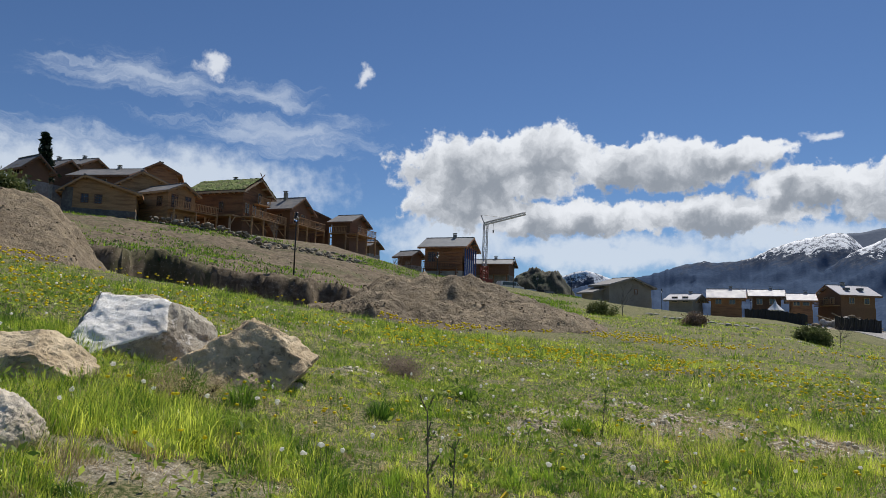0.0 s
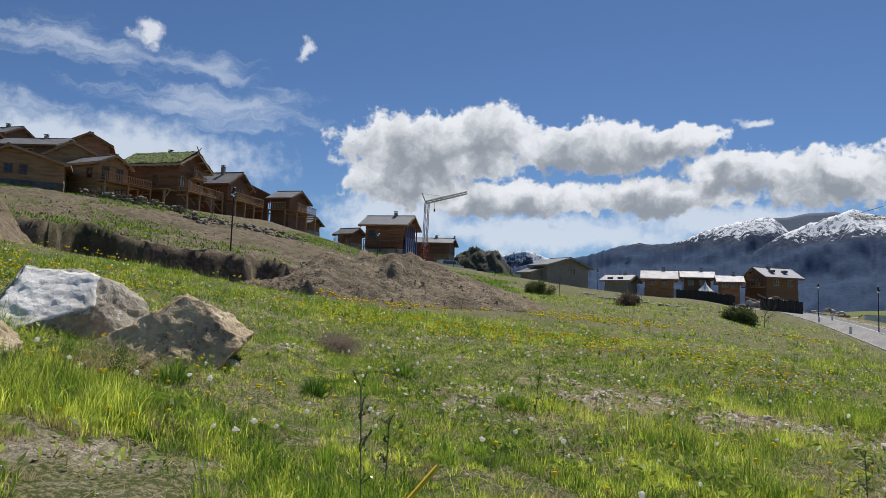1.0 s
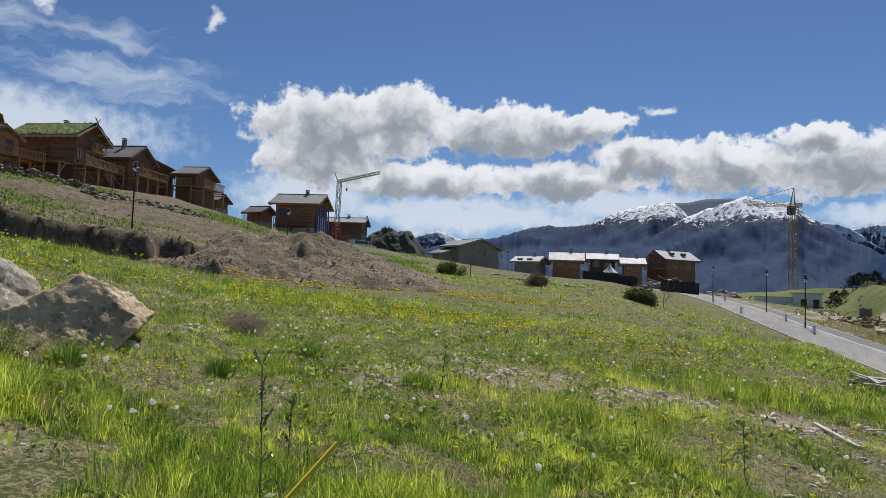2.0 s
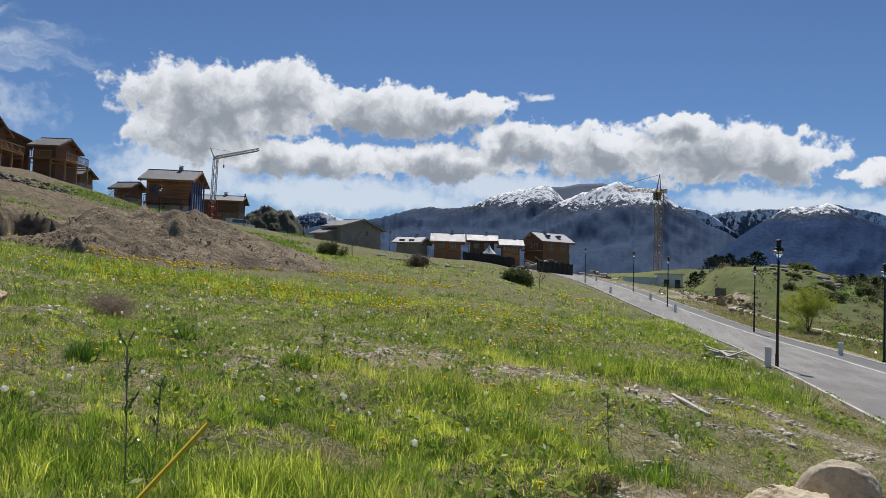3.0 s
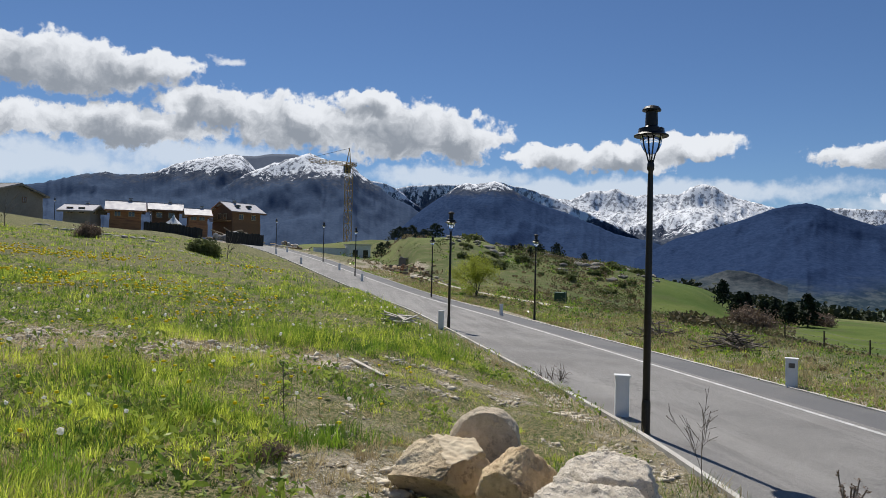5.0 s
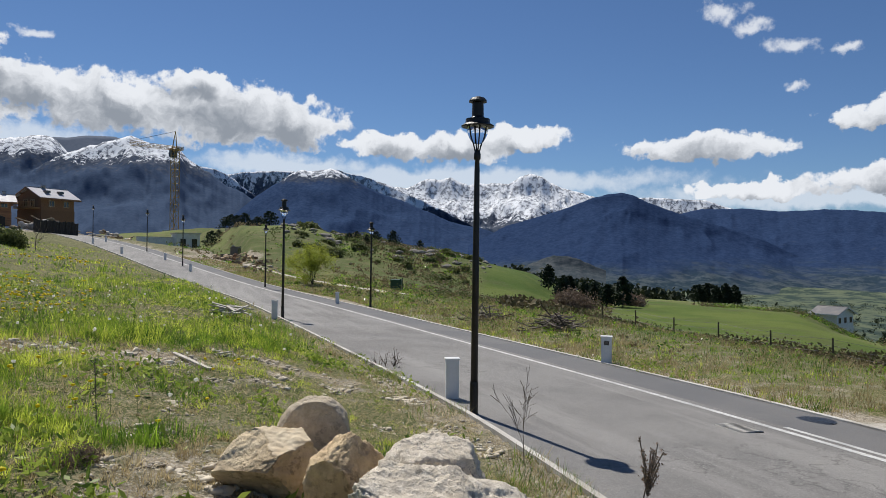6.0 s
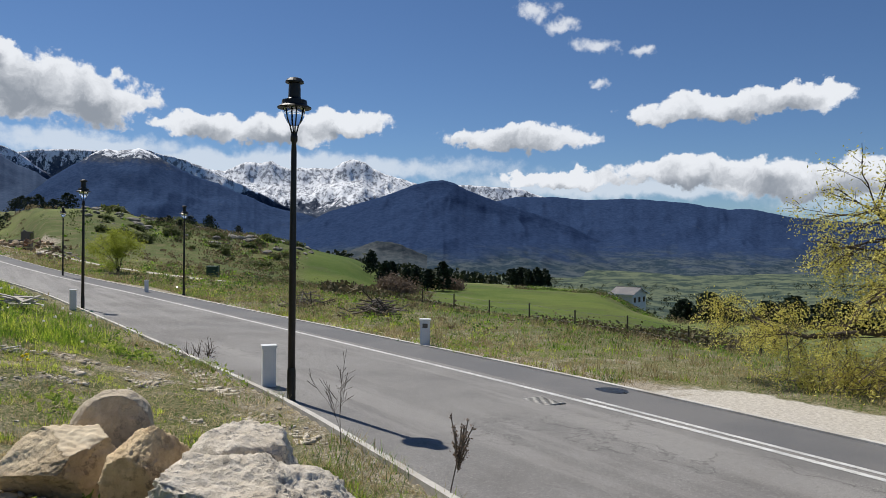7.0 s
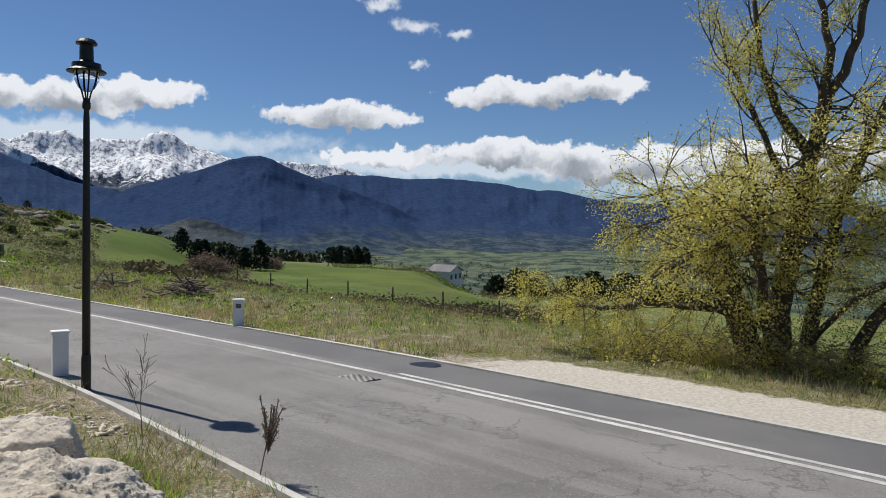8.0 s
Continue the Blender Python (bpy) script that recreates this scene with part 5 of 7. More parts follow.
    gable_volume(c, 8.0, 5, 2.6, 0.9, 0.5, WOOD_DARK, METAL_GREY)
    balcony(c, "-y", 8, 5, -3.8, 4.0, 0.6, 1.2, WOOD_DARK)
    chimney(c, 1.0, 0.0, 3.4, 0.7)
    # roofs up the slope
    for az, d, z, r, L, W, H, label in ((-23.1, 125, 20.9, 100, 9, 7, 3.0, "dark slate-roofed chalet up the slope"), (-19.9, 132, 23.5, 165, 7.0, 5.6, 3.0, "dark red timber chalet behind the others"), (-25.3, 142, 25.2, 112, 7, 6, 3.0, "timber chalet high on the slope"), (-26.9, 132, 22.3, 112, 6, 5, 3.2, "chalet high on the slope beside a spruce"), (-28.4, 112, 19.6, 125, 4, 3.4, 2.2, "small timber hut with pale windows behind a fence")):
        c = house_at(az, d, z, r, label)
        gable_volume(c, L, W, H, 1.5, 0.4, WOOD_RED if r == 165 else WOOD_DARK, SLATE, planks=False, deep=-4)
        window(c, "-y", L, W, 0.5, 1.2, 1.4, 1.1, WOOD_PALE)
        if d > 112:
            chimney(c, 1.0, 0.0, H + 1.5, 0.6)
    # houses by the road's bend
    c = house_at(15.1, 146, 9.2, 150, "wide grey plastered house with a low gable roof")
    gable_volume(c, 4, 11.0, 2.3, 1.5, 0.3, RENDERED, SLATE, planks=False, stone=RENDERED, over=0.8)
    window(c, "+x", 4, 11, 1.4, 0.9, 0.7, 0.8, WOOD_DARK)
    c = house_at(13.2, 143, 8.7, 150, "low lean-to beside the grey house")
    gable_volume(c, 3, 5, 1.3, 0.8, 0.3, RENDERED, SLATE, planks=False, stone=RENDERED)
    for az, d, z, r, L, W, H, rise, wall, roof, label in (
        (19.6, 140, 7.3, 130, 4.2, 5.0, 1.5, 0.9, RENDERED, METAL_ROOF, "low garage with a shallow grey roof"),
        (22.35, 142, 7.2, 112, 5.0, 4.6, 2.3, 1.3, WOOD_RED, METAL_ROOF, "orange timber chalet with a bright metal roof"),
        (25.0, 146, 7.4, 112, 4.6, 4.2, 2.6, 1.0, WOOD_DARK, METAL_ROOF, "dark timber chalet with a bright metal roof"),
        (27.2, 143, 7.1, 112, 3.2, 4.6, 2.0, 1.0, WOOD_RED, METAL_ROOF, "small timber chalet with a bright metal roof"),
        (30.0, 146, 7.6, 262, 6.4, 5.8, 2.6, 1.5, WOOD_DARK, METAL_ROOF, "large dark timber chalet with a bright metal roof"),
    ):
        c = house_at(az, d, z, r, label)
        gable_volume(c, L, W, H, rise, 0.3, wall, roof, planks=False, over=0.8, stone=wall)
        for u in (-L / 4, L / 5):
            window(c, "-y" if r < 200 else "+y", L, W, u, 1.0, 0.9, 0.9, WOOD_PALE)
            window(c, "+x", L, W, u * 0.6, 1.0, 0.8, 1.0, WOOD_PALE)
        if r == 262:
            balcony(c, "+x", L, W, -W / 2 + 0.4, W / 2 - 0.4, 0.7, 1.2, WOOD, posts=False)
            for u in (-1.2, 1.4):
                part("skylight", box(u - 0.4, u + 0.4, 1.5, 2.3, 3.32, 3.72), GLASS, c, "dark roof window")
        chimney(c, 0.8, 0.2, H + rise, 0.5)
    c = house_at(85.9, 210, -15.6, 200, "white farmhouse among the fields of the valley")
    gable_volume(c, 6, 9, 3.6, 1.5, 0.3, WHITE, SLATE, planks=False, stone=WHITE, deep=-4)
    for u in (-3, 0, 3):
        window(c, "+x", 6, 9, u, 1.4, 1.0, 1.2, WOOD_DARK)


build_chalets()

# ---- grass ----
def fast_mesh(name, verts, tris, mat, label="", category="", kind=""):
    """A mesh of triangles from arrays."""
    me = bpy.data.meshes.new(name)
    n = len(tris)
    me.vertices.add(len(verts))
    me.vertices.foreach_set("co", np.asarray(verts, np.float32).ravel())
    me.loops.add(3 * n)
    me.loops.foreach_set("vertex_index", np.asarray(tris, np.int32).ravel())
    me.polygons.add(n)
    me.polygons.foreach_set("loop_start", np.arange(0, 3 * n, 3, dtype=np.int32))
    me.update(calc_edges=True)
    me.materials.append(mat)
    return tagged(new(name, me), label, category, kind=kind)


def spears(x, y, z, tall, wide, rng, lean=0.5):
    """Straight blades for the distance, one triangle each."""
    n = len(x)
    a, turn = rng.uniform(0, 2 * np.pi, n), rng.uniform(0, 2 * np.pi, n)
    bend = lean * rng.uniform(0.1, 1.0, n) * tall
    side = np.stack([np.cos(a), np.sin(a), np.zeros(n)], 1) * (wide / 2)[:, None]
    root = np.stack([x, y, z - 0.02], 1)
    tip = root + np.stack([np.cos(turn) * bend, np.sin(turn) * bend, tall], 1)
    k = (np.arange(n) * 3)[:, None]
    return np.stack([root - side, root + side, tip], 1).reshape(-1, 3), k + [0, 1, 2]


def scatter(rng, n, az0, az1, d0, d1):
    az = np.radians(rng.uniform(az0, az1, n))
    d = np.sqrt(rng.uniform(d0 * d0, d1 * d1, n))
    return d * np.sin(az), d * np.cos(az)


def off_road(x, y, margin=0.15):
    side, run, _ = by_road(x, y)
    return (side > HALF + margin) | (side < -near_half(run) - margin)


GREEN = leafy("grass_green", (0.13, 0.23, 0.022), (0.78, 0.84, 0.13), 0.62, 0.32, 2.6, 0.7, 0.6)
DEEP = leafy("grass_deep", (0.045, 0.12, 0.015), (0.32, 0.48, 0.05), 0.55, 0.32, 1.6, 0.65, 0.6)
DRY = leafy("weathered_grass", (0.24, 0.19, 0.09), (0.58, 0.48, 0.26), 0.4, 0.7, 1.2, 0.5)
STRAW = leafy("grass_dry", (0.34, 0.26, 0.13), (0.78, 0.66, 0.40), 0.4, 0.6, 1.5, 0.5)


def tuft_blades(cx, cy, per, spread, tall, wide, rng, bent=True):
    """Tufts: blades that stand close at the root and lean outwards, the outer ones shorter."""
    n = cx.size * per
    a, k = rng.uniform(0, 2 * np.pi, n), np.sqrt(rng.uniform(0, 1, n))
    r = np.repeat(spread, per) * k
    x, y = np.repeat(cx, per) + r * np.cos(a), np.repeat(cy, per) + r * np.sin(a)
    h = np.repeat(tall, per) * (1.1 - 0.55 * k) * rng.uniform(0.55, 1.15, n)
    w = wide * rng.uniform(0.6, 1.3, n)
    a = a + rng.normal(0, 0.9, n)
    out = np.stack([np.cos(a), np.sin(a), 0 * a], 1) * (h * (0.15 + 0.85 * k) * rng.uniform(0.4, 1.3, n))[:, None]
    turn = rng.uniform(0, 2 * np.pi, n)
    side = np.stack([np.cos(turn), np.sin(turn), 0 * turn], 1) * (w / 2)[:, None]
    root = np.stack([x, y, height(x, y) - 0.015], 1)
    up = np.stack([0 * h, 0 * h, h], 1)
    if not bent:
        i = (np.arange(n) * 3)[:, None]
        return np.stack([root - side, root + side, root + out * 0.8 + up], 1).reshape(-1, 3), i + [0, 1, 2]
    mid = root + out * 0.3 + up * 0.62
    tip = root + out + up * rng.uniform(0.78, 1.0, n)[:, None]
    i = (np.arange(n) * 5)[:, None]
    return np.stack([root - side, root + side, mid - side * 0.75, mid + side * 0.75, tip], 1).reshape(-1, 3), np.concatenate([i + [0, 1, 3], i + [0, 3, 2], i + [2, 3, 4]])


def grow_grass():
    rng = np.random.default_rng(4)
    # tufts, blades a tuft, bearings, distances, height, width, bent blades or straight ones
    zones = ((3600, 14, -180, 180, 0.4, 3.5, 0.12, 0.010, False), (5200, 8, 80, 322, 3.5, 13.0, 0.13, 0.012, False), (6600, 34, -38, 80, 3.5, 7.2, 0.20, 0.0066, True), (15000, 20, -38, 76, 7.2, 13.5, 0.17, 0.0095, False),
             (22000, 12, -38, 70, 13.5, 28.0, 0.16, 0.0160, False), (24000, 6, -38, 60, 28.0, 78.0, 0.16, 0.046, False))
    for name, mat, share, tall_by, seed, label in (("grass", GREEN, 0.56, 1.0, 61, "bright green spring grass of the meadow"), ("deep_grass", DEEP, 0.30, 1.25, 67, "darker taller tufts of meadow grass"), ("dry_grass", STRAW, 0.24, 0.8, 71, "dry straw-coloured grass among the green")):
        vs, ts, base = [], [], 0
        for n, per, a0, a1, d0, d1, tall, wide, bent in zones:
            x, y = scatter(rng, int(n * share * 1.3), a0, a1, d0, d1)
            d, az = np.hypot(x, y), np.degrees(np.arctan2(x, y))
            clump, broad, bare = fbm(x * 0.9, y * 0.9, 3, seed), fbm(x * 0.22, y * 0.22, 3, seed + 5), bare_at(x, y)
            want = 0.80 + 1.3 * clump + 0.5 * broad - 0.12 * ease(d, 10, 18)
            if mat is STRAW:
                want = 0.55 - 0.6 * clump + 0.9 * bare * (bare < 0.7) - 0.60 * ease(d, 8, 15)
            if mat is DEEP:
                want = 0.42 + 1.7 * clump + 0.9 * broad + 0.5 * ease(d, 9, 18)
            want = want - (1.75 if mat is not STRAW else 0.55) * ease(bare + 0.35 * fbm(x * 1.6, y * 1.6, 3, 77), 0.2, 0.62)
            # the uphill side is lush, the side towards the road dry
            lush = 1 - ease(x + 0.8 * fbm(x * 0.3, y * 0.3, 3, 36), -0.5, 4.5)
            want = want + (0.62 * lush - 0.22 if mat is DEEP else 0.26 - 0.50 * lush if mat is STRAW else 0.0)
            if mat is DEEP:
                want = want + 1.3 * ease(d, 9, 15) * np.maximum(fbm(x * 0.45, y * 0.45, 3, 39), 0)
            beside = (1 - ease(-by_road(x, y)[0] - HALF, 0.6, 3.4)) * (0.7 + 0.9 * fbm(x * 0.7, y * 0.7, 3, 33))
            want = want + beside * (0.75 if mat is STRAW else -0.60 if mat is DEEP else -0.85)
            keep = (rng.uniform(0, 1, x.size) < want) & off_road(x, y, 0.1)
            keep &= ~((d > 26.5) & (az < 10.5) & (az > -34))
            x, y, c = x[keep], y[keep], clump[keep]
            h = tall * tall_by * (0.38 + 1.25 * rng.uniform(0, 1, x.size) ** 2.2) * (1 + 0.7 * c)
            by, along, _ = by_road(x, y)
            h = h * (1 - 0.5 * (1 - ease(-by - HALF, 1.4, 3.2)) * (1 - ease(along, 10, 15)))
            h = h * (0.6 + 0.75 * ease(fbm(x * 0.3, y * 0.3, 3, 81), -0.35, 0.45))
            v, t = tuft_blades(x, y, per, h * rng.uniform(0.3, 0.7, x.size) + 2 * wide, h, wide, rng, bent)
            vs.append(v), ts.append(t + base)
            base += len(v)
        if mat is not STRAW:
            # short sward between the tufts
            x, y = scatter(rng, 70000, -38, 78, 3.4, 17)
            keep = (rng.uniform(0, 1, x.size) < 0.85 - 1.5 * bare_at(x, y) + 0.9 * fbm(x * 1.4, y * 1.4, 3, seed + 9)) & off_road(x, y, 0.05)
            x, y = x[keep], y[keep]
            v, t = spears(x, y, height(x, y), rng.uniform(0.02, 0.065, x.size), 0.004 + 0.0007 * np.hypot(x, y), rng, 1.3)
            vs.append(v), ts.append(t + base)
        fast_mesh(name, np.concatenate(vs), np.concatenate(ts), mat, label, "grass", "stuff")


def grow_verge():
    rng = np.random.default_rng(9)
    for name, mat, n, tall, bias, label in (("verge_grass", DEEP, 120000, 0.10, 0.1, "rough green grass of the far verge"), ("dry_verge_grass", DRY, 130000, 0.16, 0.15, "tall pale dry grass along the far verge")):
        s, q = rng.uniform(-14, 75, n), 9.75 + 34 * rng.uniform(0, 1, n) ** 1.4
        q = np.where(s > 42, q - 0.27 * (s - 42), q)
        x, y = s * ALONG[0] + q * ACROSS[0], s * ALONG[1] + q * ACROSS[1]
        keep = (rng.uniform(0, 1, n) < bias + 0.9 * fbm(x * 0.4, y * 0.4, 3, 13 + n % 7 + (mat is DRY) * 5) + 0.3) & off_road(x, y) & (gravel_at(x, y) < 0.35)
        x, y = x[keep], y[keep]
        far = np.hypot(x, y)
        v, t = spears(x, y, height(x, y), tall * rng.uniform(0.4, 1.3, x.size), 0.0012 * far * rng.uniform(0.6, 1.2, x.size), rng, 0.7)
        fast_mesh(name, v, t, mat, label, "grass", "stuff")


def verge_tufts():
    """Tufts of dry and green grass between the far kerb and the brambles."""
    rng = np.random.default_rng(29)
    for name, mat, n, tall, seed, label in (("verge_tufts", DEEP, 5200, 0.20, 41, "green tufts along the far verge"), ("dry_verge_tufts", DRY, 5200, 0.30, 47, "dry standing tufts along the far verge"), ("short_verge_tufts", GREEN, 3600, 0.16, 53, "fresh short tufts along the far verge")):
        s, q = rng.uniform(-6, 60, n), 9.85 + 13 * rng.uniform(0, 1, n) ** 1.6
        q = np.where(s > 42, q - 0.27 * (s - 42), q)
        x, y = s * ALONG[0] + q * ACROSS[0], s * ALONG[1] + q * ACROSS[1]
        keep = (rng.uniform(-0.15, 0.6, n) < fbm(x * 0.45, y * 0.45, 3, seed) + 0.12) & off_road(x, y, 0.12) & (gravel_at(x, y) < 0.3)
        x, y = x[keep], y[keep]
        h = tall * (0.35 + 1.1 * rng.uniform(0, 1, x.size) ** 2)
        v, t = tuft_blades(x, y, 16, 0.5 * h + 0.03, h, 0.016, rng, False)
        fast_mesh(name, v, t, mat, label, "grass", "stuff")


def litter():
    """Dead stalks lying flat between the tufts, and low broad-leaved herbs."""
    rng = np.random.default_rng(14)
    x, y = scatter(rng, 190000, -38, 80, 3.6, 20)
    far = ease(np.hypot(x, y), 8, 15)
    keep = (rng.uniform(0, 1, x.size) < (0.25 + 0.9 * bare_at(x, y) + 0.7 * fbm(x * 0.9, y * 0.9, 3, 44)) * (1 - 0.6 * far)) & off_road(x, y)
    x, y = x[keep], y[keep]
    d = np.hypot(x, y)
    v, t = spears(x, y, height(x, y) + 0.03, rng.uniform(0.015, 0.05, x.size), 0.003 + 0.0006 * d, rng, 4.0)
    fast_mesh("fallen_stalks", v, t, STRAW, "pale dead stalks lying in the meadow", "grass", "stuff")


def herbs():
    rng = np.random.default_rng(18)
    x, y = scatter(rng, 9000, -38, 78, 3.6, 20)
    keep = (rng.uniform(0, 1, x.size) < 0.25 + 1.6 * fbm(x * 0.7, y * 0.7, 3, 52)) & off_road(x, y, 0.05)
    x, y = x[keep], y[keep]
    spots = [(p, None) for p in np.stack([x, y, height(x, y) + 0.05], 1)]
    v, t = leaves(spots, 9, 0.034, 0.06, 19, 0.0, 2.6)
    fast_mesh("meadow_herbs", v, t, leafy("herb_leaf", (0.10, 0.19, 0.03), (0.46, 0.54, 0.10), 0.45, 0.45, 2.0, 0.4), "low broad-leaved herbs among the grass", "herbs", "stuff")


grow_grass()
grow_verge()
verge_tufts()
litter()


def ball_cloud(x, y, z, r, seed, squash=1.0, sub=1, jag=0.22):
    """Many little rough balls in one mesh."""
    bm = bmesh.new()
    bmesh.ops.create_icosphere(bm, subdivisions=sub, radius=1.0)
    v0 = np.array([v.co[:] for v in bm.verts])
    f0 = np.array([[v.index for v in f.verts] for f in bm.faces])
    bm.free()
    rng = np.random.default_rng(seed)
    n = len(x)
    bump = 1 + jag * rng.uniform(-1, 1, (n, len(v0), 1))
    scale = np.stack([r * rng.uniform(0.7, 1.3, n), r * rng.uniform(0.7, 1.3, n), r * squash * rng.uniform(0.7, 1.3, n)], 1)
    verts = v0[None] * bump * scale[:, None, :] + np.stack([x, y, z], 1)[:, None, :]
    tris = f0[None] + (np.arange(n) * len(v0))[:, None, None]
    return verts.reshape(-1, 3), tris.reshape(-1, 3)


def stems(x, y, z, tall, r):
    n = len(x)
    o = np.array([[1, 0], [-0.5, 0.87], [-0.5, -0.87]]) * r
    low = np.stack([np.repeat(x[:, None], 3, 1) + o[:, 0], np.repeat(y[:, None], 3, 1) + o[:, 1], np.repeat(z[:, None], 3, 1) - 0.02], 2)
    top = low + np.array([0, 0, 1.0]) * (tall[:, None, None] + 0.02)
    verts = np.concatenate([low, top], 1).reshape(-1, 3)
    k = (np.arange(n) * 6)[:, None]
    tris = np.concatenate([k + t for t in ([0, 1, 4], [0, 4, 3], [1, 2, 5], [1, 5, 4], [2, 0, 3], [2, 3, 5])])
    return verts, tris


def flowers():
    rng = np.random.default_rng(15)
    petal = leafy("dandelion_yellow", (0.80, 0.64, 0.01), (0.90, 0.76, 0.02), 0.3, 0.6)
    fluff = leafy("dandelion_white", (0.95, 0.93, 0.87), (0.98, 0.97, 0.92), 0.7, 0.9)
    stem = leafy("flower_stem", (0.10, 0.16, 0.04), (0.16, 0.2, 0.06), 0.3)
    # yellow ones: a few near, drifts of them further up the meadow
    x1, y1 = scatter(rng, 130, -34, 45, 5.2, 11)
    x2, y2 = scatter(rng, 5200, -30, 34, 11, 32)
    drift = ease(fbm(x2 * 0.22 + 3, y2 * 0.22, 3, 91), 0.08, 0.45) + 0.8 * blot(x2, y2, 3.0, 18.5, 7.5, 2.3, -12) + 0.5 * blot(x2, y2, -6, 17, 3, 2)
    keep = rng.uniform(0, 1, x2.size) < drift * 0.9
    x, y = np.r_[x1, x2[keep]], np.r_[y1, y2[keep]]
    ok = (bare_at(x, y) < 0.5) & off_road(x, y)
    x, y = x[ok], y[ok]
    z, d = height(x, y), np.hypot(x, y)
    tall = rng.uniform(0.13, 0.23, x.size) + 0.004 * np.clip(d - 8, 0, 20)
    v, t = ball_cloud(x, y, z + tall, 0.024 + 0.0012 * np.clip(d - 8, 0, 20), 3, 0.6)
    fast_mesh("dandelion_flowers", v, t, petal, "yellow dandelion flowers scattered in the grass", "flower", "stuff")
    v, t = stems(x[d < 12], y[d < 12], z[d < 12], tall[d < 12], 0.0022)
    fast_mesh("dandelion_stems", v, t, stem, "thin dandelion stems", "flower", "stuff")
    x1, y1 = scatter(rng, 900, -34, 50, 5.0, 11)
    few = rng.uniform(0, 1, x1.size) < 0.035 + 0.35 * ease(fbm(x1 * 0.55, y1 * 0.55, 3, 96), 0.05, 0.5) + 0.14 * blot(x1, y1, 1.0, 6.8, 2.2, 1.2)
    x2, y2 = scatter(rng, 260, -30, 48, 10, 24)
    x, y = np.r_[x1[few], x2], np.r_[y1[few], y2]
    ok = (bare_at(x, y) < 0.55) & off_road(x, y)
    x, y = x[ok], y[ok]
    z, tall = height(x, y), rng.uniform(0.14, 0.30, x.size)
    v, t = ball_cloud(x, y, z + tall, rng.uniform(0.015, 0.025, x.size), 5, 0.95, 2, 0.35)
    fast_mesh("dandelion_clocks", v, t, fluff, "white dandelion seed heads above the grass", "flower", "stuff")
    v, t = stems(x, y, z, tall, 0.002)
    fast_mesh("seed_head_stems", v, t, stem, "thin stems of the seed heads", "flower", "stuff")


flowers()


def pebbles():
    rng = np.random.default_rng(23)
    stone = leafy("loose_stone", (0.30, 0.255, 0.20), (0.74, 0.68, 0.57), 0.0, 0.95)
    x, y = scatter(rng, 26000, -36, 80, 3.8, 20)
    keep = rng.uniform(0, 1, x.size) < 0.9 * ease(bare_at(x, y) + 0.2 * fbm(x, y, 3, 6), 0.3, 0.75) * (1 - 0.6 * ease(np.hypot(x, y), 12, 18))
    keep &= off_road(x, y, 0.05)
    x, y = x[keep], y[keep]
    r = 0.004 + 0.03 * rng.uniform(0, 1, x.size) ** 9 + 0.0008 * np.hypot(x, y)
    v, t = ball_cloud(x, y, height(x, y) + 0.2 * r, r, 8, 0.45, 1, 0.55)
    fast_mesh("loose_stones", v, t, stone, "pale loose stones on the bare earth", "stones", "stuff")
    # pale fragments and lumps along the worn strip
    x, y = scatter(rng, 60000, -6, 66, 4.5, 14)
    keep = (bare_at(x, y) + 0.9 * fbm(x * 1.7, y * 1.7, 4, 7) > 0.62) & off_road(x, y, 0.3)
    x, y = x[keep][:6500], y[keep][:6500]
    r = 0.008 + 0.015 * rng.uniform(0, 1, x.size) + 0.045 * rng.uniform(0, 1, x.size) ** 9
    v, t = ball_cloud(x, y, height(x, y) + 0.1 * r, r, 18, 0.5, 1, 0.8)
    fast_mesh("stone_fragments", v, t, leafy("pale_fragment", (0.40, 0.34, 0.255), (0.76, 0.69, 0.56), 0.0, 0.95), "pale stone fragments along the worn strip", "stones", "stuff")
    # clods on the heaps
    clod = leafy("earth_clod", (0.20, 0.15, 0.095), (0.42, 0.34, 0.235), 0.0, 0.95)
    x, y, z, r = (np.concatenate(c) for c in zip(*CLODS))
    v, t = ball_cloud(x, y, z, r, 11, 0.8)
    fast_mesh("earth_clods", v, t, clod, "lumps of earth and stone on the dug mounds", "earth", "stuff")
    x, y = scatter(rng, 5000, -30, 6, 27, 80)
    keep = rng.uniform(0, 1, x.size) < bare_at(x, y)
    x, y = x[keep], y[keep]
    r = 0.025 + 0.13 * rng.uniform(0, 1, x.size) ** 7
    v, t = ball_cloud(x, y, height(x, y) + 0.3 * r, r, 12, 0.8)
    fast_mesh("slope_stones", v, t, clod, "stones lying on the dug slope", "stones", "stuff")
    x, y = scatter(rng, 150000, -34, 12, 46, 106)
    h = rng.uniform(0.05, 0.3, x.size)
    keep = rng.uniform(-0.12, 0.5, x.size) < fbm(x * 0.15, y * 0.15, 4, 27)
    v, t = spears(x[keep], y[keep], height(x[keep], y[keep]), h[keep], 0.5 * h[keep], rng, 0.8)
    fast_mesh("scrub_tufts", v, t, DEEP, "scattered tufts on the slope below the chalets", "grass", "stuff")


pebbles()


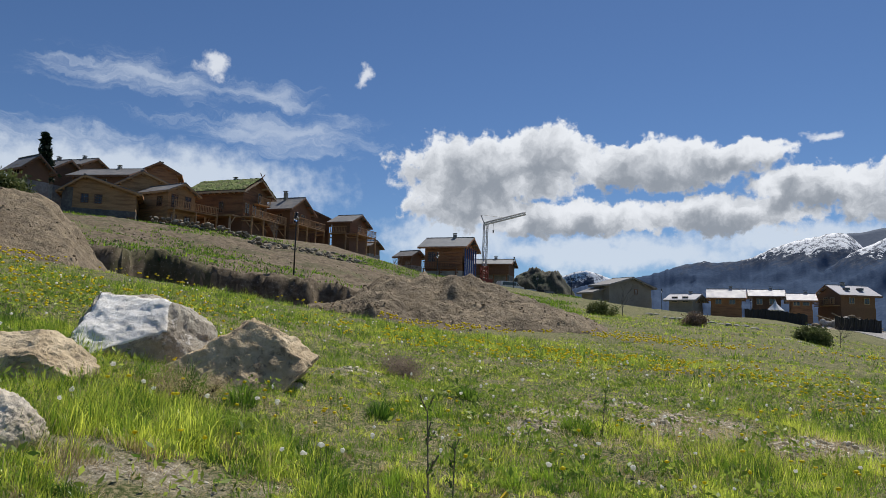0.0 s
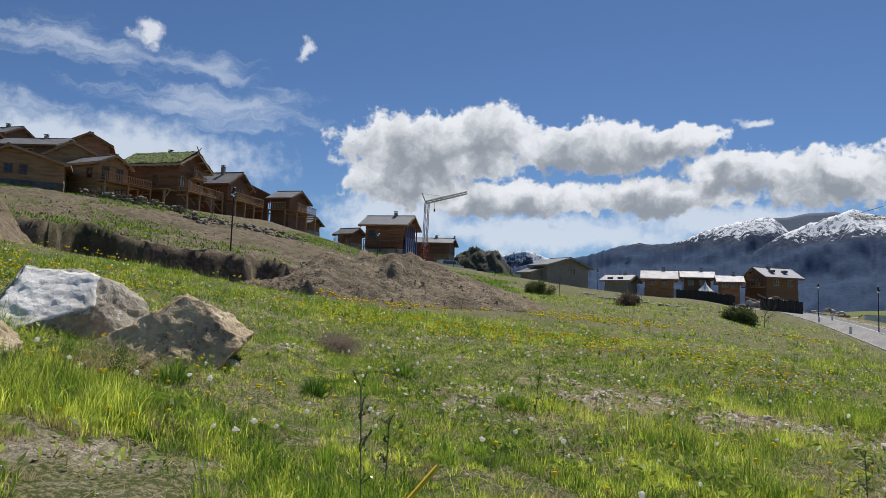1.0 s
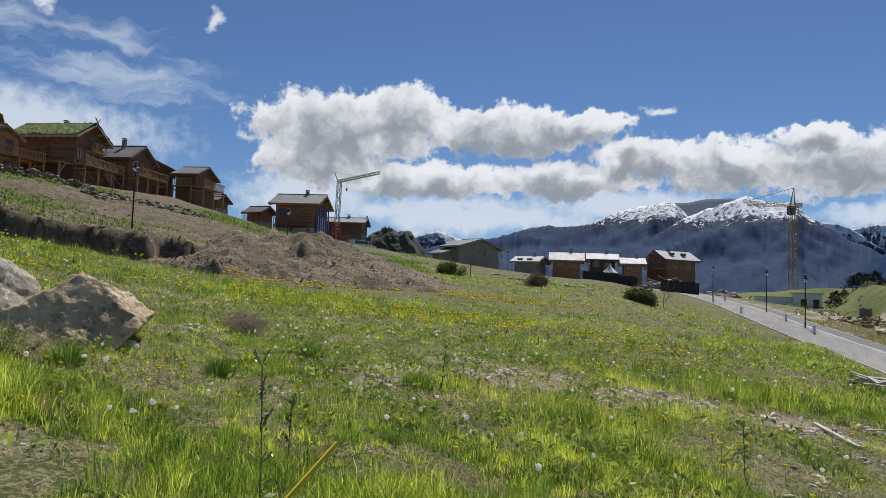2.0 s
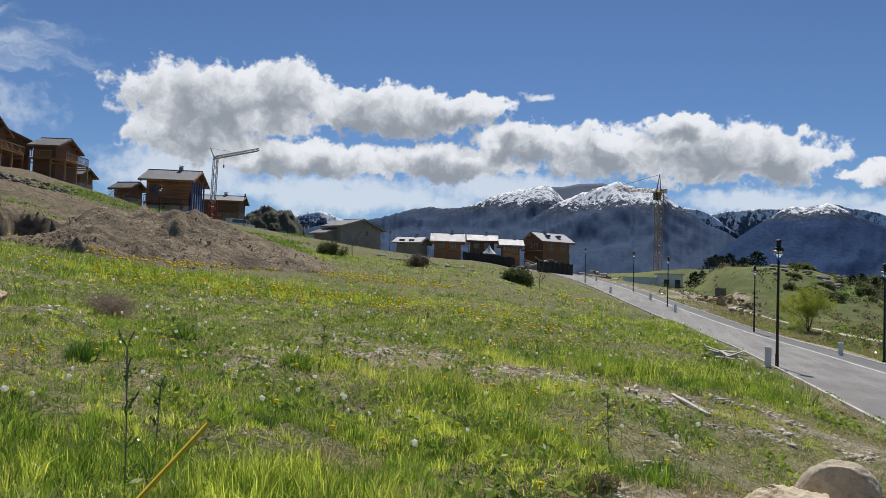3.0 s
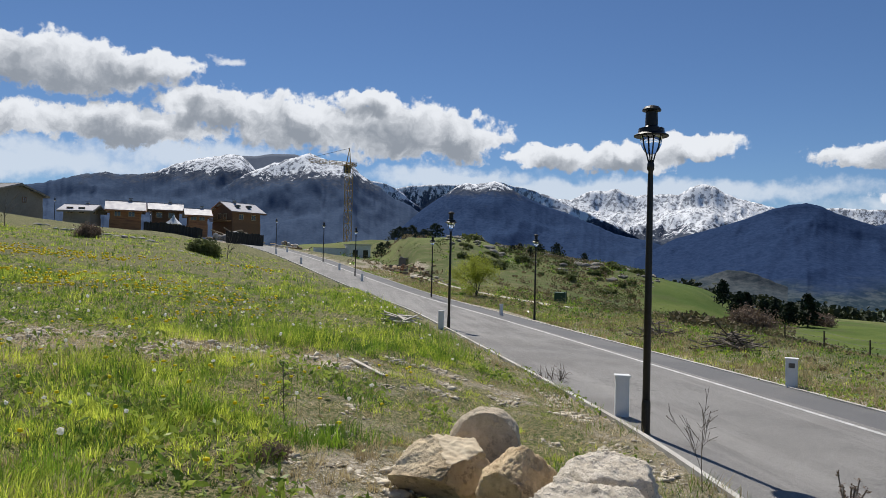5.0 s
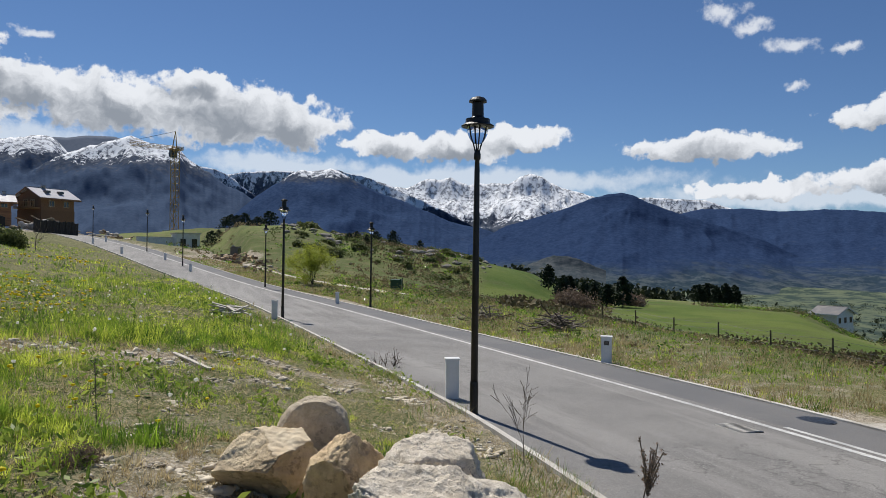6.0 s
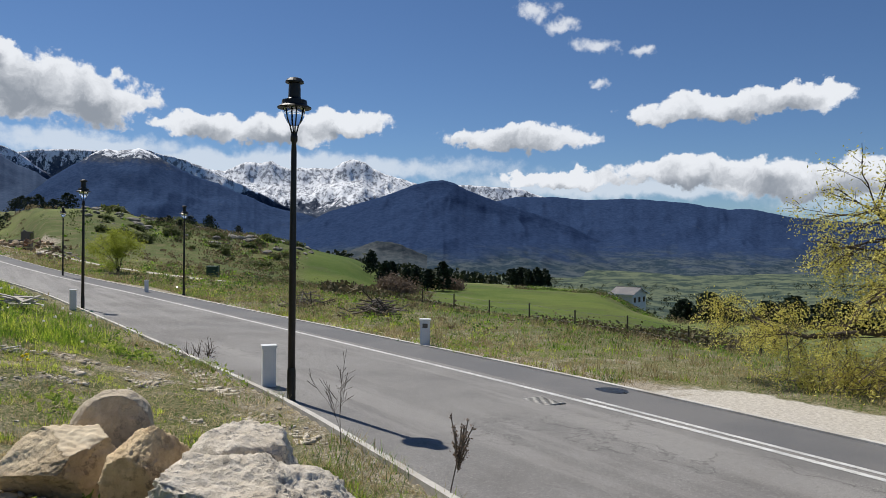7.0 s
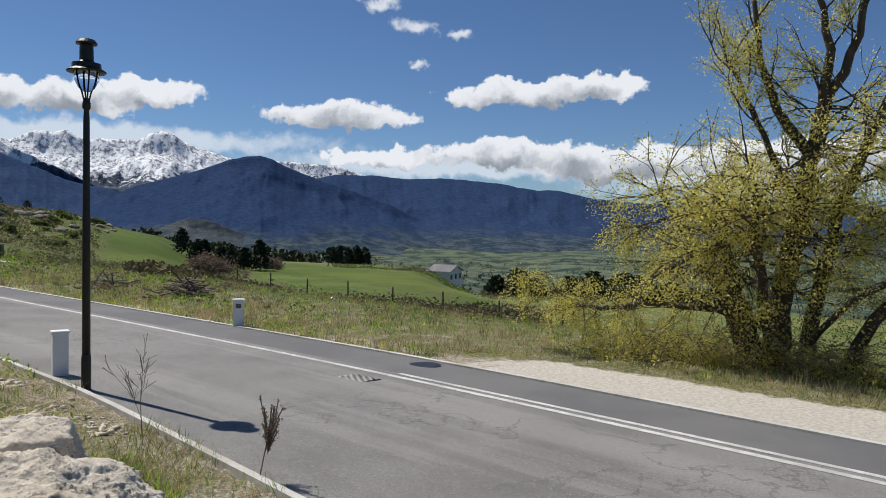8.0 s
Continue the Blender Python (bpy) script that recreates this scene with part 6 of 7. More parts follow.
# ---- trees and bushes ----
def limb(rng, start, way, length, r, depth, segs, tips, spread=0.6, droop=0.0, wander=0.18, kids=(2, 4), thin=0.62, min_r=0.006, lift=0.0):
    """One limb and, from it, its branches: tubes go to segs, twig points to tips."""
    n = 5
    pts, p, w = [start.copy()], start.copy(), way.normalized()
    for _ in range(n):
        w = (w + Vector((rng.gauss(0, wander), rng.gauss(0, wander), rng.gauss(0, wander) - droop + lift))).normalized()
        p = p + w * (length / n)
        pts.append(p.copy())
    end = max(min_r, r * thin)
    segs.append((pts, r, end))
    if depth == 0:
        for q in pts[1:]:
            tips.append((q, w))
        return
    for _ in range(rng.randint(*kids)):
        k = rng.randint(2, n)
        side = Vector((rng.gauss(0, 1), rng.gauss(0, 1), rng.gauss(0, 0.6))).normalized()
        limb(rng, pts[k], (w + side * spread * rng.uniform(0.6, 1.3)).normalized(), length * rng.uniform(0.5, 0.78), end * rng.uniform(0.6, 0.9), depth - 1, segs, tips, spread, droop, wander, kids, thin, min_r, lift)
    limb(rng, pts[-1], w, length * 0.7, end, depth - 1, segs, tips, spread, droop, wander, kids, thin, min_r, lift)


def tubes(segs):
    """All limbs as tubes in one vertex list."""
    verts, tris, base = [], [], 0
    for pts, r0, r1 in segs:
        sides = 6 if r0 > 0.03 else 3
        if r0 < 0.013 and len(pts) == 6:
            pts = [pts[0], pts[2], pts[5]]
        ang = np.arange(sides) * 2 * np.pi / sides
        for k, p in enumerate(pts):
            w = (pts[min(k + 1, len(pts) - 1)] - pts[max(k - 1, 0)]).normalized()
            s = w.cross(Vector((0.3, 0.2, 0.93))).normalized()
            u = s.cross(w)
            r = r0 + (r1 - r0) * k / (len(pts) - 1)
            verts.append(np.array(p)[None] + r * (np.cos(ang)[:, None] * np.array(s) + np.sin(ang)[:, None] * np.array(u)))
        for k in range(len(pts) - 1):
            a = base + k * sides
            for j in range(sides):
                b, c = a + j, a + (j + 1) % sides
                tris += [(b, c, c + sides), (b, c + sides, b + sides)]
        base += len(pts) * sides
    return np.concatenate(verts), np.array(tris)


def leaves(tips, per, size, reach, seed, droop=0.0, long=2.2):
    """Diamond leaves round the twig points."""
    rng = np.random.default_rng(seed)
    at_ = np.repeat(np.array([np.array(p) for p, _ in tips]), per, 0)
    n = len(at_)
    at_ = at_ + rng.normal(0, reach, (n, 3)) - np.array([0, 0, 1.0]) * (droop * rng.uniform(0, 1, n))[:, None]
    a = rng.normal(0, 1, (n, 3))
    a /= np.linalg.norm(a, axis=1)[:, None]
    b = np.cross(a, rng.normal(0, 1, (n, 3)))
    b /= np.linalg.norm(b, axis=1)[:, None]
    s = (size * rng.uniform(0.6, 1.3, n))[:, None]
    verts = np.stack([at_ - a * s * long / 2, at_ + b * s / 2, at_ + a * s * long / 2, at_ - b * s / 2], 1).reshape(-1, 3)
    k = (np.arange(n) * 4)[:, None]
    return verts, np.concatenate([k + [0, 1, 2], k + [0, 2, 3]])


herbs()


def plant(name, place, label, category, segs, leaf, bark, leaf_mat, group=""):
    t = thing(name, place, label, category, group)
    if segs:
        v, f = tubes(segs)
        fast_mesh("trunk", v, f, bark).parent = t
    if leaf is not None:
        fast_mesh("crown", *leaf, leaf_mat).parent = t
    return t


BARK = material("bark", (0.045, 0.035, 0.025), (0.10, 0.08, 0.06), 9, 0.95, 0.8, stretch=(1, 1, 0.3), depth=0.02)
TWIG = material("grey_twig", (0.13, 0.11, 0.09), (0.21, 0.18, 0.15), 9, 0.95, 0.3)
WILLOW = leafy("willow_leaf", (0.50, 0.47, 0.10), (0.84, 0.76, 0.25), 0.62)
SPRING = leafy("spring_leaf", (0.30, 0.36, 0.04), (0.45, 0.48, 0.08), 0.5)
PINE = leafy("conifer_needles", (0.010, 0.022, 0.012), (0.028, 0.045, 0.022), 0.1, 0.7)
SHRUB = leafy("shrub_leaf", (0.075, 0.105, 0.03), (0.18, 0.20, 0.075), 0.35, 0.7)
RUSSET = leafy("bare_russet_twigs", (0.16, 0.115, 0.085), (0.28, 0.21, 0.155), 0.2, 0.8)


def willow():
    """Leaning dark stems, a thin high crown, a bushy belt of spray below it and a long level bough over the gravel."""
    rng = random.Random(5)
    az = radians(110.2)
    base = at(110.2, 15.4)
    right, near = Vector((math.cos(az), -math.sin(az), 0)), Vector((-math.sin(az), -math.cos(az), 0))
    segs, high, belt, airy = [], [], [], []

    def spot(a, up, b=0.0):
        return right * a + near * b + Vector((0, 0, up))

    def bough(points, r0, r1):
        pts = [spot(*q) for q in points]
        fine = []
        for p, q in zip(pts, pts[1:]):
            for k in range(3):
                fine.append(p.lerp(q, k / 3) + Vector((rng.gauss(0, 0.025), rng.gauss(0, 0.025), 0)))
        fine.append(pts[-1])
        segs.append((fine, r0, r1))
        return fine

    stems = [bough([(0, -0.4), (0.1, 1.0), (0.3, 2.3), (0.55, 3.7), (0.72, 4.7)], 0.24, 0.13), bough([(-0.1, -0.4, 0.2), (-0.5, 1.0, 0.3), (-0.85, 2.1, 0.3), (-1.0, 3.0, 0.1)], 0.19, 0.09),
             bough([(0.5, -0.4, -0.2), (0.75, 1.3), (1.0, 2.8, 0.2), (1.5, 4.3, 0.3)], 0.15, 0.08), bough([(-0.3, -0.4, -0.3), (-0.9, 1.2, -0.6), (-1.7, 2.4, -0.9), (-2.2, 3.2, -0.9)], 0.12, 0.05),
             bough([(1.0, -0.4, 0.4), (1.6, 1.0, 0.6), (2.3, 2.2, 0.8), (2.9, 3.4, 0.8)], 0.13, 0.06), bough([(0.2, -0.4, 0.3), (-0.15, 1.2, 0.7), (-0.3, 2.4, 0.9), (-0.35, 3.3, 0.8)], 0.12, 0.06)]
    tops = [bough([(0.55, 3.7), (0.0, 4.7), (-0.35, 5.6), (-0.5, 6.8)], 0.11, 0.04), bough([(0.72, 4.7), (0.8, 5.7), (0.55, 6.8), (0.75, 8.0)], 0.10, 0.03), bough([(0.72, 4.7), (1.15, 5.6), (1.35, 6.6), (2.1, 7.8)], 0.10, 0.03),
            bough([(0.35, 2.9), (-0.25, 4.2, 0.3), (-0.55, 4.9, 0.3), (-0.85, 5.5, 0.3)], 0.07, 0.025), bough([(1.5, 4.3, 0.3), (1.9, 5.4, 0.3), (2.6, 6.3, 0.3)], 0.08, 0.03)]
    for pts in tops:
        for k in range(3, len(pts)):
            for _ in range(1 if k < len(pts) - 1 else 3):
                w = right * rng.uniform(-0.8, 0.8) + near * rng.uniform(-0.8, 0.8) + Vector((0, 0, rng.uniform(0.3, 1.1)))
                limb(rng, pts[k], w, rng.uniform(0.4, 0.8), 0.022, 2, segs, high, 0.5, 0.0, 0.13, (2, 3), 0.62, 0.0035, 0.04)
    # the belt of leafy spray, thickest towards the road
    for pts in stems:
        for k in range(4, len(pts)):
            if pts[k].z < 1.2:
                continue
            for _ in range(4):
                w = right * rng.uniform(-1.2, 0.9) + near * rng.uniform(-0.5, 1.0) + Vector((0, 0, rng.uniform(-0.15, 0.65)))
                limb(rng, pts[k], w, rng.uniform(0.6, 1.1), 0.026, 2, segs, belt, 0.5, 0.03, 0.14, (2, 4), 0.6, 0.0035)
    # the long level bough, its arching prop and the hanging spray at its end
    level = bough([(-0.1, 0.75, 0.4), (-0.9, 1.05, 0.8), (-2.1, 1.1, 1.0), (-2.9, 0.95, 1.1), (-3.4, 1.0, 1.0), (-4.1, 1.3, 0.8)], 0.085, 0.02)
    arch = bough([(-2.5, 0.95, 1.0), (-2.0, 1.6, 0.9), (-1.2, 2.1, 0.6), (-0.7, 2.2, 0.4)], 0.045, 0.05)
    low = bough([(0.6, 0.5, 0.5), (1.2, 1.3, 1.0), (2.0, 1.9, 1.3), (3.0, 2.2, 1.4)], 0.06, 0.03)
    for pts in (level, level, arch, low):
        for k in range(4, len(pts)):
            for _ in range(1 if k < 10 else 2):
                w = right * rng.uniform(-1.0, 0.3) + near * rng.uniform(-0.7, 0.7) + Vector((0, 0, rng.uniform(-0.35, 0.45)))
                limb(rng, pts[k], w, rng.uniform(0.3, 0.6), 0.013, 2, segs, airy, 0.55, 0.04, 0.14, (2, 3), 0.6, 0.003)
    # suckers and hanging twigs round the foot
    for _ in range(170):
        p = spot(rng.uniform(-3.0, 3.6), -0.4, rng.uniform(-0.4, 1.3))
        limb(rng, p, right * rng.uniform(-0.6, 0.5) + near * rng.uniform(-0.3, 0.5) + Vector((0, 0, 1)), rng.uniform(0.35, 0.75), 0.012, 2, segs, belt, 0.65, 0.09, 0.2, (2, 3), 0.6, 0.003)
    v1, t1 = leaves(belt, max(3, int(125000 / len(belt))), 0.026, 0.085, 6, 0.10, 2.2)
    high += airy[::2]
    v2, t2 = leaves(high, max(2, int(40000 / len(high))), 0.020, 0.07, 7, 0.05, 2.2)
    leaf = np.concatenate([v1, v2]), np.concatenate([t1, t2 + len(v1)])
    return plant("willow_tree", base, "old many-stemmed willow in pale yellow-green spring leaf", "tree", segs, leaf, BARK, WILLOW)


willow()


def brush_under_willow():
    """Dry hanging twigs and leaf litter round the willow's foot."""
    rng = random.Random(81)
    segs, tips = [], []
    mid = at(110.2, 14.6)
    right = Vector((math.cos(radians(110.2)), -math.sin(radians(110.2)), 0))
    for _ in range(260):
        q = mid + right * rng.uniform(-2.6, 3.6) + Vector((rng.gauss(0, 0.35), rng.gauss(0, 0.35), 0))
        q.z = hz(q.x, q.y) + rng.uniform(0.0, 0.55)
        limb(rng, q - mid, Vector((rng.uniform(-1, 1), rng.uniform(-1, 1), rng.uniform(-0.6, 0.7))), rng.uniform(0.35, 0.9), 0.007, 1, segs, tips, 0.6, 0.05, 0.15, (1, 2), 0.6, 0.003)
    return plant("brushwood", mid, "tangle of dry twigs and pale leaves under the willow", "brushwood", segs, leaves(tips, 3, 0.02, 0.06, 82), TWIG, leafy("dry_willow_leaf", (0.30, 0.24, 0.07), (0.58, 0.49, 0.17), 0.4, 0.7))


brush_under_willow()


def small_tree(place, label, tall, seed, leaf_mat=None, per=10, size=0.07, bare=False, name="young_tree", stems_n=1, depth=3, lean=0.3, girth=1.0):
    rng = random.Random(seed)
    segs, tips = [], []
    for _ in range(stems_n):
        limb(rng, Vector((0, 0, -0.1)), Vector((rng.uniform(-lean, lean) * (stems_n > 1), rng.uniform(-lean, lean) * (stems_n > 1), 1)), tall * 0.38, girth * (tall * 0.011 + 0.004), depth, segs, tips, 0.6, 0.0, 0.1, (2, 4), 0.62, 0.0025)
    leaf = None if bare else leaves(tips, per, size, tall * 0.05, seed)
    return plant(name, place, label, "tree", segs, leaf, TWIG if bare else BARK, leaf_mat)


small_tree(at(48.5, 55, None), "round little tree in fresh yellow-green leaf beside the path", 3.3, 12, SPRING, 7, 0.045, stems_n=5, lean=0.65)
small_tree(at(15.1, 72), "bare young tree held by a stake on the meadow", 3.6, 14, bare=True, name="sapling")
small_tree(at(29.6, 66), "bare young tree beside the road", 3.0, 16, bare=True, name="sapling")
small_tree(at(-11.5, 96), "bare shrub in front of the log chalet", 3.6, 18, bare=True, name="sapling", stems_n=3)
for az, d, tall, seed in ((-1.8, 118, 3.2, 20), (-1.2, 120, 2.6, 22), (-2.4, 121, 2.8, 23)):
    small_tree(at(az, d), "bare grey tree behind the spoil heap", tall, seed, bare=True, name="bare_tree", stems_n=3)
small_tree(Vector((7.0, 3.0, hz(7.0, 3.0))), "thin leafless sapling on the bank above the kerb", 1.15, 26, bare=True, name="sapling", girth=0.42)
small_tree(at(8.9, 130), "dark bare tree on the rocky rise", 2.4, 27, bare=True, name="bare_tree", stems_n=2)


def seed_shrub():
    """A dry upright weed with seed heads."""
    rng = random.Random(33)
    segs, tips = [], []
    limb(rng, Vector((0, 0, -0.05)), Vector((0.12, 0.0, 1)), 0.46, 0.006, 0, segs, [], wander=0.05)
    top = segs[0][0][-1]
    for _ in range(15):
        limb(rng, top - Vector((0, 0, rng.uniform(0, 0.14))), Vector((rng.uniform(-0.45, 0.45), rng.uniform(-0.45, 0.45), 1)), rng.uniform(0.2, 0.44), 0.003, 0, segs, tips, wander=0.06)
    leaf = leaves(tips, 9, 0.011, 0.012, 3)
    return plant("dry_weed", Vector((6.05, 1.58, hz(6.05, 1.58))), "dry brown weed with seed heads at the kerb", "weed", segs, leaf, TWIG, leafy("seed_heads", (0.15, 0.105, 0.075), (0.26, 0.19, 0.14), 0.2, 0.8))


seed_shrub()


def wild_stalk(place, tall, seed):
    """A thin dark weed stalk with a few short side shoots."""
    rng = random.Random(seed)
    segs, tips = [], []
    limb(rng, Vector((0, 0, -0.05)), Vector((0.04, 0.02, 1)), tall, 0.0045, 0, segs, [], wander=0.035)
    for p in segs[0][0][1:]:
        for _ in range(3):
            limb(rng, p, Vector((rng.uniform(-1, 1), rng.uniform(-1, 1), 0.9)), tall * rng.uniform(0.06, 0.16), 0.0022, 0, segs, tips, wander=0.1)
    return plant("weed_stalk", place, "thin dark weed stalk standing above the grass", "weed", segs, leaves(tips, 2, 0.011, 0.01, seed), TWIG, DEEP, "weed stalks")


for az, d, tall, seed in ((0.9, 4.35, 0.92, 61), (13.6, 9.4, 0.62, 62), (2.6, 5.2, 0.62, 63), (36.0, 7.4, 0.5, 64)):
    wild_stalk(at(az, d), tall, seed)


def grass_tussock(az, d, tall, seed):
    rng = np.random.default_rng(seed)
    p = at(az, d)
    v, t = tuft_blades(np.array([p.x]), np.array([p.y]), 260, np.array([0.55 * tall]), np.array([tall]), 0.009, rng)
    tagged(fast_mesh("grass_tussock", v, t, DEEP), "tall dark green tussock standing out of the meadow", "grass", "tussocks")


for az, d, tall, seed in ((11.8, 9.6, 0.34, 5), (-17.2, 9.3, 0.42, 6), (-19.3, 9.6, 0.38, 7), (-13.4, 8.9, 0.34, 8), (-3.0, 9.2, 0.30, 9), (3.6, 11.2, 0.28, 10)):
    grass_tussock(az, d, tall, seed)


def bush(place, label, wide, tall, seed, mat, per=26, size=0.06, name="bush", group="", stems_n=16):
    """Many short twigs from the ground, leafy to the rim."""
    rng = random.Random(seed)
    segs, tips = [], []
    for _ in range(stems_n):
        a, k = rng.uniform(0, 2 * math.pi), rng.uniform(0, 1)
        p = Vector((0.32 * wide * k * math.cos(a), 0.32 * wide * k * math.sin(a), -0.1))
        limb(rng, p, Vector((0.55 * k * math.cos(a) * wide / tall, 0.55 * k * math.sin(a) * wide / tall, 1)), tall * rng.uniform(0.4, 0.6), 0.012 * tall + 0.003, 1, segs, tips, 0.7, 0.0, 0.2, (2, 3), 0.6, 0.003)
    leaf = leaves(tips, per, size, 0.07 * (wide + tall), seed)
    return plant(name, place, label, "bush", segs, leaf, BARK, mat, group)


first_bush = bush(at(27.8, 62), "rounded green bush at the edge of the meadow", 1.7, 1.2, 71, SHRUB, 30, 0.10)
bush(at(13.5, 66), "small grey-green bush on the meadow", 1.6, 1.3, 72, SHRUB, 20, 0.08)
bush(at(20.2, 54), "small grey-brown bush on the meadow", 1.1, 1.0, 73, RUSSET, 24, 0.06)
bush(at(-1.4, 13.6), "low dry purplish bush in the grass", 1.0, 0.52, 74, leafy("dry_bush", (0.26, 0.20, 0.155), (0.44, 0.35, 0.275), 0.3, 0.8), 34, 0.012, "dry_bush")
bush(at(-18.0, 9.0), "dry brown tuft of twigs beside the boulders", 1.0, 0.42, 75, STRAW, 26, 0.010, "dry_bush")
bush(at(35.6, 5.9), "little dry grey tuft on the stony bank", 0.4, 0.18, 76, RUSSET, 30, 0.01, "dry_bush")
bush(Vector((11.9, 8.2, hz(11.9, 8.2))), "bare twiggy weed leaning over the kerb", 0.8, 0.55, 78, RUSSET, 2, 0.008, "dry_bush")
bush(at(68.3, 98), "wide russet leafless thicket at the edge of the field", 7.5, 1.7, 79, RUSSET, 40, 0.16, "thicket")
bush(at(72.5, 112), "russet leafless thicket beside the field", 4.0, 1.5, 80, RUSSET, 30, 0.14, "thicket")
bush(at(-29.6, 100), "green shrub beside the hut up the slope", 4.5, 3.6, 81, SHRUB, 24, 0.24)


def conifer(place, label, tall, seed, wide=0.3, group="", pointed=1.0):
    rng = np.random.default_rng(seed)
    segs = [([Vector((0, 0, -0.4)), Vector((0, 0, tall * 0.5)), Vector((0, 0, tall * 0.97))], tall * 0.02, tall * 0.004)]
    n = 300
    h = rng.uniform(0.1, 1.0, n) ** 0.85
    a, reach = rng.uniform(0, 2 * np.pi, n), rng.uniform(0.3, 1.0, n) * ((1.02 - h) * pointed + np.sqrt(np.clip(1.02 - h * h, 0, 1)) * (1 - pointed)) * wide * tall
    reach = reach * (1 + 0.3 * np.sin(h * 30 + 2 * a + seed))
    tips = [(Vector((r * math.cos(b), r * math.sin(b), tall * k - 0.15 * r)), None) for r, b, k in zip(reach, a, h)]
    return plant("conifer", place, label, "tree", segs, leaves(tips, 2, 0.07 * tall, 0.02 * tall, seed, 0, 2.0), BARK, PINE, group)


spruce = conifer(at(-27.5, 118, 20.6), "dark spruce among the upper chalets", 7.5, 5, 0.26)


def woods(label, spots, tall, group):
    """Copies of one conifer, each turned and sized its own way."""
    rng = random.Random(len(spots) * 7 + int(tall))
    one = None
    for az, d in spots:
        p = at(az, d)
        if one is None:
            one = conifer(p, label, tall, 11 + len(spots), 0.62 if tall < 3 else 0.4, group, 0.1 if tall < 3 else 0.25)
            continue
        k = rng.uniform(0.45, 1.15)
        c = copy_thing(one, pose(p.x, p.y, p.z, 0, 0, rng.uniform(0, 360)))
        c.scale = (k * rng.uniform(0.9, 1.2), k * rng.uniform(0.9, 1.2), k)


rw = random.Random(44)
woods("dark pine at the edge of the green field", [(66.4 + 4.2 * i / 9 + rw.uniform(-0.4, 0.4), 112 + rw.uniform(-6, 10)) for i in range(12)], 3.7, "pines by the field")
woods("dark pine in the belt behind the field", [(76.9 + 2.9 * i / 29 + rw.uniform(-0.1, 0.1), 175 + rw.uniform(-8, 8)) for i in range(30)], 3.8, "pine belt")
woods("dark pine in the wood below the willow", [(89.2 + 15 * i / 109 + rw.uniform(-0.3, 0.3), 150 + rw.uniform(0, 45)) for i in range(130)], 9.0, "valley wood")
woods("dark evergreen on top of the knoll", [(40.9 + 3.2 * i / 7 + rw.uniform(-0.1, 0.1), 140 + rw.uniform(-6, 4)) for i in range(10)], 2.7, "knoll evergreens")
woods("dark juniper on the rocky knoll", [(50.5 + rw.uniform(0, 6), 118 + rw.uniform(-8, 10)) for i in range(6)], 2.4, "knoll junipers")


def knoll_cover():
    """Shrubs and outcrops on the knoll and the rough slope below it."""
    rng = random.Random(51)
    low = bush(at(52, 104), "low dark shrub on the rocky knoll", 2.4, 1.2, 91, SHRUB, 4, 0.26, group="knoll shrubs", stems_n=5)
    for _ in range(120):
        az, d = rng.uniform(47, 66), rng.uniform(94, 150)
        p = at(az, d)
        if field_at(np.array([p.x]), np.array([p.y]))[0] > 0.2:
            continue
        k = rng.uniform(0.25, 0.85)
        c = copy_thing(low, pose(p.x, p.y, p.z, 0, 0, rng.uniform(0, 360)))
        c.scale = (k * rng.uniform(0.8, 1.4), k * rng.uniform(0.8, 1.4), k * rng.uniform(0.7, 1.1))
    lichen = material("grey_outcrop", (0.17, 0.155, 0.13), (0.33, 0.305, 0.26), 2.0, 0.95, 0.8, 6, mottle=(0.14, 0.13, 0.11), mottle_scale=0.8, depth=0.05)
    meshes = [rock_mesh("outcrop", (2.6, 2.0, 1.2), 60 + i, lichen, detail=3) for i in range(4)]
    for i in range(190):
        az, d = rng.uniform(46, 62), rng.uniform(104, 140) if i > 40 else rng.uniform(118, 130)
        p = at(az, d)
        ob = new("outcrop", meshes[i % 4])
        k = 0.16 + 0.6 * rng.uniform(0, 1) ** 2
        ob.location, ob.rotation_euler, ob.scale = p + Vector((0, 0, 0.15 * k)), (rng.uniform(-0.2, 0.2), rng.uniform(-0.2, 0.2), rng.uniform(0, 6)), (k * 1.2, k, k)
        tagged(ob, "grey lichened granite outcrop on the knoll", "rock", "knoll outcrops")


knoll_cover()


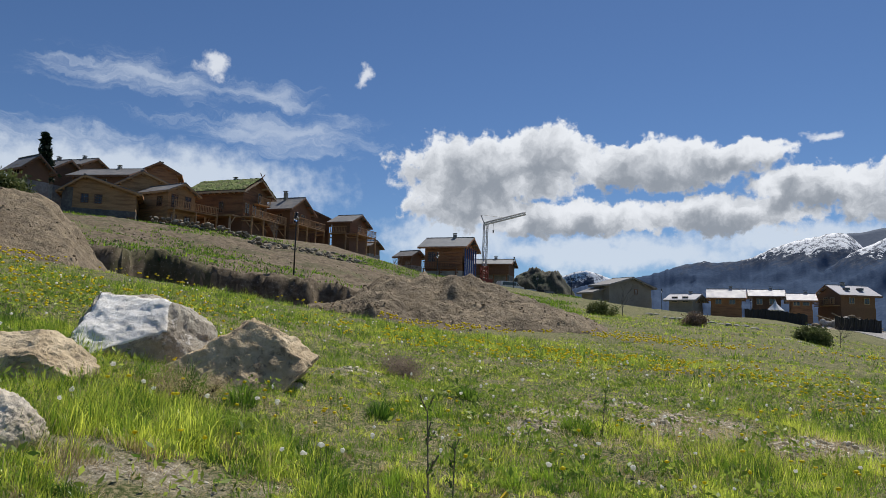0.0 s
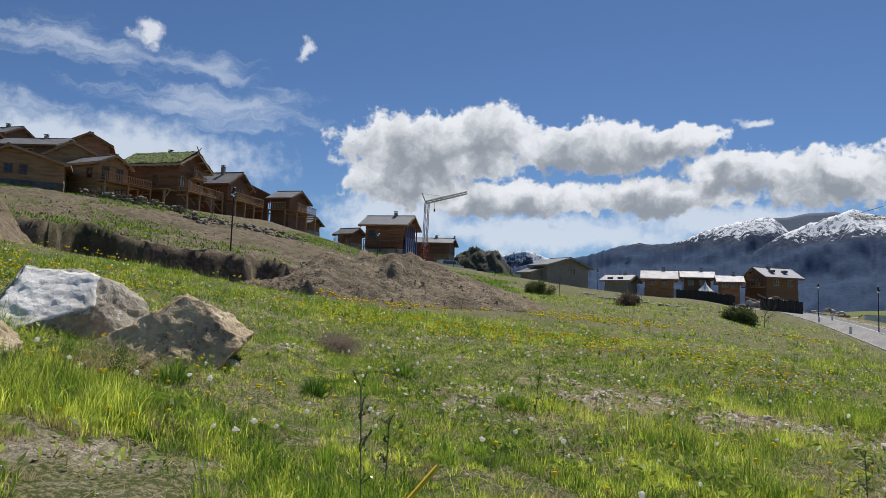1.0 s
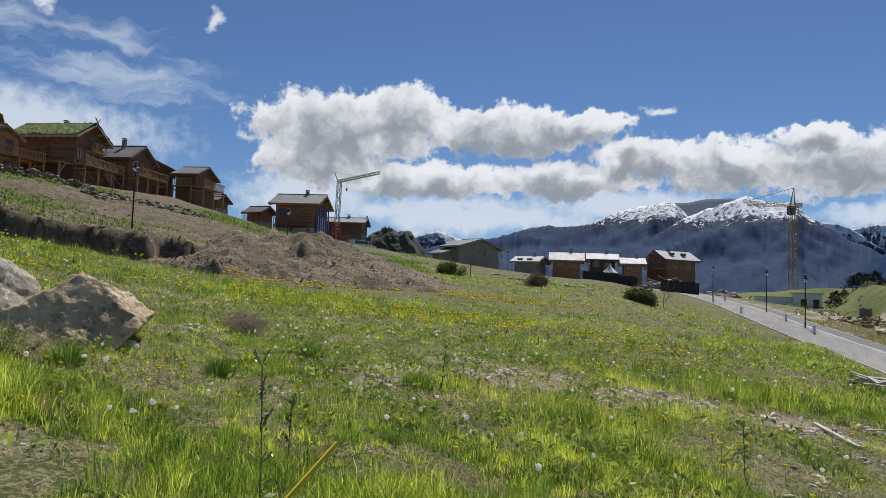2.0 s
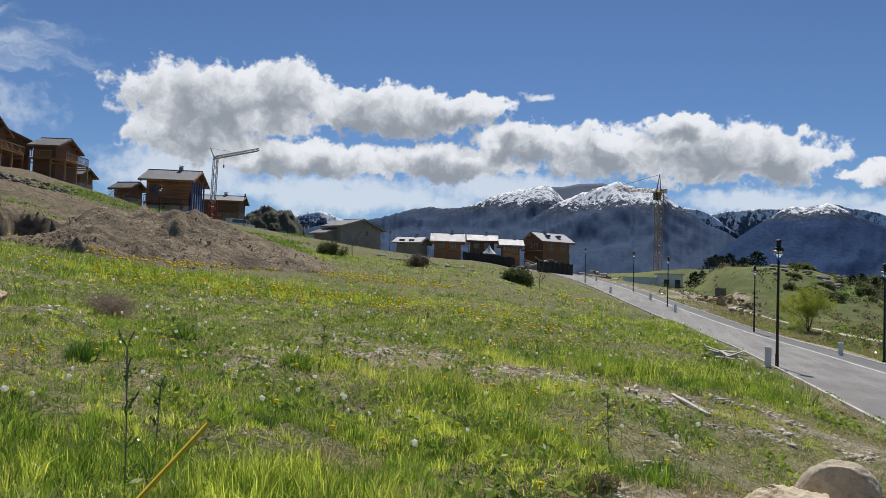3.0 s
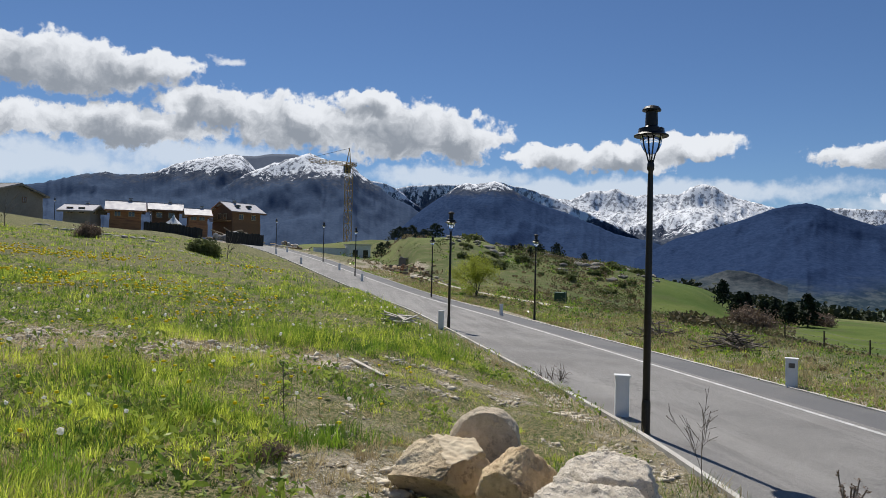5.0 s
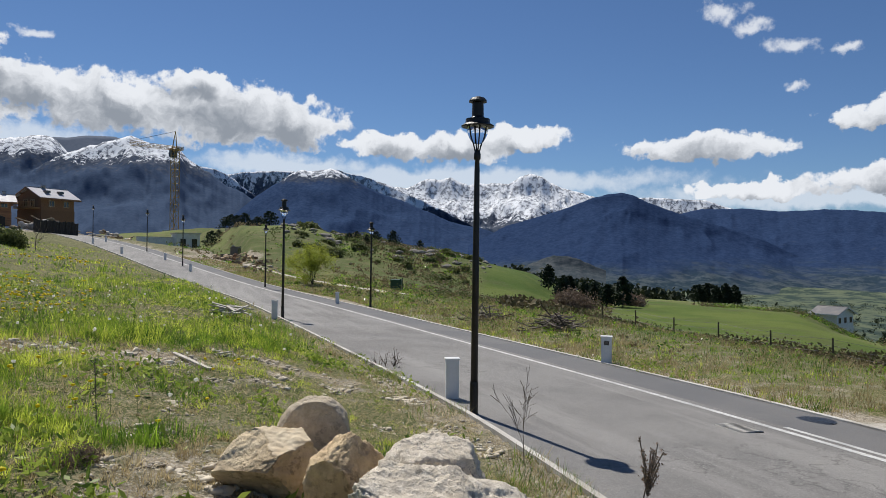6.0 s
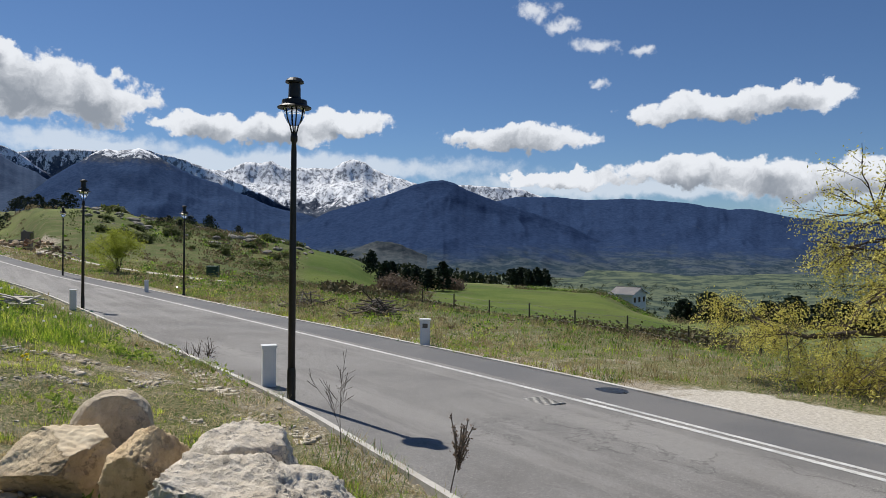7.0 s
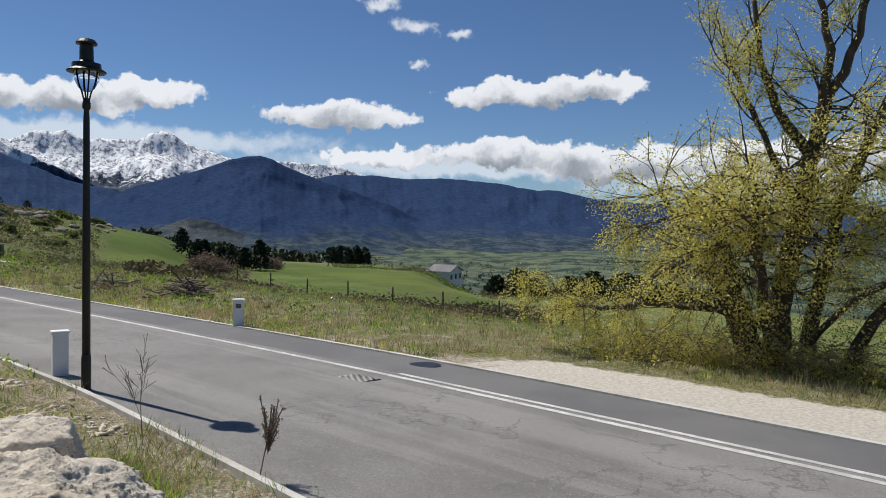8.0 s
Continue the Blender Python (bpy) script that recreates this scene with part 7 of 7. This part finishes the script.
def rough_pasture():
    """Low scrub, brush and dead bracken on the knoll and the slope below the road."""
    rng = np.random.default_rng(88)
    for name, mat, n, tall, seed, label in (("low_scrub", SHRUB, 1700, 0.45, 3, "low dark scrub on the rough pasture"), ("dead_bracken", leafy("bracken", (0.16, 0.12, 0.065), (0.36, 0.29, 0.165), 0.2, 0.8), 3800, 0.30, 9, "brown dead bracken and brush on the slope"), ("green_tussocks", DEEP, 2600, 0.22, 15, "green tussocks on the rough pasture")):
        x, y = scatter(rng, n * 2, 38, 98, 20, 140)
        side, _, _ = by_road(x, y)
        turf = (np.degrees(np.arctan2(x, y)) < 50) & (np.hypot(x, y) > 50) & (rng.uniform(0, 1, x.size) < 0.85)
        keep = (side > HALF + 1.2) & ~turf & (field_at(x, y) < 0.2) & (gravel_at(x, y) < 0.3) & (rng.uniform(-0.2, 0.5, x.size) < fbm(x * 0.09, y * 0.09, 4, seed))
        x, y = x[keep], y[keep]
        d = np.hypot(x, y)
        k = 20
        w = np.repeat(tall * rng.uniform(0.4, 1.6, x.size) * (0.5 + d / 130), k)
        m = x.size * k
        px, py = np.repeat(x, k) + rng.normal(0, 0.8, m) * w, np.repeat(y, k) + rng.normal(0, 0.8, m) * w
        pz = height(px, py) + rng.uniform(0, 1, m) * w
        v, t = leaves([(q, None) for q in np.stack([px, py, pz], 1)], 1, 0.025 + 0.0013 * np.hypot(px, py), 0.03, seed, 0.0, 1.8)
        fast_mesh(name, v, t, mat, label, "scrub", "stuff")


rough_pasture()


def kerb_weeds():
    rng = np.random.default_rng(92)
    s = rng.uniform(-4, 16, 30000)
    q = MID - near_half(s) - 0.1 - 0.9 * rng.uniform(0, 1, 30000) ** 2
    x, y = s * ALONG[0] + q * ACROSS[0], s * ALONG[1] + q * ACROSS[1]
    keep = rng.uniform(0.0, 0.7, x.size) < fbm(x * 1.1, y * 1.1, 3, 31)
    x, y = x[keep], y[keep]
    half = x.size // 2
    for name, mat, lot, label in (("kerb_weeds", DEEP, slice(0, half), "green weeds growing along the kerb"), ("dry_kerb_weeds", DRY, slice(half, None), "dry weeds growing along the kerb")):
        px, py = x[lot], y[lot]
        v, t = spears(px, py, height(px, py), rng.uniform(0.04, 0.20, px.size), rng.uniform(0.005, 0.011, px.size), rng, 1.1)
        fast_mesh(name, v, t, mat, label, "weeds", "stuff")


kerb_weeds()


def far_cover():
    """The bramble bank before the field, and the hedges and copses of the valley."""
    rng = np.random.default_rng(77)
    n = 22000
    u = rng.uniform(0, 1, n)
    az, d = np.radians(63 + 31 * u), 51 + 8 * np.sin(u * 3.0) + rng.normal(0, 4.5, n)
    x, y = d * np.sin(az), d * np.cos(az)
    z = height(x, y) + rng.uniform(0, 1, n) ** 1.5 * (0.4 + 0.6 * (fbm(x * 0.2, y * 0.2, 3, 5) + 0.3))
    tips = [(p, None) for p in np.stack([x, y, z], 1)]
    v, t = leaves(tips, 1, 0.22, 0.1, 4, 0.0, 1.6)
    fast_mesh("bramble_bank", v, t, leafy("bramble", (0.075, 0.07, 0.03), (0.19, 0.155, 0.085), 0.2, 0.8), "dark bramble bank along the edge of the field", "hedge", "stuff")
    n = 4200
    az, d = np.radians(rng.uniform(58, 128, n)), 190 * np.exp(rng.uniform(0, 2.1, n))
    x, y = d * np.sin(az), d * np.cos(az)
    keep = fbm(x * 0.011, y * 0.011, 4, 35) > 0.06
    x, y, d = x[keep], y[keep], d[keep]
    tall = rng.uniform(2.0, 5.0, x.size) + 0.003 * d
    k = 22
    px = np.repeat(x, k) + rng.normal(0, 1, x.size * k) * np.repeat(tall, k) * 0.4
    py = np.repeat(y, k) + rng.normal(0, 1, x.size * k) * np.repeat(tall, k) * 0.4
    pz = np.repeat(height(x, y), k) + rng.uniform(0, 1, x.size * k) * np.repeat(tall, k)
    v, t = leaves([(p, None) for p in np.stack([px, py, pz], 1)], 1, 1.5, 0.2, 6, 0.0, 1.4)
    fast_mesh("valley_copses", v, t, leafy("copse", (0.018, 0.03, 0.016), (0.06, 0.07, 0.035), 0.1, 0.8), "hedges and copses scattered over the valley", "trees", "stuff")


far_cover()

# ---- cranes ----
def lattice_mast(parent, base, top, w, mat, name="mast", r=0.06, bays=None):
    """A square mast of four chords with zigzag lacing, between two points."""
    a, b = Vector(base), Vector(top)
    way = (b - a).normalized()
    s = way.cross(Vector((0.31, 0.2, 0.93)) if abs(way.z) < 0.9 else Vector((1.0, 0.3, 0.0))).normalized()
    u = s.cross(way)
    n = bays or max(4, int((b - a).length / (w * 1.1)))
    corners = [(s * i + u * j) * (w / 2) for i, j in ((-1, -1), (1, -1), (1, 1), (-1, 1))]
    for c in corners:
        part(name + "_chord", rod([a + c, b + c], r, r, 4), mat, parent)
    bm = bmesh.new()
    for k in range(n):
        p, q = a + (b - a) * (k / n), a + (b - a) * ((k + 1) / n)
        for j in range(4):
            c, d = corners[j], corners[(j + 1) % 4]
            rod([p + c, q + d] if k % 2 else [p + d, q + c], r * 0.6, r * 0.6, 3, bm)
            rod([q + c, q + d], r * 0.5, r * 0.5, 3, bm)
    part(name + "_lacing", bm, mat, parent)


def tower_crane():
    p = at(38.2, 200, None)
    c = thing("tower_crane", p, "tall yellow lattice tower crane on the building site", "crane")
    low, top = -2.0, 1.6 + 200 * math.tan(radians(7.3)) - p.z
    part("ballast", box(-2, 2, -2, 2, low, 0.9), CONCRETE, c)
    lattice_mast(c, (0, 0, 0.5), (0, 0, top), 1.5, YELLOW, "mast", 0.10)
    far = Vector((-10.1, 4.1, 0.0))
    lattice_mast(c, (0, 0, top), (far.x, far.y, top + 0.3), 0.8, YELLOW, "jib", 0.05, 12)
    lattice_mast(c, (0, 0, top), (1.7, -0.9, top), 0.7, YELLOW, "counter_jib", 0.08, 4)
    part("cat_head", rod([(0.4, 0, top), (0, 0, top + 4.4)], 0.2, 0.1, 4), YELLOW, c)
    part("cat_head", rod([(-0.6, 0.4, top), (0, 0, top + 4.4)], 0.2, 0.1, 4), YELLOW, c)
    part("tie", rod([(0, 0, top + 4.3), (far.x, far.y, top + 0.8)], 0.05, 0.05, 3), IRON, c)
    part("cabin", box(-0.3, 1.4, 0.9, 2.2, top - 2.2, top, 0.1), GLASS, c, "small glazed crane cabin")


def erecting_crane():
    d = 112
    p = at(4.6, d)
    c = thing("building_crane", p, "slim self-erecting crane with a raised jib by the new chalet", "crane")
    top = 1.6 + d * math.tan(radians(8.5)) - p.z
    grey = material("galvanised", (0.36, 0.36, 0.37), (0.46, 0.46, 0.47), 3, 0.5, 0.1, metal=0.3)
    red = material("red_oxide", (0.24, 0.05, 0.03), (0.32, 0.08, 0.05), 3, 0.6, 0.1)
    part("ballast", box(-1.2, 1.2, -1.2, 1.2, -1.0, 1.0), red, c)
    lattice_mast(c, (0, 0, 0.8), (0, 0, 3.0), 0.9, red, "lower_mast", 0.09)
    lattice_mast(c, (0, 0, 3.0), (0.1, 0, top), 0.55, grey, "mast", 0.05)
    lattice_mast(c, (-0.2, 0, top), (6.2, 0.4, top + 1.9), 0.35, grey, "jib", 0.05)
    part("strut", rod([(-0.1, 0, top), (-0.7, 0, top + 1.4)], 0.08, 0.06, 4), grey, c)
    part("tie", rod([(-0.7, 0, top + 1.4), (3.0, 0.2, top + 1.1)], 0.03, 0.03, 3), IRON, c)
    part("hook", box(1.15, 1.35, -0.1, 0.1, top - 1.3, top - 0.9), IRON, c)
    part("hoist_rope", rod([(1.25, 0, top + 0.2), (1.25, 0, top - 0.9)], 0.02, 0.02, 3), IRON, c)


tower_crane()
erecting_crane()


# ---- the building site and the road's bend ----
def site_shed():
    p = at(39.05, 130, 1.6)
    b = thing("site_building", p, "low white concrete building with dark openings", "building", "", 90 - 205)
    L, W, H = 4.0, 3.6, 2.5
    part("wall", box(-L / 2, L / 2, -W / 2, W / 2, -2.5, H, 0.03), WHITE, b)
    part("roof", box(-L / 2 - 0.2, L / 2 + 0.2, -W / 2 - 0.2, W / 2 + 0.2, H, H + 0.2), CONCRETE, b)
    for u in (-0.9, 0.9):
        part("opening", face_box("+x", L, W, u - 0.4, u + 0.45, 0.3, 1.7, 0.0, 0.04), GLASS, b, "dark unglazed opening")
    w = thing("retaining_wall", at(37.1, 130, 1.6), "long low white concrete wall on the building site", "wall", "", 90 - 205)
    part("panel", box(-0.2, 0.2, -3.2, 3.0, -2.5, 1.9, 0.02), WHITE, w)
    part("coping", box(-0.25, 0.25, -3.25, 3.05, 1.9, 2.0, 0.02), CONCRETE, w)


site_shed()


def tarp_fence():
    dark = material("black_tarp", (0.012, 0.012, 0.014), (0.03, 0.03, 0.032), 3, 0.6, 0.5, 2, depth=0.1)
    for az0, d0, az1, d1, n in ((23.6, 132, 27.6, 126, 9), (29.3, 118, 32.0, 112, 7)):
        f = thing("site_fence", at(az0, d0), "site fence hung with black sheeting beside the road", "fence")
        for k in range(n):
            a, b = at(az0 + (az1 - az0) * k / n, d0 + (d1 - d0) * k / n), at(az0 + (az1 - az0) * (k + 1) / n, d0 + (d1 - d0) * (k + 1) / n)
            bm = bmesh.new()
            o = Vector(f.location)
            for t in range(6):
                for h in (-0.1, 0.9, 1.75 + 0.1 * math.sin(k * 2.3 + t)):
                    w = a.lerp(b, t / 5)
                    bm.verts.new(w - o + Vector((0.05 * math.sin(t * 2 + h * 3), 0.05 * math.cos(t * 3), h)))
            bm.verts.ensure_lookup_table()
            for t in range(5):
                for h in range(2):
                    i = t * 3 + h
                    bm.faces.new([bm.verts[j] for j in (i, i + 3, i + 4, i + 1)])
            sheet = part("sheet", bm, dark, f)
            solid = sheet.modifiers.new("thickness", "SOLIDIFY")
            solid.thickness = 0.03
            part("post", rod([a - o + Vector((0, 0, -0.2)), a - o + Vector((0, 0, 1.9))], 0.04, 0.04, 5), IRON, f)


tarp_fence()


def digger():
    """A small wheeled excavator parked on the site."""
    p = at(42.3, 88)
    e = thing("excavator", p, "small dark excavator with a raised arm parked on the site", "excavator", "", 25)
    paint = material("dusty_machine_paint", (0.10, 0.095, 0.08), (0.17, 0.155, 0.12), 4, 0.6, 0.2, mottle=(0.22, 0.19, 0.15))
    for y in (-0.75, 0.75):
        part("track", prism([(-1.2, 0.25), (-1.0, 0.02), (1.0, 0.02), (1.2, 0.25), (1.0, 0.55), (-1.0, 0.55)], y - 0.2, y + 0.2), IRON, e).rotation_euler = (0, 0, math.pi / 2)
    part("engine_housing", box(-1.2, 0.1, -0.8, 0.8, 0.6, 1.35, 0.08), paint, e)
    cab = part("cab", box(0.1, 1.0, -0.8, 0.1, 0.6, 2.2, 0.06), paint, e)
    part("cab_window", box(0.2, 1.02, -0.82, 0.12, 1.3, 2.05, 0.02), GLASS, cab)
    part("boom", rod([(0.9, 0.4, 1.0), (1.7, 0.45, 2.3), (2.5, 0.45, 2.1)], 0.13, 0.11, 5), paint, e)
    part("arm", rod([(2.5, 0.45, 2.1), (2.7, 0.45, 0.9)], 0.1, 0.08, 5), paint, e)
    part("bucket", prism([(2.3, 0.35), (2.85, 0.9), (2.95, 0.35), (2.6, 0.15)], 0.1, 0.8), IRON, e)


digger()


def debris(label, az, d, n, spread, seed, mats, size=0.5, twigs=False):
    """A heap of broken boards, stones and rubble."""
    rng = random.Random(seed)
    mid = at(az, d)
    h = thing("brushwood_heap" if twigs else "rubble_heap", mid, label, "brushwood" if twigs else "rubble")
    for k in range(n):
        a, r = rng.uniform(0, 6.28), spread * rng.uniform(0, 1)
        x, y = r * math.cos(a), 0.6 * r * math.sin(a)
        z = hz(mid.x + x, mid.y + y) - mid.z + max(0, 0.35 * (spread - r) * rng.uniform(0.3, 1.0))
        if k % 3 == 0 or twigs:
            q = Vector((rng.uniform(-1, 1), rng.uniform(-1, 1), rng.uniform(-0.25, 0.35))).normalized() * size * rng.uniform(1, 2.6)
            part("branch" if twigs else "beam", rod([Vector((x, y, z)) - q, Vector((x, y, z)) + q], 0.06 * size + (0.03 if not twigs else 0.006), None, 4), rng.choice(mats), h)
        else:
            me = rock_mesh("lump", (size * rng.uniform(0.6, 1.5), size * rng.uniform(0.6, 1.5), size * rng.uniform(0.4, 1.0)), seed + k, rng.choice(mats), detail=2)
            ob = new("lump", me)
            ob.parent, ob.location = h, (x, y, z)


debris("heap of rubble and broken timber on the site", 43.0, 82, 34, 4.0, 301, (WOOD_PALE, SOIL, BROWN, WOOD_DARK), 0.55)
debris("scattered rubble beside the gravel path", 44.6, 66, 22, 2.8, 302, (WOOD_PALE, SOIL, STONE), 0.35)
debris("spoil and timber behind the road", 34.0, 128, 40, 6.0, 303, (WOOD_PALE, SOIL, CONCRETE, STONE), 0.9)
debris("bank of earth and stones below the large chalet", 30.0, 134, 44, 7.0, 304, (SOIL, STONE, SOIL, CONCRETE), 1.3)
debris("heap of dry cut brushwood on the verge", 67.5, 27, 70, 1.7, 305, (BARK, TWIG, TWIG), 0.26, True)
debris("thin scatter of dry branches on the verge", 62.0, 31, 34, 1.5, 307, (BARK, TWIG, TWIG), 0.24, True)


def timber_pile():
    rng = random.Random(8)
    o = Vector((11.3, 12.05, hz(11.3, 12.05)))
    grey = material("weathered_board", (0.42, 0.38, 0.32), (0.56, 0.52, 0.45), 6, 0.9, 0.4, stretch=(1, 1, 4), spread=0.15)
    t = thing("timber_pile", o, "untidy pile of pale weathered boards on the bank", "timber pile")
    for k in range(15):
        a = rng.gauss(0, 0.55) + 2.0
        l, x, y, z = rng.uniform(0.16, 0.44), rng.uniform(-0.22, 0.22), rng.uniform(-0.25, 0.25), 0.05 + 0.010 * k
        bm = box(-l, l, -0.032, 0.032, -0.011, 0.011, 0.003)
        bmesh.ops.transform(bm, matrix=Matrix.Translation((x, y, z)) @ Euler((rng.uniform(-0.3, 0.3), rng.uniform(-0.3, 0.3), a)).to_matrix().to_4x4(), verts=bm.verts)
        part("board", bm, grey, t)
    o = Vector((6.94, 7.88, hz(6.94, 7.88) + 0.05))
    bm = box(-0.48, 0.48, -0.035, 0.035, -0.011, 0.011, 0.003)
    me = bpy.data.meshes.new("loose_board")
    bm.to_mesh(me)
    bm.free()
    me.materials.append(grey)
    p = new("loose_board", me)
    p.location, p.rotation_euler = o, (0.05, -0.12, radians(80))
    tagged(p, "single pale board lying on the stony ground", "board")
    for x, y, turn, l in ((7.9, 8.3, 20, 0.2), (0.9, 19.5, 10, 0.35)):
        q = new("loose_board", me)
        q.location, q.rotation_euler, q.scale = (x, y, hz(x, y) + 0.05), (0, 0.05, radians(turn)), (l / 0.46, 0.6, 0.8)
        tagged(q, "short weathered stick lying in the grass", "board")


timber_pile()

stake = thing("marker_stake", Vector((-0.10, 3.18, 0.0)), "thin yellow plastic marker stake leaning in the grass", "stake")
stake.location.z = hz(-0.10, 3.18)
part("rod", rod([(-0.16, -0.13, -0.12), (0.22, 0.17, 0.36), (0.52, 0.41, 0.86 - stake.location.z)], 0.012, 0.012, 6), material("yellow_plastic", (0.75, 0.52, 0.02), (0.82, 0.6, 0.03), 4, 0.45, 0.0), stake)


def field_fence():
    f = thing("field_fence", at(76, 31), "old post and wire fence along the field's edge", "fence")
    o, last = Vector(f.location), None
    for k in range(18):
        s, q = 32 - k * 2.6, 20.5 + 0.16 * k
        p2 = s * ALONG + q * ACROSS
        p = Vector((p2[0], p2[1], hz(p2[0], p2[1]))) - o
        part("post", rod([p + Vector((0, 0, -0.3)), p + Vector((0.03, 0.02, 0.8))], 0.035, 0.03, 6), BARK, f)
        if last is not None:
            for h in (0.3, 0.52, 0.74):
                part("wire", rod([last + Vector((0, 0, h)), (last + p) / 2 + Vector((0, 0, h - 0.03)), p + Vector((0, 0, h))], 0.006, 0.006, 3), IRON, f)
        last = p


field_fence()

green = material("green_box", (0.02, 0.06, 0.035), (0.03, 0.08, 0.045), 4, 0.6, 0.1)
skip_at = at(54.8, 60)
skip = thing("bin_enclosure", skip_at, "dark green bin enclosure beside the path", "bin", "", 30)
part("body", box(-0.7, 0.7, -0.4, 0.4, -0.2, 0.85, 0.03), green, skip)
part("lid", box(-0.74, 0.74, -0.44, 0.44, 0.85, 0.93, 0.02), green, skip)
for u in (-0.72, 0.72):
    part("post", box(u - 0.04, u + 0.04, -0.46, -0.38, -0.3, 1.0), green, skip)


def dry_stone_wall():
    """A low wall of rough stones along the terrace's rim."""
    rng = random.Random(17)
    meshes = [rock_mesh("stone", (0.75, 0.55, 0.42), 80 + i, WALL_ROCK, cuts=12, rough=0.14, detail=2, flat=0.45) for i in range(7)]
    w = thing("dry_stone_wall", at(-14.5, 97), "low tumbled dry-stone wall along the chalet terrace", "wall")
    o = Vector(w.location)
    for k in range(280):
        t = rng.uniform(0, 1)
        az = -20.5 + 16.0 * t
        d = 98 - 4 * math.sin(t * 3) + rng.uniform(-0.5, 0.5) - (rng.uniform(0, 7) if t > 0.45 else 0)
        p = at(az, d)
        ob = new("stone", meshes[k % 7])
        s = 0.4 + 1.0 * rng.uniform(0, 1) ** 2
        ob.parent, ob.location, ob.rotation_euler, ob.scale = w, p - o + Vector((0, 0, rng.uniform(0.0, 0.7) * (t < 0.5) + 0.1)), (rng.uniform(-0.4, 0.4), rng.uniform(-0.4, 0.4), rng.uniform(0, 6)), (s, s, s)


dry_stone_wall()


def rocky_rise():
    n = 60
    u, v = np.meshgrid(np.linspace(-1.1, 1.1, n), np.linspace(-1.1, 1.1, n), indexing="ij")
    mid = at(9.0, 150)
    x, y = mid.x + u * 6.8, mid.y + v * 6
    r = np.sqrt(u * u + v * v) + 0.2 * fbm(u * 2, v * 2, 4, 5)
    body = np.minimum(1.0, np.clip(1.12 - r, 0, 1) * 1.6) ** 0.5
    z = height(x, y) - 0.3 + body * (1.6 + 150 * math.tan(radians(4.85)) - mid.z) * (1 + 0.3 * fbm(x * 0.6, y * 0.6, 5, 8, 0.65))
    ob = mesh_of("rocky_rise", np.stack([x.ravel(), y.ravel(), z.ravel()], 1), grid_faces(n, n), material("dark_outcrop", (0.05, 0.05, 0.035), (0.13, 0.12, 0.09), 1.2, 0.95, 0.9, 4, mottle=(0.05, 0.07, 0.03), mottle_scale=0.3, space="World", depth=0.2), True)
    tagged(ob, "dark rocky rise covered in scrub", "rock")


rocky_rise()


def parked_van(place, turn, label, paint):
    c = thing("parked_car", place, label, "car", "", turn)
    side = [(-2.1, 0.35), (2.1, 0.35), (2.1, 0.85), (1.35, 1.0), (0.8, 1.65), (-1.9, 1.7), (-2.1, 1.0)]
    part("body", prism(side, -0.85, 0.85, "y"), paint, c)
    part("window", prism([(0.75, 1.05), (1.2, 1.05), (0.75, 1.55)], -0.87, 0.87, "y"), GLASS, c)
    part("window", prism([(-1.7, 1.05), (0.65, 1.05), (0.65, 1.55), (-1.65, 1.58)], -0.87, 0.87, "y"), GLASS, c)
    for x in (-1.35, 1.35):
        for y in (-0.8, 0.8):
            wheel = part("wheel", rod([(x, y - 0.1, 0.33), (x, y + 0.1, 0.33)], 0.33, 0.33, 14), IRON, c)
            part("rim", rod([(x, y - 0.11, 0.33), (x, y + 0.11, 0.33)], 0.18, 0.18, 10), CONCRETE, wheel)


parked_van(at(6.6, 118), 20, "white van parked below the new chalet", WHITE)
parked_van(at(8.4, 128), 40, "white car parked by the rocky rise", WHITE)
parked_van(at(9.5, 127), 40, "dark car parked by the rocky rise", IRON)
tent = thing("canopy_tent", at(25.6, 131), "white pointed canopy tent behind the black fence", "tent")
part("roof", lathe([(1.5, 1.9), (1.0, 2.3), (0.35, 2.9), (0.05, 3.5)], 4), WHITE, tent)
for i in range(4):
    a = i * math.pi / 2
    part("leg", rod([(1.45 * math.cos(a), 1.45 * math.sin(a), -0.3), (1.45 * math.cos(a), 1.45 * math.sin(a), 1.95)], 0.04, 0.04, 4), WHITE, tent)
for k in range(14):
    p = at(17 + k * 0.55, 78 - k * 1.2 + 2 * math.sin(k * 1.7))
    rock("low_stone", p, (0.9, 0.5, 0.32), 400 + k, STONE, "flat pale stone lying on the meadow", "stone", turn=(0, 0, 40 * k), group="meadow stones", detail=2)
for k in range(9):
    p = at(26.2 + k * 0.85, 50 + 1.5 * math.sin(k * 2.1))
    rock("low_stone", p, (0.8, 0.5, 0.3), 430 + k, STONE, "pale stone in a broken row above the road", "stone", turn=(0, 0, 55 * k), group="stone row", detail=2)
